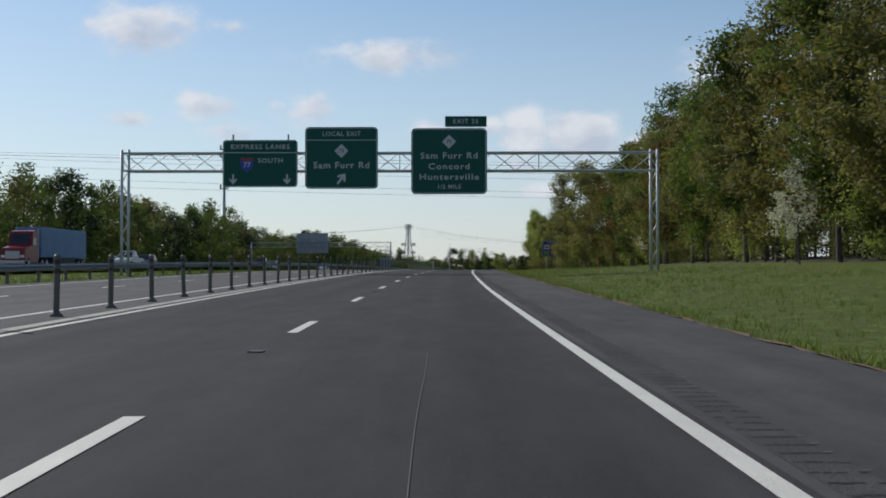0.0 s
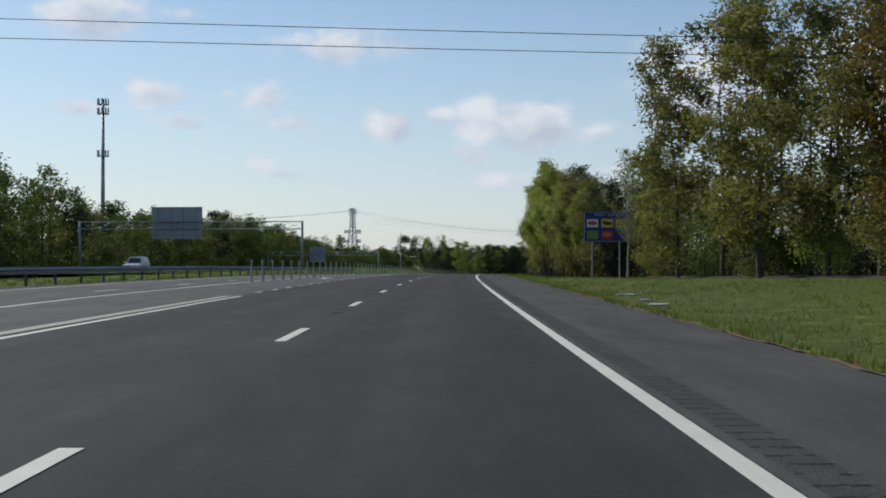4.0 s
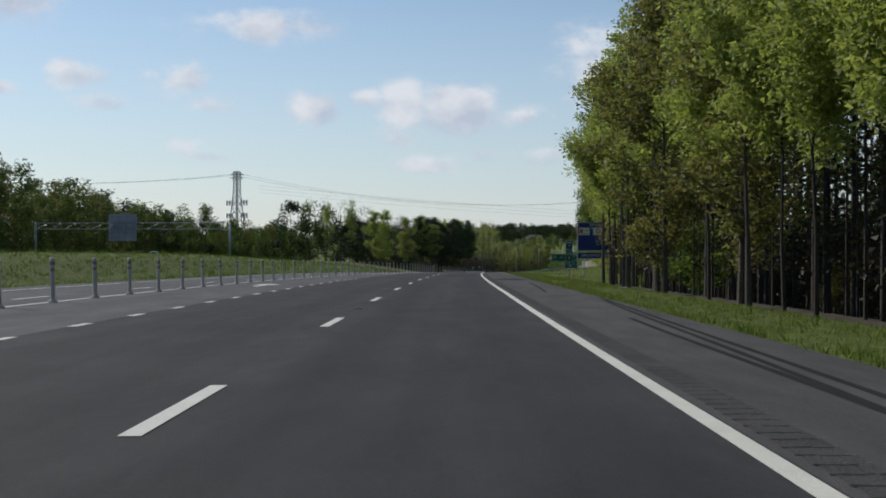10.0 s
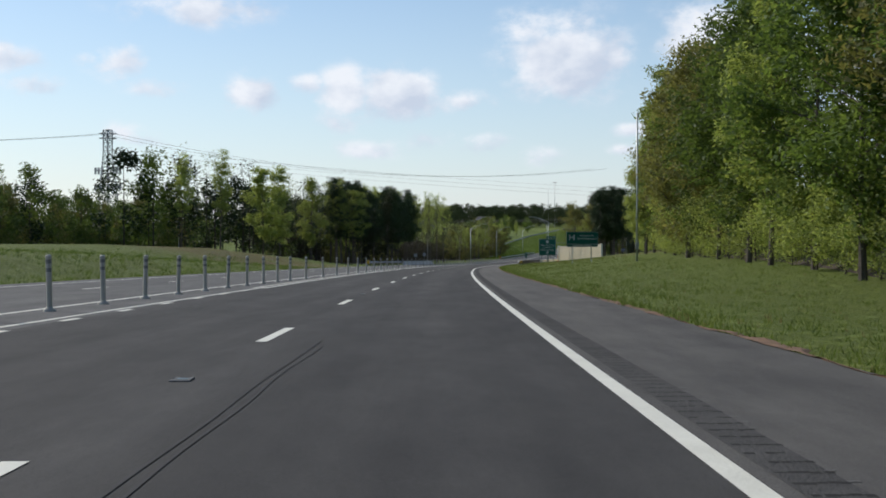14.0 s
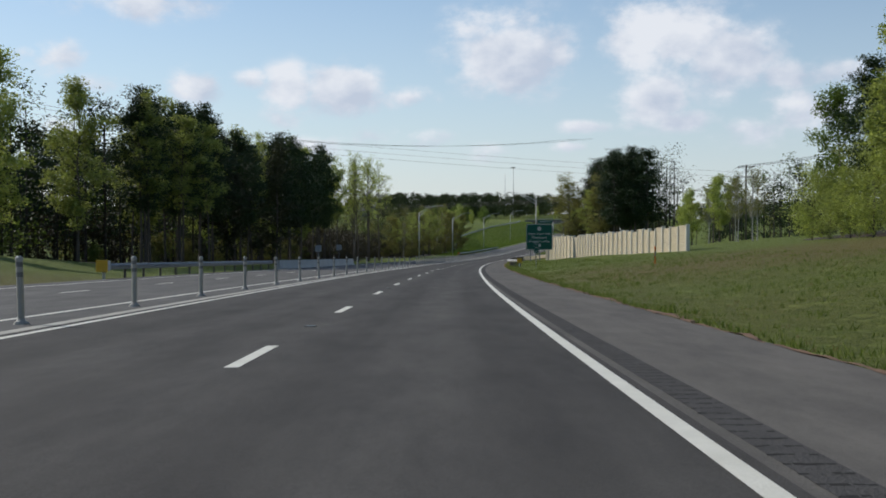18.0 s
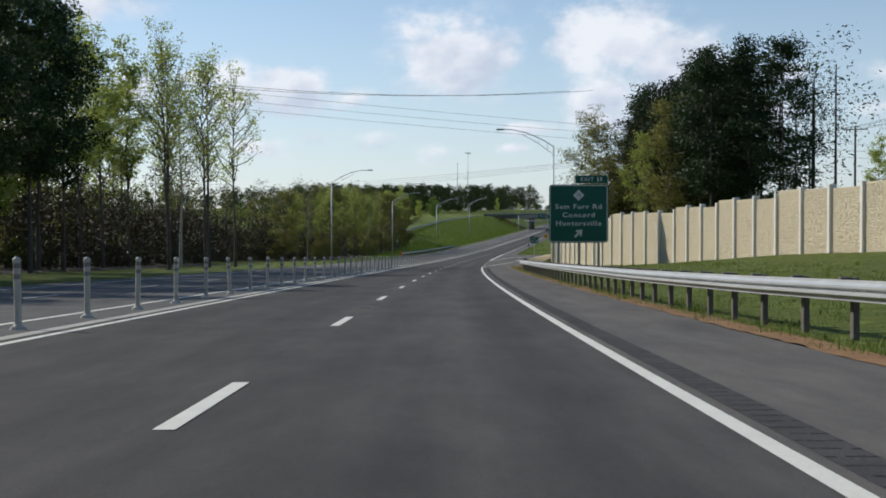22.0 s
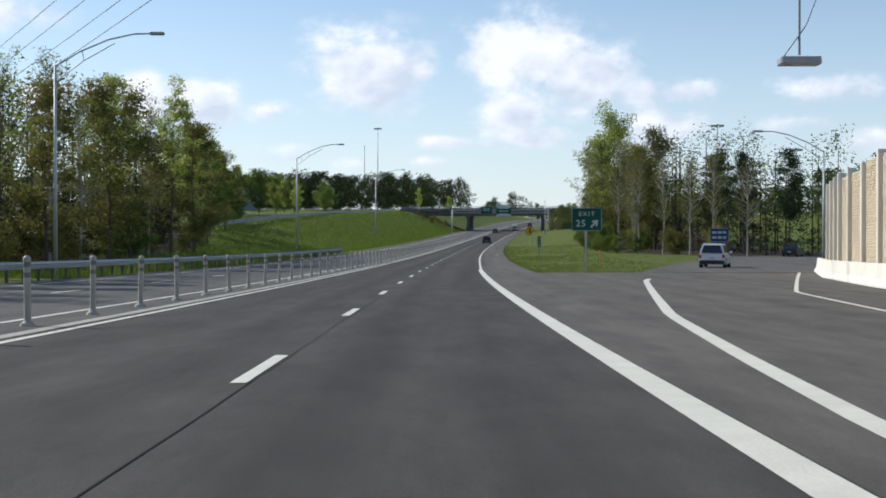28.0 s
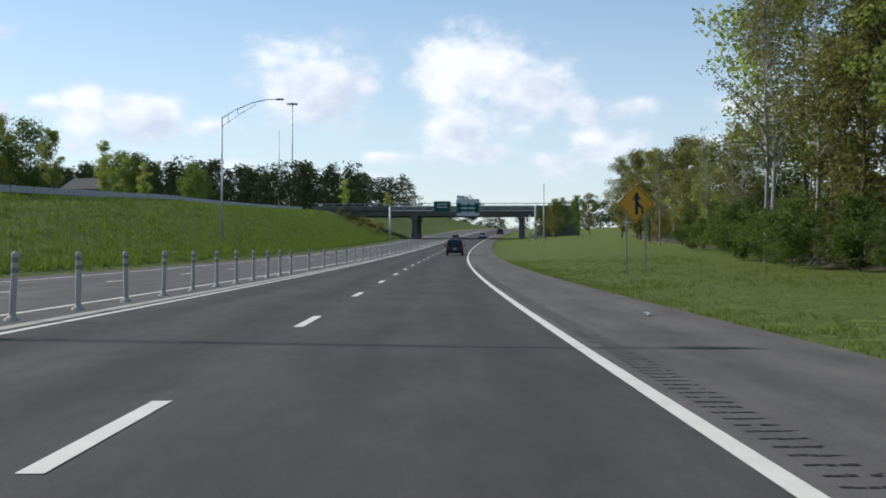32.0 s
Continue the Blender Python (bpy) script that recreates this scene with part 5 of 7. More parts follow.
def truss(root, x0, x1, z0, z1, y, depth, bay=1.6, mat=None):
    mat = mat or M_GALV
    for yy in (y - depth / 2, y + depth / 2):
        for z in (z0, z1):
            part("chord", tubem((x0, yy, z), (x1, yy, z), .075, .075, 8), mat, root)
    n = int((x1 - x0) / bay)
    for i in range(n):
        a, b = x0 + (x1 - x0) * i / n, x0 + (x1 - x0) * (i + 1) / n
        yy = y - depth / 2
        part("brace", tubem((a, yy, z0 if i % 2 else z1), (b, yy, z1 if i % 2 else z0), .035, .035, 5), mat, root)
        part("brace", tubem((a, yy + depth, z1 if i % 2 else z0), (b, yy + depth, z0 if i % 2 else z1), .035, .035, 5), mat, root)
        part("brace", tubem((a, yy, z1), (b, yy + depth, z1), .03, .03, 5), mat, root)
        if i % 6 == 0:
            part("brace", tubem((a, yy, z0), (a, yy, z1), .035, .035, 5), mat, root)


def gantry_near():
    root = thing("sign_gantry", stand(89.5, 0, 0), "galvanised steel truss gantry carrying three green guide signs", "sign gantry")
    for x in (-23.4, 15.0):
        lattice_post(root, x, 0, -.8, 8.95)
    truss(root, -23.4, 15.0, 7.4, 8.7, 0, .9)
    # express lanes sign
    p = board(root, -13.42, 7.9, 5.4, 3.4, M_GREEN)
    p.matrix_basis = Matrix.Translation((-13.42, -.75, 7.9))
    shape(p, "divider", round_rect(5.3, .05, .02, 1), 0, .78, M_WHITE)
    letters(p, "EXPRESS LANES", 0, 1.2, .45, wide=1.22)
    shape(p, "route_shield", [(-.5, .2), (-.42, .5), (0, .42), (.42, .5), (.5, .2), (.42, -.25), (0, -.6), (-.42, -.25)], -.95, -.05, plain("shield_blue", (.02, .05, .30), (.03, .06, .35), 2, .45))
    shape(p, "shield_crest", [(-.46, .24), (-.42, .48), (0, .40), (.42, .48), (.46, .24)], -.95, -.05, plain("shield_red", (.30, .02, .03), (.35, .03, .04), 2, .45), y=-.041)
    letters(p, "77", -.95, -.12, .55, y=-.045, spacing=1.0)
    letters(p, "SOUTH", .75, .2, .46, wide=1.1)
    arrow(p, -1.95, -1.15, .75, 180)
    arrow(p, 1.95, -1.15, .75, 180)
    p = board(root, 0, 0, 5.25, 4.45, M_GREEN)
    p.matrix_basis = Matrix.Translation((-7.55, -.75, 8.3))
    shape(p, "divider", round_rect(5.15, .05, .02, 1), 0, 1.28, M_WHITE)
    letters(p, "LOCAL EXIT", 0, 1.72, .45)
    diamond(p, 0, .5, .5)
    letters(p, "Sam Furr Rd", 0, -.55, .66, wide=1.06)
    arrow(p, 0, -1.5, .95, 38)
    p = board(root, 0, 0, 5.45, 4.75, M_GREEN)
    p.matrix_basis = Matrix.Translation((.2, -.75, 8.05))
    diamond(p, 0, 1.4, .5)
    letters(p, "Sam Furr Rd", 0, .38, .62, wide=1.15)
    letters(p, "Concord", 0, -.4, .62, wide=1.18)
    letters(p, "Huntersville", 0, -1.15, .62, wide=1.22)
    letters(p, "1/2 MILE", 0, -1.85, .42)
    t = board(root, 0, 0, 3.0, .78, M_GREEN)
    t.matrix_basis = Matrix.Translation((1.4, -.75, 10.9))
    letters(t, "EXIT 25", 0, 0, .45, wide=1.08)
    for x in (-15.4, -11.4, -9.4, -5.7, -1.8, 2.2):
        part("hanger", boxm(x - .05, x + .05, -.70, -.44, 6.3, 10.0), M_GALV, root)


gantry_near()


def gantry_back(s, l0, l1, signs, label, top=9.8):
    """A gantry of the opposite lanes, whose signs show their backs."""
    root = thing("sign_gantry", stand(s, l1, 0), label, "sign gantry")
    w = l0 - l1
    for x in (0, w):
        z = rise(s, l1 + x) - .3
        part("upright", tubem((x, 0, z), (x, 0, top), .28, .22, 12), M_GALVD, root, smooth=True)
    truss(root, w, 0, top - 1.5, top - .15, 0, .8, 3.0, M_GALVD)
    for a, b, z0, z1 in signs:
        p = part("panel", boxm(a - l1, b - l1, .45, .5, z0, z1), M_ALU, root, "grey aluminium back of a sign")
        for k in range(5):
            part("stringer", boxm(a - l1 + .05, b - l1 - .05, .40, .45, z0 + (z1 - z0) * (k + .5) / 5, z0 + (z1 - z0) * (k + .5) / 5 + .09), M_GALVD, root)
        for k in range(4):
            x = a - l1 + (b - a) * (k + .5) / 4
            part("hanger", boxm(x - .06, x + .06, .30, .40, z0, z1), M_GALVD, root)


gantry_back(360, -74, -32.3, [(-60.5, -51, 6.5, 12.4)], "grey steel gantry over the opposite lanes with sign backs")
gantry_back(604, -100.7, -57, [(-84.3, -78, 6.9, 12.8)], "distant grey gantry with a sign seen from behind", 11.0)


def sign_far():
    root = thing("sign_gantry", stand(1365, 0, 0), "galvanised cantilever gantry with two green signs before the bridge", "sign gantry")
    part("upright", tubem((-18.3, 0, -.6), (-18.3, 0, 7.7), .22, .2, 12), M_GALV, root, smooth=True)
    part("upright", tubem((13.3, 0, -.6), (13.3, 0, 7.7), .22, .2, 12), M_GALV, root, smooth=True)
    truss(root, -18.3, 13.3, 6.6, 7.6, 0, .7, 2.0)
    for x, z, w, h, tab in ((-6.9, 7.45, 3.7, 2.4, 0), (-1.3, 7.25, 5.0, 3.7, 1)):
        p = board(root, 0, 0, w, h, M_GREEN)
        p.matrix_basis = Matrix.Translation((x, -.6, z))
        for k in range(2 if not tab else 3):
            bars(p, 0, h * .22 - k * h * .25, [w * .3, w * .25], h * .1, w * .05)
        if tab:
            q = board(root, 0, 0, 1.6, .7, M_WHITE, border=False)
            q.matrix_basis = Matrix.Translation((x - 1.6, -.6, z + h / 2 + .42))
            q = part("caption_panel", boxm(-w / 2 + .05, w / 2 - .05, -.04, -.034, -h / 2 + .05, -h / 2 + .75), M_WHITE, p)
            q = part("caption_panel", boxm(-w / 2 + .05, w / 2 - .05, -.04, -.034, h / 2 - .85, h / 2 - .05), M_WHITE, p)


sign_far()


def food_sign():
    root, c = sign_root(262.5, 12.85, 17.6, "dark blue food services sign with five logo panels on posts")
    w, h, zc = 4.75, 3.1, 4.93
    p = board(root, 0, zc, w, h, M_BLUE, r=.12)
    letters(p, "FOOD - EXIT 25", 0, 1.2, .32)
    LW = plain("logo_white", (.6, .6, .57), (.7, .7, .66), 4, .5)
    LY = plain("logo_yellow", (.75, .45, .02), (.8, .5, .03), 4, .5)
    LR = plain("logo_red", (.45, .03, .02), (.5, .05, .03), 4, .5)
    LG = plain("logo_green", (.16, .3, .06), (.2, .36, .08), 4, .5)
    oval = [(math.cos(a) * .5, math.sin(a) * .2) for a in np.linspace(0, 2 * math.pi, 20, endpoint=False)]
    for i, (x, z, m) in enumerate(((-1.5, .35, LW), (-.02, .35, LY), (1.45, .35, LY), (-1.5, -.85, LG), (-.02, -.85, LR))):
        q = shape(p, "logo_panel", round_rect(1.15, .85, .05, 2), x, z, m)
        if i == 0:
            shape(p, "logo_mark", oval, x, z, LR, y=-.043)
        elif i == 1:
            shape(p, "logo_mark", [(-.5, .1), (-.3, .25), (.5, .1), (.5, -.15), (-.2, -.2)], x, z, M_BLACK, y=-.043)
        elif i == 2:
            shape(p, "logo_mark", [(-.45, -.1), (0, .2), (.45, -.1), (0, -.25)], x, z, M_BLACK, y=-.043)
            shape(p, "logo_mark", [(a * .3, b * .5) for a, b in oval], x, z, LW, y=-.048)
        elif i == 3:
            for k in range(3):
                shape(p, "logo_mark", round_rect(1.1, .06, .02, 1), x, z + .28 - k * .28, M_BLACK, y=-.043)
        else:
            shape(p, "logo_mark", [(a * .85, b * 1.1) for a, b in oval], x, z + .05, plain("logo_rust", (.55, .16, .08), (.6, .2, .1), 4, .5), y=-.043)
    for x in (-1.55, 1.25):
        tall_post(root, x, rise(262.5, c + x) - .4, zc + h / 2 - .2, .12, .2)


food_sign()


def gas_sign():
    root, c = sign_root(481, 12.7, 17.4, "dark blue fuel services sign with three logos on two posts")
    w, h, zc = 4.7, 3.3, 4.15
    p = board(root, 0, zc, w, h, M_BLUE, r=.1)
    letters(p, "GAS-EXIT 25", 0, 1.32, .33)
    LW = plain("logo_pale", (.55, .55, .52), (.66, .66, .62), 4, .5)
    LR = plain("logo_scarlet", (.5, .06, .03), (.55, .09, .04), 4, .5)
    for i, x in enumerate((-1.6, 0, 1.55)):
        shape(p, "logo_panel", round_rect(1.2, .85, .05, 2), x, .6, LW)
        if i == 0:
            shape(p, "logo_mark", round_rect(.4, .45, .05, 2), x - .33, .63, LR, y=-.043)
            shape(p, "logo_mark", round_rect(.5, .1, .03, 2), x + .25, .68, LR, y=-.043)
            shape(p, "logo_mark", round_rect(.8, .1, .03, 2), x, .32, plain("logo_leaf", (.1, .3, .1), (.12, .34, .12), 3, .5), y=-.043)
        elif i == 1:
            shape(p, "logo_mark", round_rect(.48, .5, .05, 2), x, .68, LR, y=-.043)
            shape(p, "logo_mark", round_rect(.26, .26, .12, 4), x, .68, LW, y=-.048)
        else:
            shape(p, "logo_mark", [(math.cos(a) * .36, math.sin(a) * .36) for a in np.linspace(0, 2 * math.pi, 20, endpoint=False)], x, .6, M_ORANGE, y=-.043)
    q = board(root, 0, 2.0, w, .7, M_BLUE, name="lower_panel", r=.05)
    letters(q, "EMERGENCY MEDICAL", 0, 0, .36, spacing=1.05)
    for x in (-1.55, 1.5):
        tall_post(root, x, rise(481, c + x) - .4, zc + h / 2 - .2, .12, .2)


gas_sign()


def welcome_sign():
    root, c = sign_root(631, 12.8, 16.7, "dark green town welcome sign on the grass bank")
    p = board(root, 0, 3.72, 3.9, 1.55, M_GREEN, r=.06)
    letters(p, "Welcome To", .55, .3, .28)
    letters(p, "HUNTERSVILLE", .55, -.1, .30)
    shape(p, "emblem", [(-.38, .32), (-.22, .32), (-.25, .05), (.2, .05), (.17, .32), (.36, .32), (.3, 0), (.36, -.32), (.17, -.32), (.2, -.06), (-.25, -.06), (-.22, -.32), (-.38, -.32), (-.3, 0)], -1.25, .08, M_WHITE)
    q = board(root, 0, 2.78, 3.9, .3, M_GREEN, name="lower_panel", r=.04)
    bars(q, 0, 0, [.7, .5, .9], .09, .12)
    for x in (-1.2, 1.15):
        tall_post(root, x, rise(631, c + x) - .4, 4.4, .1, .16)


welcome_sign()


def exit_guide():
    root, c = sign_root(864, 7.7, 12.95, "large green exit guide sign before the noise wall")
    p = board(root, 0, 4.9, 5.25, 5.2, M_GREEN, r=.3)
    diamond(p, 0, 1.65, .5)
    letters(p, "Sam Furr Rd", 0, .62, .60, wide=1.19)
    letters(p, "Concord", 0, -.13, .60, wide=1.19)
    letters(p, "Huntersville", 0, -.88, .60, wide=1.19)
    arrow(p, 0, -1.75, .95, 45)
    t = board(root, 1.15, 7.95, 2.9, .72, M_GREEN, name="exit_tab", r=.06)
    letters(t, "EXIT 25", 0, 0, .44, wide=1.19)
    for x in (-1.75, .05, 1.8):
        tall_post(root, x, rise(864, c + x) - .4, 7.3, .2, .26, M_GALVD)


exit_guide()


def gore_sign():
    root, c = sign_root(1038, 7.75, 9.7, "green exit sign on one post in the gore", turn=4)
    p = board(root, 0, 3.25, 1.95, 1.5, M_GREEN, r=.1)
    letters(p, "EXIT", 0, .34, .40, spacing=1.35)
    letters(p, "25", -.38, -.28, .60)
    arrow(p, .5, -.28, .66, 45)
    tall_post(root, -.05, rise(1038, c) - .4, 3.9, .13, .16)


gore_sign()


def merge_sign():
    root, c = sign_root(1152, 8.35, 9.65, "amber diamond sign warning of merging traffic on two posts")
    r_ = .86
    p = part("panel", plate([(r_, 0), (0, r_), (-r_, 0), (0, -r_)], -.02, .02, M_YELLOW), None, root, m=Matrix.Translation((0, 0, 3.2)))
    a, b = [(r_ * .93, 0), (0, r_ * .93), (-r_ * .93, 0), (0, -r_ * .93)], [(r_ * .89, 0), (0, r_ * .89), (-r_ * .89, 0), (0, -r_ * .89)]
    part("border", mesh_of("border", [(x, -.024, z) for x, z in a + b], [(i, (i + 1) % 4, (i + 1) % 4 + 4, i + 4) for i in range(4)], M_BLACK), None, p)
    shape(p, "symbol", [(-.07, -.5), (.07, -.5), (.07, .2), (.2, .14), (0, .55), (-.2, .14), (-.07, .2)], .02, 0, M_BLACK, y=-.026)
    shape(p, "symbol", [(.07, -.12), (.07, .06), (.3, -.2), (.3, -.45), (.2, -.45), (.2, -.25)], .02, 0, M_BLACK, y=-.030)
    g = rise(1152, c)
    tall_post(root, -.42, g - .4, 3.1, .06, .06, M_GALVD, y=.06)
    tall_post(root, .42, g - .4, 3.1, .06, .06, M_GALVD, y=.06)


merge_sign()


def ramp_sign():
    root, c = sign_root(1105, 29.1, 31.2, "small blue services sign on two posts beside the exit ramp", turn=15)
    p = board(root, 0, rise(1105, c) + 2.7, 2.1, 1.6, M_BLUE, r=.06)
    bars(p, 0, .3, [.5, .5, .4], .28, .12)
    bars(p, 0, -.3, [.5, .5, .4], .28, .12)
    for x in (-.6, .6):
        tall_post(root, x, rise(1105, c + x) - .4, rise(1105, c) + 3.3, .06, .06)


ramp_sign()


def mile_marker(s, lat, z0, z1, label, w=.32):
    root, c = sign_root(s, lat - .15, lat + .15, label, "mile_marker", "mile marker", "mile markers on the verge")
    p = board(root, 0, (z0 + z1) / 2, w, z1 - z0, M_GREEN, r=.03)
    if w > .53:
        bars(p, 0, .64, [w * .7], .09, .05)
        shape(p, "route_shield", [(-.13, .06), (-.11, .13), (0, .11), (.11, .13), (.13, .06), (.11, -.07), (0, -.16), (-.11, -.07)], 0, .4, plain("shield_navy", (.02, .05, .30), (.03, .06, .35), 2, .45))
        letters(p, "77", 0, .39, .16, y=-.043, spacing=1.0)
        letters(p, "MILE", 0, .08, .17)
        letters(p, "25", 0, -.22, .36)
        bars(p, 0, -.55, [w * .2], .2, .05)
    else:
        for k in range(3):
            bars(p, 0, (z1 - z0) * (.32 - .32 * k), [w / 2], .06, .05)
    tall_post(root, 0, rise(s, lat) - .3, z1 - .1, .05, .05, M_GALVD, y=.06)


mile_marker(751, 7.9, 1.55, 2.75, "narrow dark green mile marker in the grass", .5)
mile_marker(1061, 6.9, 1.4, 2.3, "narrow green mile marker in the exit gore")
mile_marker(436, 8.7, 1.1, 2.75, "tall green mile marker at the wood's edge", .55)


def orange_marker(s, lat, h=1.15):
    root = thing("utility_marker", stand(s, lat, rise(s, lat)), "orange plastic utility marker post in the grass", "marker post", "orange utility markers")
    bm = boxm(-.05, .05, -.012, .012, -.2, h, bevel=.006)
    part("blade", bm, M_ORANGE, root)
    part("cap", tubem((0, 0, h - .12), (0, 0, h + .03), .06, .05, 10), M_ORANGE, root)
    part("decal", boxm(-.035, .035, -.016, -.0125, h * .45, h * .72), M_WHITE, root, "pale printed decal")


for s_, l_, h_ in ((702, 14.2, 1.2), (1065, 12.4, 1.25), (468, 11.4, 1.0), (105, 12.5, 1.0)):
    orange_marker(s_, l_, h_)

# ================= lamps, poles and wires =================


def street_lamp(s, lat, side, z, reach=5.6, label=""):
    """Tall davit pole with a trussed arm; side 1 reaches to the right."""
    g = rise(s, lat)
    root = thing("street_lamp", stand(s, lat, g), label or "tall galvanised street lamp with a long trussed arm", "street lamp", "street lamps of the interchange")
    h = z - g
    top = h - 1.8
    part("pole", tubem((0, 0, -.3), (0, 0, top), .13, .075, 12), M_GALV, root, smooth=True)
    part("base_plate", boxm(-.22, .22, -.22, .22, 0, .06), M_GALV, root)
    pts = [(0, top - .1), (reach * .25, top + .75), (reach * .55, top + 1.45), (reach * .82, h - .02), (reach, h)]
    low = [(0, top - 1.0), (reach * .3, top + .25), (reach * .62, top + 1.25)]
    for i in range(len(pts) - 1):
        part("arm", tubem((side * pts[i][0], 0, pts[i][1]), (side * pts[i + 1][0], 0, pts[i + 1][1]), .05, .045, 8), M_GALV, root)
    for i in range(2):
        part("stay", tubem((side * low[i][0], 0, low[i][1]), (side * low[i + 1][0], 0, low[i + 1][1]), .035, .03, 6), M_GALV, root)
    part("strut", tubem((side * reach * .12, 0, top - .55), (side * reach * .12, 0, top + .32), .025, .025, 6), M_GALV, root)
    part("strut", tubem((side * reach * .3, 0, top + .25), (side * reach * .28, 0, top + .85), .025, .025, 6), M_GALV, root)
    bm = boxm(side * reach - .1 if side > 0 else side * reach - .75, side * reach + .75 if side > 0 else side * reach + .1, -.17, .17, h - .09, h + .09, bevel=.05)
    part("lamp_head", bm, M_ALU, root)
    return root


for s_, l_, z_ in ((942, -22.4, 13.9), (1029, -22.9, 13.8), (1121, -22.6, 14.6), (1222, -23.2, 16.0)):
    street_lamp(s_, l_, 1, z_)
street_lamp(891, 9.5, -1, 15.1)
street_lamp(1071, 33.2, -1, 11.9)


def bare_pole(s, lat, top, label, r=.11):
    g = rise(s, lat)
    root = thing("steel_pole", stand(s, lat, g), label, "pole")
    part("shaft", tubem((0, 0, -.4), (0, 0, top - g), r, r * .8, 12), M_GALV, root, smooth=True)
    part("cap", tubem((0, 0, top - g), (0, 0, top - g + .05), r * .85, r * .5, 12), M_GALV, root)
    part("cabinet", boxm(-.16, .16, -r - .2, -r, 1.2, 1.9, bevel=.02), M_ALU, root)


bare_pole(603, 18.3, 15.8, "tall plain galvanised pole on the grass verge")
bare_pole(1300, 13.3, 10.4, "galvanised camera pole beside the shoulder")
bare_pole(1330, 11.6, 5.5, "short galvanised pole before the bridge", .09)


def sensor_arm():
    root = thing("sensor_gantry", stand(985, 17.0, 0), "grey mast arm with a hanging sensor box over the exit lane", "mast arm")
    part("mast", tubem((0, 0, -.4), (0, 0, 7.1), .16, .13, 12), M_GALVD, root, smooth=True)
    part("arm", tubem((0, 0, 6.85), (-9.8, 0, 6.95), .09, .06, 10), M_GALVD, root, smooth=True)
    part("stem", tubem((-9.15, 0, 7.1), (-9.15, 0, 5.55), .03, .03, 8), M_GALVD, root)
    bm = boxm(-9.6, -8.7, -.2, .2, 5.32, 5.5, bevel=.03)
    part("sensor_box", bm, M_ALU, root)
    part("cable", tubem((-8.75, 0, 6.85), (-9.0, 0, 6.2), .012, .012, 5), M_BLACK, root)
    part("cable", tubem((-9.0, 0, 6.2), (-9.5, 0, 5.5), .012, .012, 5), M_BLACK, root)


sensor_arm()


def high_mast(s, lat, z, ringed=True):
    g = rise(s, lat)
    root = thing("high_mast_light", stand(s, lat, g), "very tall slim mast with a ring of floodlights" if ringed else "very tall slim plain steel mast", "light mast", "high masts of the interchange")
    h = z - g
    part("mast", tubem((0, 0, -.4), (0, 0, h), .32, .16, 12), M_GALV, root, smooth=True)
    if ringed:
        part("ring", tubem((0, 0, h - .5), (0, 0, h - .3), 1.1, 1.1, 16), M_GALVD, root)
        for k in range(8):
            a = k * math.pi / 4
            part("floodlight", boxm(math.cos(a) * 1.5 - .3, math.cos(a) * 1.5 + .3, math.sin(a) * 1.5 - .3, math.sin(a) * 1.5 + .3, h - .75, h - .3, bevel=.05), M_ALU, root)


high_mast(1499, -68, 43, True)
high_mast(1560, -88, 38, False)
high_mast(1300, 60, 31, True)
high_mast(1300, 81, 24.3, True)


def utility_pole(s, lat, top, arms=2, label="wooden utility pole with crossarms behind the noise wall"):
    g = rise(s, lat)
    root = thing("utility_pole", stand(s, lat, g, 25), label, "utility pole", "wooden utility poles")
    h = top - g
    part("pole", tubem((0, 0, -.5), (0, 0, h), .17, .11, 10), M_WOODP, root, smooth=True)
    for k in range(arms):
        z = h - .35 - 1.6 * k
        part("crossarm", boxm(-1.4, 1.4, -.06, .06, z - .06, z + .06), M_WOODP, root)
        for x in (-1.25, -.6, .6, 1.25):
            part("insulator", tubem((x, 0, z + .06), (x, 0, z + .26), .045, .03, 8), M_GALVD, root)
        part("brace", tubem((-.7, .08, z - .06), (0, .08, z - .7), .02, .02, 5), M_GALVD, root)
        part("brace", tubem((.7, .08, z - .06), (0, .08, z - .7), .02, .02, 5), M_GALVD, root)
    return root


for s_, l_, t_, n_ in ((818, 43.3, 16.0, 2), (911, 42.5, 16.3, 1), (898, 44.5, 16.0, 1), (860, 47.5, 14.5, 1)):
    utility_pole(s_, l_, t_, n_)


def wire(a, b, sag, r, parent):
    """A hanging wire between two places given as station, offset, height."""
    p, q = at(*a), at(*b)
    n = 14
    pts = [p.lerp(q, i / n) - Vector((0, 0, sag * 4 * (i / n) * (1 - i / n))) for i in range(n + 1)]
    cu = bpy.data.curves.new("wire", "CURVE")
    cu.dimensions, cu.bevel_depth, cu.bevel_resolution = "3D", r, 1
    sp = cu.splines.new("POLY")
    sp.points.add(n)
    for i, v in enumerate(pts):
        sp.points[i].co = (*v, 1)
    tmp = bpy.data.objects.new("wire", cu)
    me = bpy.data.meshes.new_from_object(tmp)
    bpy.data.objects.remove(tmp)
    bpy.data.curves.remove(cu)
    me.materials.clear()
    return part("wire", me, M_BLACK, parent)


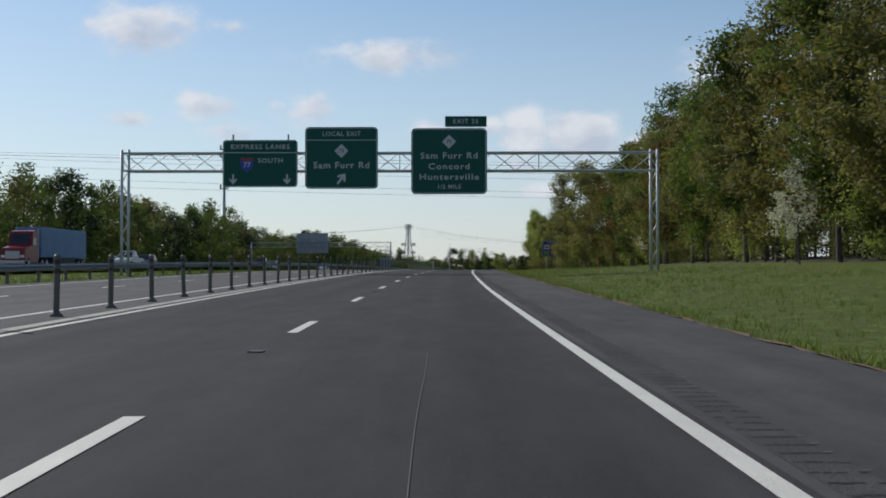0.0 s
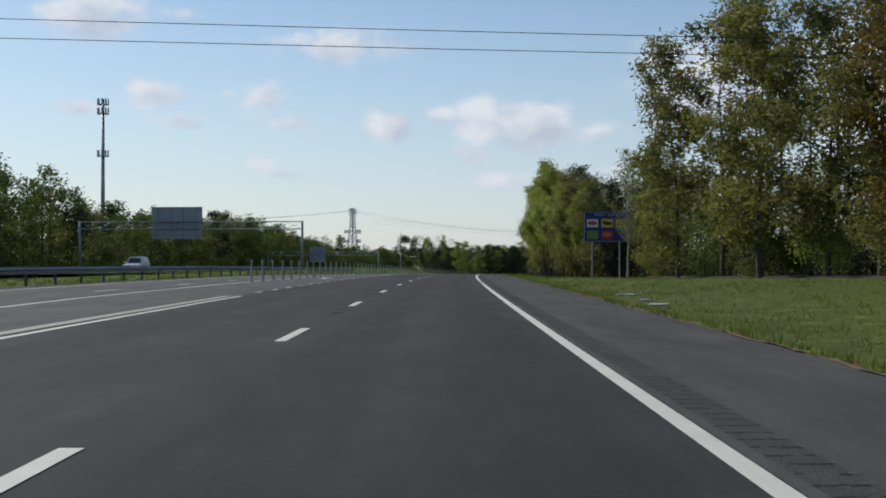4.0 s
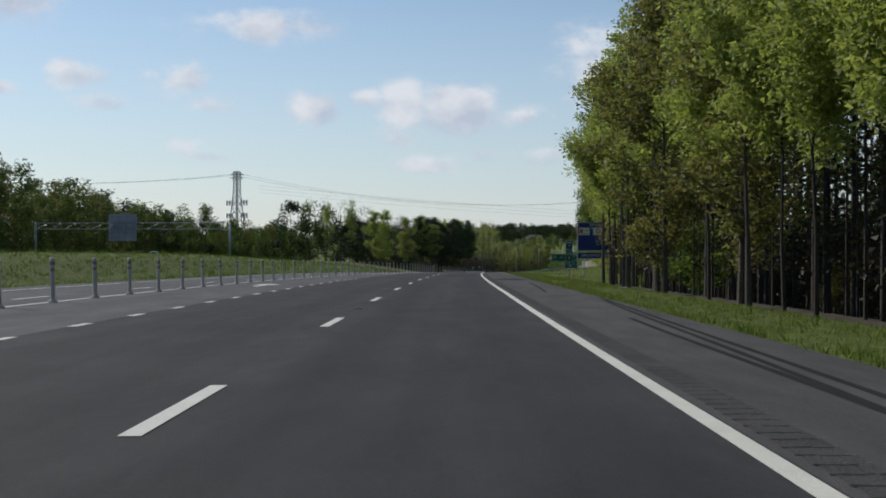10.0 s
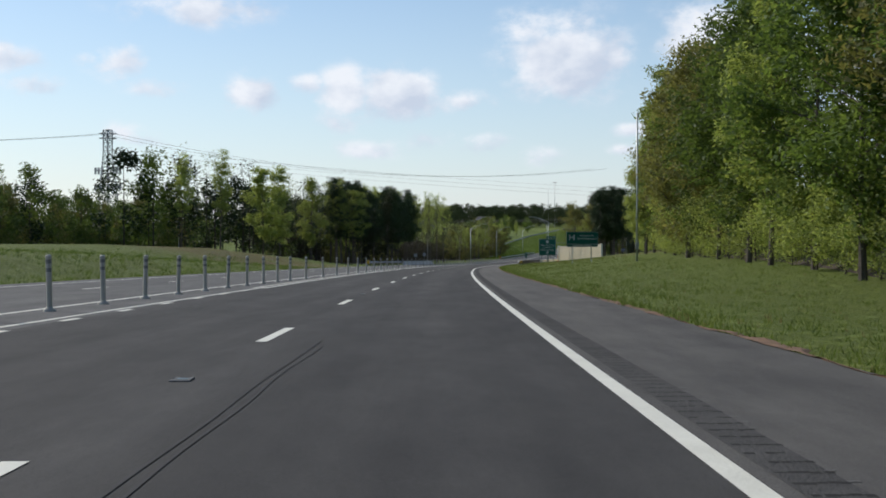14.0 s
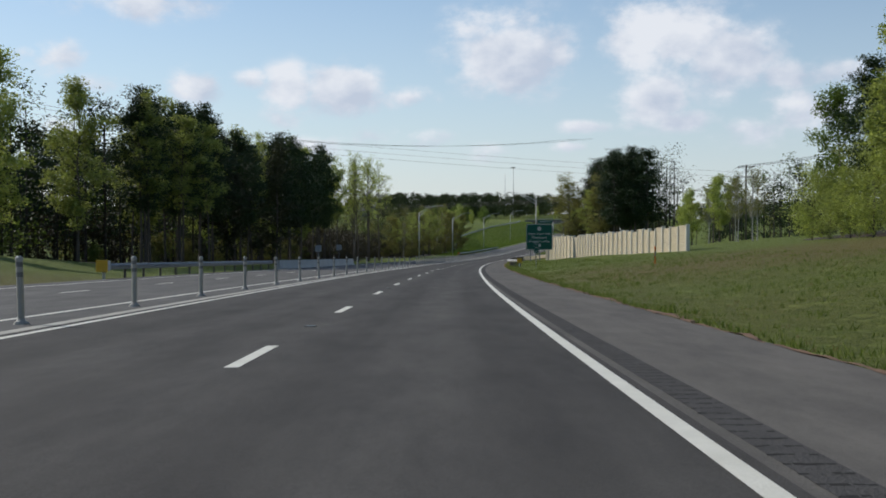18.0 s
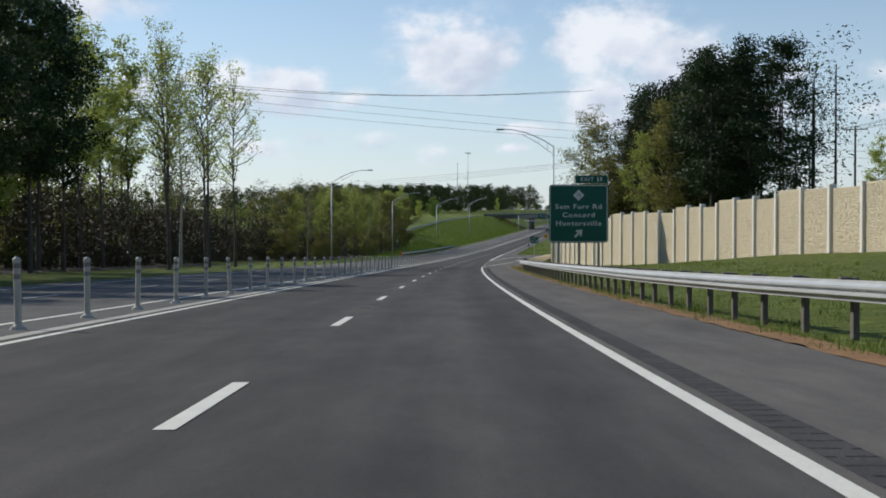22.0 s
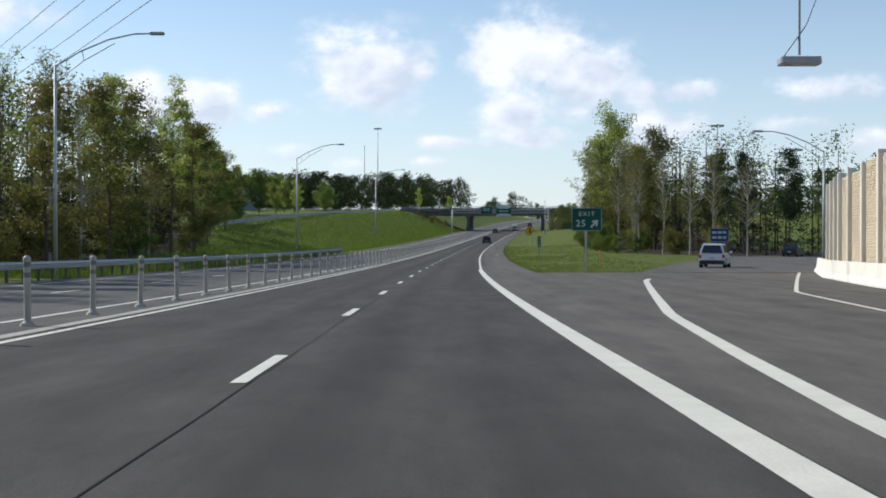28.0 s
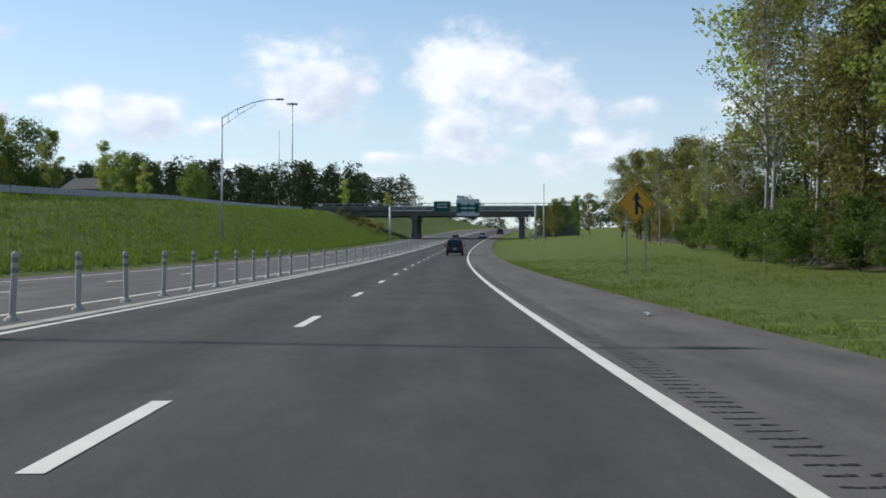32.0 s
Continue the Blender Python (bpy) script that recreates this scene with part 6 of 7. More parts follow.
w1 = thing("power_line", Matrix(), "thin black power lines crossing high over the motorway", "power line", kind="structure")
for za, zb, r_ in ((22.7, 16.06, .018), (22.33, 15.42, .03), (22.45, 13.11, .02), (20.96, 12.64, .02), (19.61, 9.86, .02), (18.16, 9.46, .02)):
    wire((198, -170, za), (198, 170, zb), 2.0, r_, w1)
w2 = thing("power_line", Matrix(), "three high black transmission wires over the exit", "power line", kind="structure")
for k in range(3):
    wire((985, -170, 46.4 - 1.9 * k), (1130, 130, 28.6 - 1.9 * k), 3.0, .035, w2)
w3 = thing("power_line", Matrix(), "thin utility wires strung between wooden poles", "power line", kind="structure")
for k, x in enumerate((-1.25, -.6, .6, 1.25)):
    wire((818, 43.3 + x, 15.8), (898, 44.5 + x, 15.8), 1.0, .02, w3)
    wire((911, 42.5 + x, 16.1), (1270, -170 + 3 * k, 22 - k), 3.0, .022, w3)
    wire((818, 43.3 + x, 15.8), (640, 78 + x, 19), 2.0, .02, w3)


def cell_tower():
    root = thing("cell_tower", stand(562, -149.5, rise(562, -149.5)), "slim grey monopole with three tiers of antennas", "cell tower")
    h = 64.6 - rise(562, -149.5)
    part("mast", tubem((0, 0, -.5), (0, 0, h), .95, .42, 14), M_GALVD, root, smooth=True)
    for z in (h - .9, h - 4.2, h - 19.5):
        part("platform", tubem((0, 0, z - 1.2), (0, 0, z - .95), 1.6, 1.6, 12), M_GALVD, root)
        for k in range(9):
            a = k * 2 * math.pi / 9
            x, y = math.cos(a) * 1.9, math.sin(a) * 1.9
            part("antenna", boxm(x - .18, x + .18, y - .18, y + .18, z - 1.4, z + 1.0, bevel=.03), M_ALU, root)


cell_tower()


def pylon():
    g = rise(937, -164)
    root = thing("lattice_pylon", stand(937, -164, g, 20), "steel lattice transmission pylon carrying antennas", "pylon")
    h = 50.5 - g

    def half(z):
        return float(np.interp(z, [0, h * .45, h * .8, h], [5.0, 2.6, 1.2, 1.2]))
    zs = [h * t for t in (0, .12, .24, .36, .46, .55, .63, .71, .78, .84, .9, .95, 1)]
    for i in range(len(zs) - 1):
        a, b = half(zs[i]), half(zs[i + 1])
        ca = [(-a, -a), (a, -a), (a, a), (-a, a)]
        cb = [(-b, -b), (b, -b), (b, b), (-b, b)]
        bm = bmesh.new()
        for k in range(4):
            n = (k + 1) % 4
            tube(bm, (*ca[k], zs[i] - (.5 if i == 0 else 0)), (*cb[k], zs[i + 1]), .24, .22, 5, False)
            tube(bm, (*ca[k], zs[i]), (*cb[n], zs[i + 1]), .11, .11, 4, False)
            tube(bm, (*ca[n], zs[i]), (*cb[k], zs[i + 1]), .11, .11, 4, False)
            tube(bm, (*cb[k], zs[i + 1]), (*cb[n], zs[i + 1]), .11, .11, 4, False)
        part("lattice_section", bm, M_GALVD, root)
    for z in (h * .55, h * .68):
        for sx in (-1, 1):
            bm = tubem((sx * half(z), 0, z), (sx * 6.5, 0, z + .3), .16, .12, 5)
            tube(bm, (sx * half(z), 0, z + 1.6), (sx * 6.5, 0, z + .3), .1, .08, 5)
            part("crossarm", bm, M_GALVD, root)
            for k in (0, 1, 2):
                part("antenna", boxm(sx * (3 + k * 1.7) - .3, sx * (3 + k * 1.7) + .3, -.3, .3, z - 1.2, z + 1.4), M_ALU, root)
    for sx in (-1, 1):
        part("crossarm", tubem((0, 0, h), (sx * 3.2, 0, h - 1.0), .16, .12, 5), M_GALVD, root)
    bm = bmesh.new()
    for z in (h - 3.2, h - 1.4):   # the square frame at the head
        c = [(-2.3, -2.3), (2.3, -2.3), (2.3, 2.3), (-2.3, 2.3)]
        for k in range(4):
            tube(bm, (*c[k], z), (*c[(k + 1) % 4], z), .16, .16, 5)
            tube(bm, (*c[k], z), (0, 0, z - 1.2), .09, .09, 4)
    part("head_frame", bm, M_GALVD, root)
    w = thing("power_line", Matrix(), "far transmission wires from the lattice pylon", "power line", kind="structure")
    for x in (-3, 3):
        wire((937, -164 + x, 49), (760, -330 + x, 45), 8, .06, w)
        wire((937, -164 + x, 49), (1080, 20 + x, 42), 9, .05, w)


pylon()
high_mast(875, -112, 32, False)

# ================= vehicles =================
M_GLASS = plain("tinted_glass", (0.012, 0.014, 0.016), (0.02, 0.023, 0.026), 1.0, 0.08, 0, 0, 20, 0.8)
M_TYRE = plain("tyre_rubber", (0.012, 0.012, 0.012), (0.022, 0.022, 0.022), 8, 0.85)
M_RIM = plain("alloy_rim", (0.4, 0.4, 0.42), (0.55, 0.55, 0.57), 4, 0.35, 0.8)
M_TAIL = plain("tail_lamp", (0.32, 0.012, 0.012), (0.45, 0.02, 0.02), 4, 0.25)
M_HEADL = plain("head_lamp", (0.7, 0.7, 0.7), (0.85, 0.85, 0.85), 4, 0.15)
M_TRIM = plain("black_trim", (0.015, 0.015, 0.016), (0.03, 0.03, 0.031), 4, 0.6)
CAR_PAINT = {k: plain("car_paint_" + k, tuple(v * .92 for v in c), c, .6, .28, .1) for k, c in
             {"white": (.72, .72, .71), "black": (.016, .017, .02), "navy": (.02, .028, .05), "silver": (.42, .43, .44), "red": (.25, .02, .025), "grey": (.12, .125, .13)}.items()}


def side_extrude(prof, w_low, w_top, z_low, z_top):
    """A closed side outline (y, z) drawn out to both sides, narrower towards the top."""
    def half(z):
        return float(np.interp(z, [z_low, z_top], [w_low, w_top])) / 2
    n = len(prof)
    vs = [(-half(z), y, z) for y, z in prof] + [(half(z), y, z) for y, z in prof]
    bm = bmesh.new()
    v = [bm.verts.new(c) for c in vs]
    bm.faces.new(v[:n])
    bm.faces.new(v[n:][::-1])
    for i in range(n):
        bm.faces.new((v[i], v[(i + 1) % n], v[(i + 1) % n + n], v[i + n])[::-1])
    bmesh.ops.recalc_face_normals(bm, faces=bm.faces)
    bmesh.ops.bevel(bm, geom=[e for e in bm.edges if len(e.link_faces) == 2 and e.calc_face_angle(0) > .5], offset=.05, segments=2, affect="EDGES")
    return bm


def wheel(parent, x, y, r, w=.22):
    t = part("wheel", tubem((x - w / 2, y, r), (x + w / 2, y, r), r, r, 18), M_TYRE, parent, "black tyre")
    part("rim", tubem((x - w / 2 - .012, y, r), (x + w / 2 + .012, y, r), r * .62, r * .62, 14), M_RIM, t)


def car(s, lat, paint, label, kind="suv", turn=0.0, up=0.0, group="vehicles on the road"):
    """A car whose front looks along +y."""
    root = thing("car" if kind != "pickup" else "pickup_truck", stand(s, lat, up, turn), label, "car" if kind != "pickup" else "pickup", group)
    L, W, H, c = (4.6, 1.86, 1.68, .24) if kind == "suv" else ((4.7, 1.82, 1.45, .2) if kind == "sedan" else (5.6, 1.95, 1.85, .34))
    p = CAR_PAINT[paint]
    h, b = L / 2, H * .58
    body = [(-h, c + .25), (-h + .04, b - .08), (-h + .12, b), (h * .42, b - .02), (h - .12, b - .2), (h, b - .42), (h, c + .18), (h - .2, c), (-h + .2, c)]
    part("body", side_extrude(body, W, W * .95, c, b), p, root, smooth=False)
    if kind == "suv":
        cab = [(-h + .06, b - .03), (-h + .32, H - .06), (-h + .6, H), (h * .08, H - .02), (h * .45, b - .03)]
    elif kind == "sedan":
        cab = [(-h + .55, b - .03), (-h + 1.25, H - .02), (h * .02, H), (h * .5, b - .03)]
    else:
        cab = [(-h + 2.0, b - .03), (-h + 2.15, H - .03), (h * .1, H), (h * .42, b - .03)]
    part("cabin", side_extrude(cab, W * .93, W * .72, b, H), p, root)
    # windows stand a little proud of the cabin
    y0, y1 = cab[0][0], cab[1][0]
    z0, z1 = b + .05, H - .12

    def ys(z, a, q):
        return a[0] + (q[0] - a[0]) * (z - a[1]) / (q[1] - a[1])
    wl_, wt = W * .93 * .42, W * .72 * .42
    rear = [(-wl_, ys(z0, cab[0], cab[1]) - .02, z0), (wl_, ys(z0, cab[0], cab[1]) - .02, z0), (wt, ys(z1, cab[0], cab[1]) - .02, z1), (-wt, ys(z1, cab[0], cab[1]) - .02, z1)]
    part("rear_window", mesh_of("rear_window", rear, [(0, 1, 2, 3)], M_GLASS), None, root)
    f0, f1 = cab[-1], cab[-2]
    front = [(wl_, ys(z0, f0, f1) + .02, z0), (-wl_, ys(z0, f0, f1) + .02, z0), (-wt, ys(z1, f0, f1) + .02, z1), (wt, ys(z1, f0, f1) + .02, z1)]
    part("windscreen", mesh_of("windscreen", front, [(0, 1, 2, 3)], M_GLASS), None, root)
    for sx in (-1, 1):
        def hw(z):
            return float(np.interp(z, [b, H], [W * .93, W * .72])) / 2 + .012
        ya, yb = ys(z0, cab[0], cab[1]) + .18, ys(z0, f0, f1) - .18
        yc, yd = ys(z1, cab[0], cab[1]) + .14, ys(z1, f0, f1) - .1
        side = [(sx * hw(z0), ya, z0), (sx * hw(z0), yb, z0), (sx * hw(z1), yd, z1), (sx * hw(z1), yc, z1)]
        part("side_window", mesh_of("side_window", side, [(0, 1, 2, 3)], M_GLASS), None, root)
        part("door_mirror", boxm(sx * (W / 2 + .1) - .1, sx * (W / 2 + .1) + .1, h * .33, h * .33 + .12, b + .02, b + .17, bevel=.03), p, root)
        part("tail_light", boxm(sx * W * .43 - .09, sx * W * .43 + .09, -h - .015, -h + .12, b - .3, b - .06, bevel=.02), M_TAIL, root, "red tail lamp")
        part("head_light", boxm(sx * W * .38 - .16, sx * W * .38 + .16, h - .1, h + .012, b - .42, b - .28, bevel=.02), M_HEADL, root)
        for y in (-h + .85, h - .85):
            wheel(root, sx * (W / 2 - .12), y, .34 if kind != "pickup" else .39)
    part("bumper", boxm(-W * .46, W * .46, -h - .05, -h + .06, c + .02, c + .27, bevel=.03), M_TRIM, root)
    part("number_plate", boxm(-.16, .16, -h - .056, -h - .04, b - .36, b - .2), M_WHITE, root, "plain pale plate")
    if kind == "pickup":
        part("bed_liner", boxm(-W * .42, W * .42, -h + .15, -h + 1.95, b - .35, b + .012), M_TRIM, root)
    return root


car(1228, .5, "black", "dark SUV driving ahead in the lane")
car(1362, -2.0 - 1.7, "grey", "dark grey sedan in the middle lane", "sedan")
car(1395, .9, "white", "white sedan passing under the bridge", "sedan")
car(1447, 3.4, "black", "black SUV beyond the bridge", "suv")
car(1046, 18.6, "white", "white SUV turning onto the exit ramp", "suv", 17, .012)
car(1108, 39.5, "black", "black sedan on the exit ramp", "sedan", 24, .012)
opp = "cars on the opposite carriageway"
OPP_UP = .25
car(131, -35, "white", "white pickup on the opposite carriageway", "pickup", 180, OPP_UP, opp)
car(150, -38.5, "grey", "dark grey SUV on the opposite carriageway", "suv", 180, OPP_UP, opp)
car(205, -35, "red", "dark red pickup on the opposite carriageway", "pickup", 180, OPP_UP, opp)
car(232, -38.5, "silver", "silver SUV on the opposite carriageway", "suv", 180, OPP_UP, opp)
car(268, -35, "white", "white SUV on the opposite carriageway", "suv", 180, OPP_UP, opp)
car(487, -63, "silver", "silver sedan on the opposite carriageway", "sedan", 172, opp_up(487), opp)
car(598, -72, "white", "white van-like SUV on the opposite carriageway", "suv", 168, opp_up(598), opp)


def semi():
    root = thing("semi_truck", stand(120, -42.2, OPP_UP, 180), "red semi truck with a faded blue box trailer", "truck", opp)
    M_TRL = plain("trailer_blue", (.10, .22, .36), (.16, .30, .44), .35, .55)
    red = CAR_PAINT["red"]
    cabp = [(-1.0, .75), (-1.0, 3.3), (-.6, 3.75), (.3, 3.6), (.9, 2.2), (2.4, 1.95), (2.7, 1.6), (2.7, .55), (-.8, .55)]
    part("cab", side_extrude(cabp, 2.45, 2.25, .5, 3.7), red, root)
    part("windscreen", mesh_of("windscreen", [(.95, .86, 2.4), (-.95, .86, 2.4), (-.88, .42, 3.35), (.88, .42, 3.35)], [(0, 1, 2, 3)], M_GLASS), None, root)
    for sx in (-1, 1):
        part("side_window", mesh_of("side_window", [(sx * 1.22, -.4, 2.2), (sx * 1.22, .6, 2.2), (sx * 1.18, .3, 3.0), (sx * 1.18, -.4, 3.0)], [(0, 1, 2, 3)], M_GLASS), None, root)
        part("head_light", boxm(sx * .95 - .2, sx * .95 + .2, 2.6, 2.73, 1.0, 1.25, bevel=.03), M_HEADL, root)
        part("exhaust_stack", tubem((sx * 1.1, -1.15, .9), (sx * 1.1, -1.15, 3.9), .08, .08, 8), M_GALV, root)
        for y in (1.7, -2.0, -3.3, -13.2, -14.5):
            wheel(root, sx * 1.05, y, .5, .35)
    part("grille", boxm(-.7, .7, 2.66, 2.74, .9, 1.65, bevel=.02), M_RIM, root)
    part("bumper", boxm(-1.2, 1.2, 2.6, 2.85, .4, .75, bevel=.05), M_RIM, root)
    part("chassis", boxm(-.45, .45, -15.2, 1.0, .75, 1.05), M_TRIM, root)
    part("trailer_box", boxm(-1.3, 1.3, -15.5, -1.5, 1.1, 4.1, bevel=.04), M_TRL, root, "faded blue trailer box")
    part("trailer_mark", boxm(1.302, 1.306, -11, -5, 2.0, 3.2), plain("trailer_mark", (.35, .45, .55), (.42, .52, .6), 1, .6), root, "pale worn marking")
    part("skirt", boxm(-1.25, 1.25, -12, -5, .55, 1.1, bevel=.02), M_TRIM, root)


semi()

# ================= building on the left bank =================


def house(s, lat, w, d, h, roof_h, label, turn=0.0):
    root = thing("house", stand(s, lat, rise(s, lat) - .2, turn), label, "house", "houses on the bank")
    M_SID = plain("grey_siding", (.16, .17, .19), (.22, .23, .25), .5, .8)
    M_ROOF = plain("dark_shingles", (.05, .05, .055), (.09, .09, .09), 2, .9, 0, .3, 15)
    part("wall", boxm(-w / 2, w / 2, -d / 2, d / 2, 0, h), M_SID, root)
    bm = bmesh.new()
    e = .5
    pts = [(-w / 2 - e, -d / 2 - e, h - .1), (w / 2 + e, -d / 2 - e, h - .1), (w / 2 + e, d / 2 + e, h - .1), (-w / 2 - e, d / 2 + e, h - .1), (-w / 2 + .8, 0, h + roof_h), (w / 2 - .8, 0, h + roof_h)]
    v = [bm.verts.new(p) for p in pts]
    for f in ((0, 1, 5, 4), (2, 3, 4, 5), (1, 2, 5), (3, 0, 4), (3, 2, 1, 0)):
        bm.faces.new([v[i] for i in f])
    part("roof", bm, M_ROOF, root)
    for k in range(3):
        for z in (1.0, 3.9):
            if z + 1.5 < h:
                x = -w / 2 + w * (k + .5) / 3
                q = part("window", boxm(x - .55, x + .55, -d / 2 - .05, -d / 2 + .02, z, z + 1.5), M_WHITE, root)
                part("pane", boxm(x - .47, x + .47, -d / 2 - .06, -d / 2 - .052, z + .08, z + 1.42), M_GLASS, q)


house(1432, -110, 13, 10, 6.2, 3.2, "dark grey two-storey house behind the grass bank", 15)
house(1405, -150, 16, 11, 6.2, 3.0, "large grey building half hidden by trees", -5)

# guardrail along the top of the left bank
top_rail = thing("bank_guardrail", stand(1130, -36, rise(1130, -36)), "dark guardrail along the top of the grass bank", "guardrail")
inv_t = top_rail.matrix_basis.inverted()
q = 1130.0
while q < 1384:
    a, b = (q, -36 - (q - 1130) * .02), (min(q + 6, 1384), -36 - (q + 6 - 1130) * .02)
    pa, pb = at(*a, rise(*a)), at(*b, rise(*b))
    vs = [inv_t @ (p + Vector((0, 0, z))) for p in (pa, pb) for z in (.35, .95)]
    part("rail", mesh_of("rail", [vs[0], vs[2], vs[3], vs[1]] + [v + Vector((.06, 0, 0)) for v in (vs[0], vs[2], vs[3], vs[1])], [(0, 1, 2, 3), (7, 6, 5, 4), (3, 2, 6, 7), (0, 4, 5, 1)], M_GALVD), None, top_rail)
    part("post", boxm(-.07, .07, -.07, .07, -.3, .95), M_WOODP, top_rail, m=inv_t @ Matrix.Translation(pa))
    q += 6
for s_, l_ in ((1374, -22), (1380, -25), (1386, -27), (1378, -29), (1388, -23), (1384, -32), (1370, -26)):
    plant("shrub", s_, l_, 2.2, group=G6)

# ================= guardrail end and barrels =================
end_m = thing("guardrail_terminal", stand(767.2, 6.35, 0), "yellow-faced steel end terminal of the guardrail", "guardrail end")
part("impact_head", boxm(-.28, .28, -.1, .45, .42, .9, bevel=.02), M_GALV, end_m)
part("object_marker", boxm(-.3, .3, -.125, -.105, .38, .94, bevel=.008), plain("marker_yellow", (.62, .36, .02), (.7, .42, .03), 2, .5), end_m, "yellow reflective face")
for y in (.2, 1.4):
    part("post", boxm(-.06, .06, y - .06, y + .06, -.3, .5, bevel=.01), M_GALV, end_m)
part("strut", boxm(-.05, .05, .2, 1.4, .08, .15), M_GALV, end_m)
end_w = thing("guardrail_terminal", stand(676.2, -17.1, 0), "yellow-faced end terminal before the median wood", "guardrail end")
part("impact_head", boxm(-.28, .28, -.1, .45, .42, .9, bevel=.02), M_GALV, end_w)
part("object_marker", boxm(-.3, .3, -.125, -.105, .36, .96, bevel=.008), plain("marker_amber", (.62, .36, .02), (.7, .42, .03), 2, .5), end_w, "yellow reflective face")
part("post", boxm(-.06, .06, .14, .26, -.3, .5, bevel=.01), M_GALV, end_w)


def small_sign_back(s, lat, z0, z1, w):
    root, c = sign_root(s, lat - w / 2, lat + w / 2, "small grey sign seen from behind before the median wood", "road_sign", "road sign", "small signs seen from behind")
    part("panel", plate(round_rect(w, z1 - z0, .05, 3), -.01, .01, M_ALU), None, root, m=Matrix.Translation((0, 0, (z0 + z1) / 2)))
    tall_post(root, 0, rise(s, lat) - .3, z1 - .05, .06, .06, M_GALVD, y=-.05)


small_sign_back(765, -18.2, 1.75, 2.5, .75)
small_sign_back(784, -18.2, 2.0, 2.75, .75)
end_l = thing("guardrail_terminal", stand(1001.2, -17.7, 0), "orange-faced end terminal beside the express lanes", "guardrail end")
part("impact_head", boxm(-.28, .28, -.1, .45, .42, .9, bevel=.02), M_GALV, end_l)
part("object_marker", boxm(-.3, .3, -.125, -.105, .34, .98, bevel=.008), M_ORANGE, end_l, "orange reflective face")
part("post", boxm(-.06, .06, .14, .26, -.3, .5, bevel=.01), M_GALV, end_l)

# ================= small things on the road =================


def quads(name, items, mat, label, category):
    """Many small flat pieces (station, offset, length, width, height) as one mesh."""
    vs, fs = [], []
    for s, l, ln, w, up in items:
        k = len(vs)
        for ds, dl in ((-ln / 2, -w / 2), (-ln / 2, w / 2), (ln / 2, w / 2), (ln / 2, -w / 2)):
            vs.append(at(s + ds, l + dl, up))
        fs.append((k, k + 1, k + 2, k + 3))
    return tagged(new(name, mesh_of(name, vs, fs, mat)), label, category, kind="stuff")


M_GROOVE = plain("groove_dark", (.03, .029, .028), (.05, .048, .046), 6, .95, 0, 0, 40, .08)
M_BAND = plain("worn_band", (.058, .0565, .055), (.104, .1005, .096), 1.2, .95, 0, .4, 30, .1)
M_LIP = plain("groove_lip", (.10, .098, .092), (.14, .136, .13), 6, .9)
r4 = random.Random(4)
rows_r = [-5 + .305 * i for i in range(int(872 / .305))] + [1034 + .305 * i for i in range(int(144 / .305))]
grooves, lips = [], []
for s_ in rows_r:
    mid, skew = 2.255 + .03 * math.sin(s_ * .07), r4.uniform(-.012, .012)
    for k in range(5):   # each groove is rough and broken
        if r4.random() < .1:
            continue
        grooves.append((s_ + skew + r4.uniform(-.014, .014), mid - .12 + .06 * k + r4.uniform(-.008, .008), r4.uniform(.03, .065), r4.uniform(.045, .068), .004 + .0002 * (k % 2)))
    if r4.random() < .55:
        lips.append((s_ + .05 + r4.uniform(-.02, .02), mid + .165 + r4.uniform(-.02, .02), .022, r4.uniform(.03, .08), .0055))
tagged(new("rumble_band", ribbon("rumble_band", 2.1, lambda s: 2.41 + .03 * noise.noise(Vector((s * .8, 1, 0))), -5, 867, .003, M_BAND, 2.0)), "worn darker band of the rumble strip", "rumble strip", kind="structure")
quads("rumble_strip", grooves, M_GROOVE, "milled rumble strip grooves in the shoulder", "rumble strip")
quads("rumble_lips", lips, M_LIP, "pale worn lips of the rumble strip", "rumble strip")

M_TAR = plain("tar_seal", (.020, .020, .020), (.034, .034, .033), 2, .9, 0, 0, 40, .1)
M_STAIN = plain("rubber_stain", (.027, .027, .027), (.040, .040, .040), .8, .95, 0, 0, 40, .06)


def wander(name, lat, s0, s1, w, mat, amp=.12, freq=.35, step=1.0, seed=0, parent=None, up=.005):
    f = lambda s: (lat(s) if callable(lat) else lat) + amp * noise.noise(Vector((s * freq, seed * 7.3, 0)))
    return strip(name, f, w, s0, s1, mat, step, up, parent)


M_FAINT = plain("faint_seam", (.040, .040, .039), (.056, .055, .054), .8, .95, 0, 0, 40, .06)
tar = thing("crack_seal", Matrix(), "thin black tar lines and rubber marks on the asphalt", "road marking", kind="structure")
for k_ in range(26):
    wander("tar_line", -1.73, 945 + 6 * k_, 951.2 + 6 * k_ - r4.uniform(0, .5), r4.uniform(.008, .015), M_TAR, .05, .45, .3, 1, tar)
wander("tar_line", .1, 4, 14, .007, M_LIP, .08, .12, 1.0, 2, tar)
M_SCUFF = plain("faint_scuff", (.064, .0635, .063), (.084, .083, .082), 1.4, .95, 0, 0, 40, .06)
for k_ in range(2):
    wander("scuff", lambda s, k_=k_: -1.20 + (s - 448.7) * 0.0025 + .10 * k_, 434 + r4.uniform(0, 4), 496 - r4.uniform(0, 8), .022, M_SCUFF, .07, .3, .5, 50 + k_, tar)
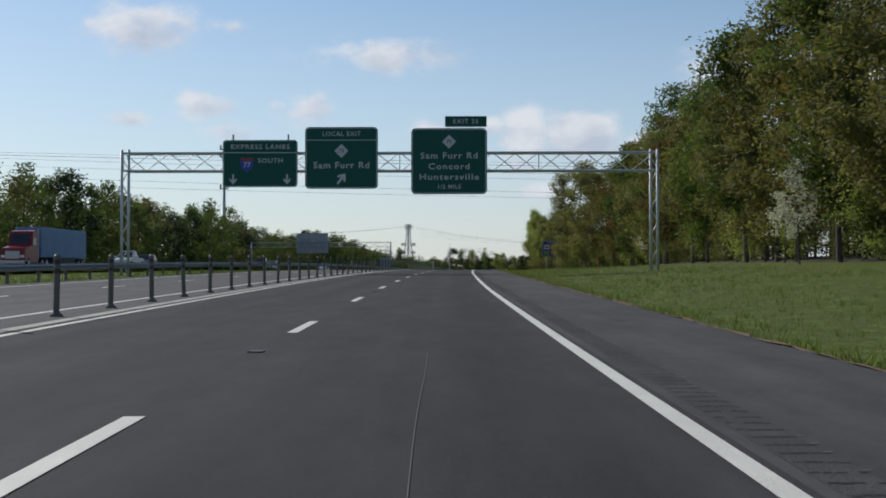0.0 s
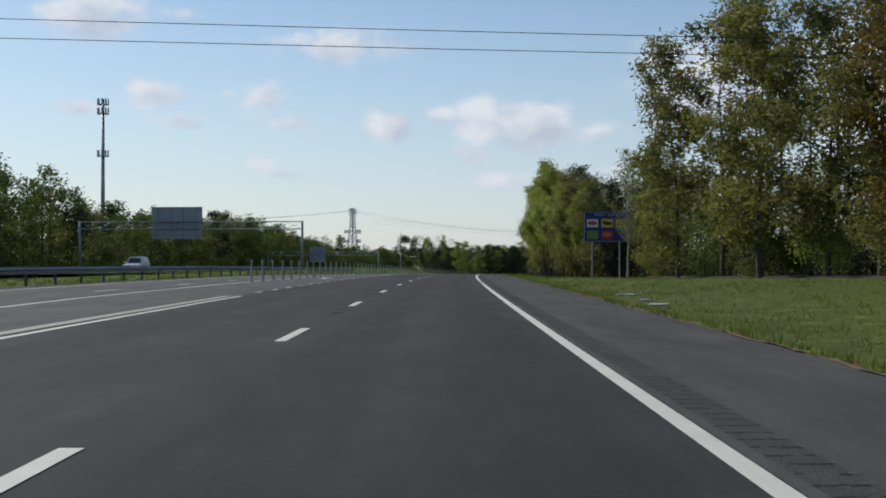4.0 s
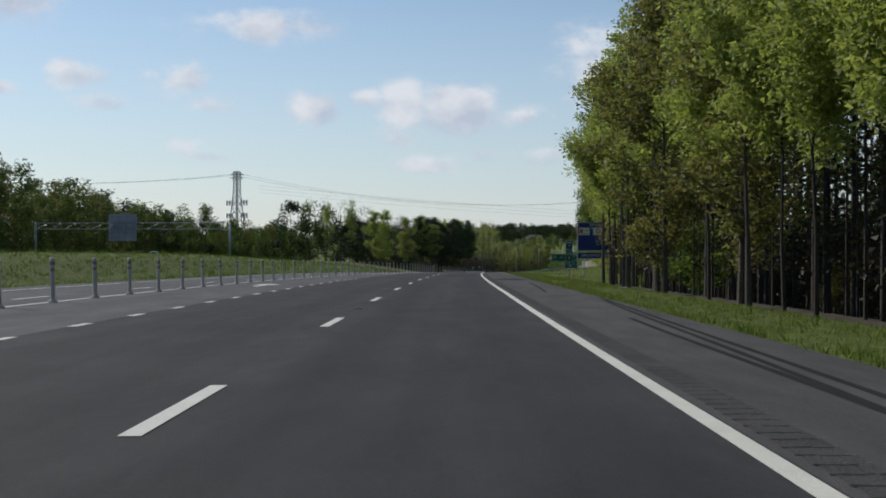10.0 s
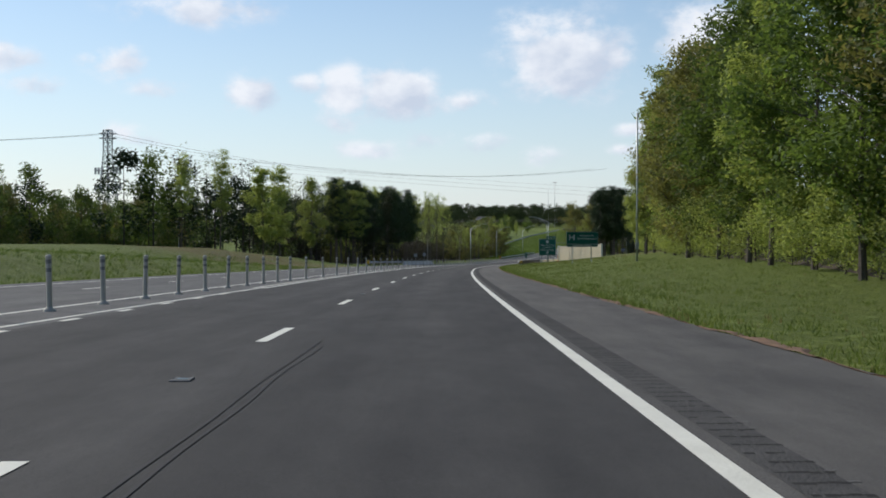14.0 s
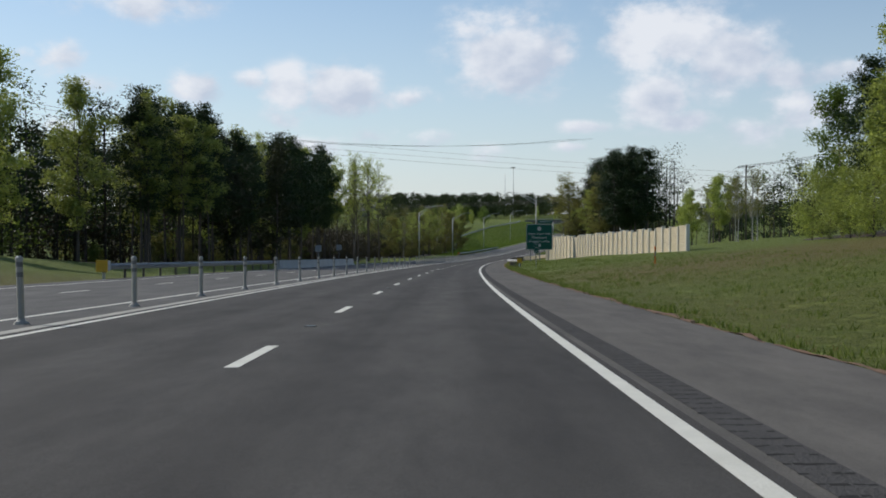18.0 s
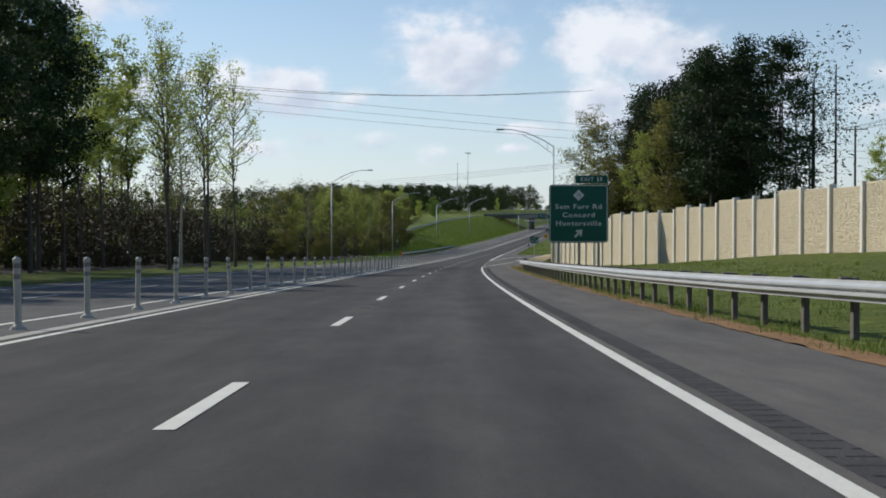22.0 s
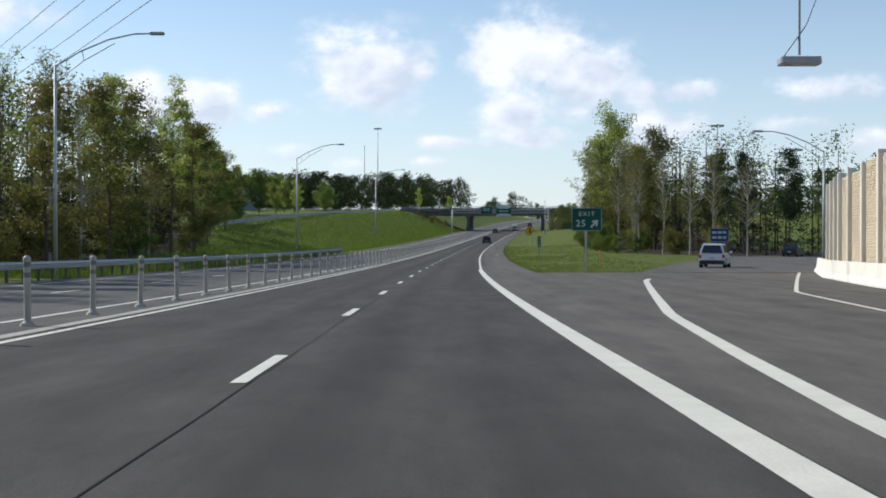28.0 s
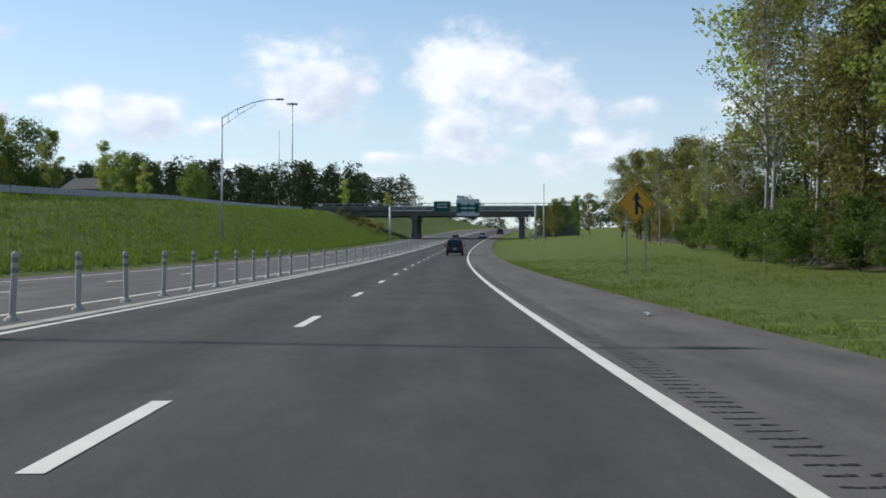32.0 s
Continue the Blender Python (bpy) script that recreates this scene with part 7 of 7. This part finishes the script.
for a, l0, l1, s0, s1 in ((0, 3.2, 3.7, 205, 262), (1, 3.7, 4.2, 212, 268), (2, 2.4, 3.6, 311, 362), (3, 3.1, 4.3, 345, 372), (4, 3.5, 4.4, 347, 374), (8, 3.3, 3.8, 380, 400)):
    wander("rubber_mark", lambda s, l0=l0, l1=l1, s0=s0, s1=s1: l0 + (l1 - l0) * (s - s0) / (s1 - s0), s0, s1, .1, M_STAIN, .15, .05, 1.5, 10 + a, tar)
for a, l0, s0, s1 in ((5, -3.2, 222, 300), (6, -4.6, 232, 306), (7, -2.9, 255, 330)):
    wander("rubber_mark", lambda s, l0=l0, s0=s0: l0 - 1.2 * (s - s0) / 80, s0, s1, .2, M_STAIN, .2, .04, 2, 10 + a, tar)
for k, (s0, l0, l1) in enumerate(((1042, -5.6, 3.6), (1129, -5.6, 1.4), (959.5, -3, 1.0))):
    vs, fs = [], []
    for i in range(21):
        l = l0 + (l1 - l0) * i / 20
        d = .25 * noise.noise(Vector((l * .8, k * 5, 0)))
        vs += [at(s0 + d, l, .005), at(s0 + d + .07, l, .005)]
    fs = [(2 * i, 2 * i + 2, 2 * i + 3, 2 * i + 1) for i in range(20)]
    part("tar_joint", mesh_of("tar_joint", vs, fs, M_TAR), None, tar)
for k_ in range(5):
    wander("tar_line", 1.83 + .028 * k_, 188 + 2 * k_, 204 - k_, .011, M_TAR, .02, .9, .5, 40 + k_, tar, .009)
M_PATCH = plain("asphalt_patch", (.022, .022, .022), (.034, .034, .034), 1.5, .95, 0, 0, 40, .08)
part("asphalt_patch", ribbon("asphalt_patch", -.9, 2.0 - .3, 432, 439, .004, M_PATCH, 3), None, tar)
M_SWATH = plain("dark_asphalt", (.03, .03, .03), (.05, .0495, .049), .5, .95, 0, 0, 40, .06)
part("dark_swath", ribbon("dark_swath", lambda s: float(np.interp(s, [256, 268, 288, 293, 304, 311], [-3.2, -5.7, -5.75, -4.6, -3.1, -2.4])), lambda s: -2.05 + .12 * noise.noise(Vector((s * .4, 3, 0))), 256, 311, .0035, M_SWATH, 1.0, 2), None, tar)
part("shoulder_stain", ribbon("shoulder_stain", lambda s: 2.6 + .3 * math.sin(s * .9), lambda s: 4.2 + .2 * math.sin(s * 1.7), 408, 414, .004, M_STAIN, .5), None, tar)


M_CAST = plain("worn_casting", (.10, .10, .098), (.19, .19, .18), 30, .8, 0, 0, 60, .2)
M_LENS = plain("reflector_lens", (.05, .10, .10), (.09, .15, .15), 20, .4)


def road_stud(s):
    root = thing("road_stud", stand(s, -1.83, 0), "low steel casting of a lane reflector set in the asphalt", "road stud", "lane reflectors")
    part("casting", tube(boxm(-.09, .09, -.14, -.04, 0, .016, bevel=.005), (-.08, .02, .006), (-.08, .16, .006), .014, .01, 6), M_CAST, root)
    part("casting", boxm(-.08, -.05, -.02, .16, 0, .014), M_CAST, root)
    part("casting", boxm(.05, .08, -.02, .16, 0, .014), M_CAST, root)
    part("reflector", boxm(-.05, .05, -.01, .06, .0, .015), M_LENS, root)
    return root


stud = road_stud(PH + 5.7)
for k in range(1, 34):
    s_ = PH + 24.384 * k + (5.7 if k < 12 or k > 31 else 16.5)
    copy_thing(stud, stand(s_, -1.83))

# flattened arrows on the weaving lane
for s0 in (215, 326, 392):
    pts = [(-.12, -3), (.12, -3), (.12, .6), (.55, .2), (.55, .9), (0, 3), (-.55, .9), (-.55, .2), (-.12, .6)]
    part("lane_arrow", mesh_of("lane_arrow", [at(s0 + y, -7.9 + x - .04 * y, .006) for x, y in pts], [tuple(range(9))], M_PAINT), None, marks)

# scraps beside the road
M_LITTER = plain("litter_white", (.6, .6, .58), (.75, .75, .72), 4, .7)
for s_, l_, w_ in ((166, 5.6, .5), (170, 5.9, .35), (176, 6.2, .7), (328, 6.4, .35), (398, 8.2, .4), (1118, 3.9, .12), (1046, 2.2, .12)):
    root = thing("litter", stand(s_, l_, max(rise(s_, l_), 0) if l_ < 4.6 else rise(s_, l_) + .02, 30), "pale crumpled scrap lying at the roadside", "litter", "scraps beside the road")
    bm = bmesh.new()
    box(bm, -w_ / 2, w_ / 2, -.06, .06, 0, .05, bevel=.015)
    for v in bm.verts:
        v.co += Vector((r4.uniform(-.03, .03), r4.uniform(-.03, .03), r4.uniform(-.0, .03)))
    part("scrap", bm, M_LITTER, root)

# ================= verge: clay edge, dead grass, tufts =================


def verge_strip(name, s0, s1, mat, lo, hi, label, seed):
    f0 = lambda s: pave_edge(s) - .05 + .12 * noise.noise(Vector((s * .6, seed, 0)))
    f1 = lambda s: pave_edge(s) + lo + (hi - lo) * (.5 + .5 * noise.noise(Vector((s * .22, seed + 9, 0)))) + .28 * noise.noise(Vector((s * 1.3, seed, 3))) + .16 * noise.noise(Vector((s * 3.1, seed, 5)))
    n = int((s1 - s0) / .4)
    vs, fs = [], []
    for i in range(n + 1):
        s = s0 + (s1 - s0) * i / n
        a, b = f0(s), max(f1(s), f0(s) + .015)
        for j in range(4):
            l = a + (b - a) * j / 3
            vs.append(at(s, l, (.012 if j < 3 else -.02) + (rise(s, max(l, 5.01)) + .05 if l > 5.0 else 0) + .03 * noise.noise(Vector((s * 2, l * 3, seed)))))
    for i in range(n):
        for j in range(3):
            k = i * 4 + j
            fs.append((k, k + 1, k + 5, k + 4))
    tagged(new(name, mesh_of(name, vs, fs, mat)), label, "ground", kind="structure")


def pave_edge(s):
    return pave_right(s) if s < 1028 else 4.9


M_STRAW = plain("dead_grass", (.17, .085, .035), (.34, .19, .075), 2.5, .95, 0, .8, 14)
verge_strip("verge_clay", -20, 230, M_CLAY, -.42, .5, "eroded red clay edge of the shoulder", 1)
verge_strip("verge_clay_middle", 440, 762, M_CLAY, -.38, .58, "eroded red clay edge below the grass bank", 2)
verge_strip("verge_straw", 762, 892, M_STRAW, .35, 1.0, "dead orange grass beneath the guardrail", 3)


def tufts(name, areas, count, mat_colors, label, hmin, hmax, seed):
    r = np.random.default_rng(seed)
    m = Mat(name + "_blades", .8, 0, .2)
    c = m.mix(m.island(), *mat_colors)
    m.color(c)
    tr, mx = m.n("ShaderNodeBsdfTranslucent"), m.n("ShaderNodeMixShader")
    m.link(c, tr.inputs[0])
    mx.inputs[0].default_value = .35
    m.link(m.b.outputs[0], mx.inputs[1])
    m.link(tr.outputs[0], mx.inputs[2])
    m.link(mx.outputs[0], m.t.nodes["Material Output"].inputs[0])
    tot = sum(a[4] for a in areas)
    base, hs = [], []
    for s0, s1, l0, l1, wgt in areas:
        for i in range(int(count * wgt / tot)):
            s = r.uniform(s0, s1)
            u = r.random() ** 1.6
            e0 = pave_edge(s) + .1 if l0 is None else l0
            l = e0 + (l1 - e0) * u
            q = noise.noise(Vector((s * .55, l * .8, seed)))
            if q < -.15 and r.random() < .8:
                continue
            p = at(s, l, rise(s, l) if abs(l) > 5 else -.02)
            base.append(p)
            hs.append(r.uniform(hmin, hmax) * (1 + 1.1 * max(0, q)))
    n = 5
    P = np.repeat(np.array([tuple(v) for v in base]), n, 0)
    H = np.repeat(np.array(hs), n)[:, None]
    k = len(P)
    P = P + np.concatenate([r.normal(0, .5, (k, 2)) * H, np.zeros((k, 1))], 1)
    ang = r.uniform(0, 6.28, k)
    side = np.stack([np.cos(ang), np.sin(ang), np.zeros(k)], 1) * H * .10
    tip = np.concatenate([r.normal(0, .5, (k, 2)) * H, H * r.uniform(.6, 1.1, (k, 1))], 1)
    low = np.array([0, 0, .03])
    V = np.stack([P - side - low, P + side - low, P + tip], 1).reshape(-1, 3)
    me = bpy.data.meshes.new(name)
    me.vertices.add(k * 3)
    me.vertices.foreach_set("co", V.ravel())
    me.loops.add(k * 3)
    me.loops.foreach_set("vertex_index", np.arange(k * 3, dtype=np.int32))
    me.polygons.add(k)
    me.polygons.foreach_set("loop_start", np.arange(0, k * 3, 3, dtype=np.int32))
    me.update(calc_edges=True)
    me.materials.append(m.m)
    tagged(new(name, me), label, "grass", kind="stuff")


tufts("grass_tufts", [(0, 235, None, 20, 1.6), (225, 440, None, 12, 1.5), (440, 760, None, 22, 2.6), (760, 880, None, 16, 1.0), (1030, 1200, None, 18, 1.8)], 90000, ((.085, .135, .018), (.225, .275, .06)), "tufts of spring grass on the right verge", .04, .13, 5)
tufts("median_grass", [(20, 260, -17.9, -30, 1.0), (262, 640, -17.3, -30, 2.0), (1020, 1380, -19, -36, 4.0)], 42000, ((.08, .135, .018), (.19, .25, .045)), "tufts of grass in the median and on the bank", .09, .24, 6)
tufts("bank_grass", [(1020, 1385, -18.5, -40, 1.0)], 26000, ((.10, .165, .02), (.24, .32, .055)), "long bright spring grass on the left bank", .2, .42, 12)
tufts("bank_weeds", [(262, 640, -18, -32, 1.0), (1020, 1385, -18.5, -38, 1.6)], 5000, ((.05, .095, .013), (.12, .18, .03)), "darker weed clumps in the grass of the banks", .12, .26, 14)
tufts("dry_weeds", [(440, 760, None, 20, 1), (760, 890, None, 7, 1.2), (0, 230, None, 9, .5)], 5000, ((.16, .13, .05), (.30, .24, .10)), "dry straw-coloured weeds along the verge", .03, .10, 8)
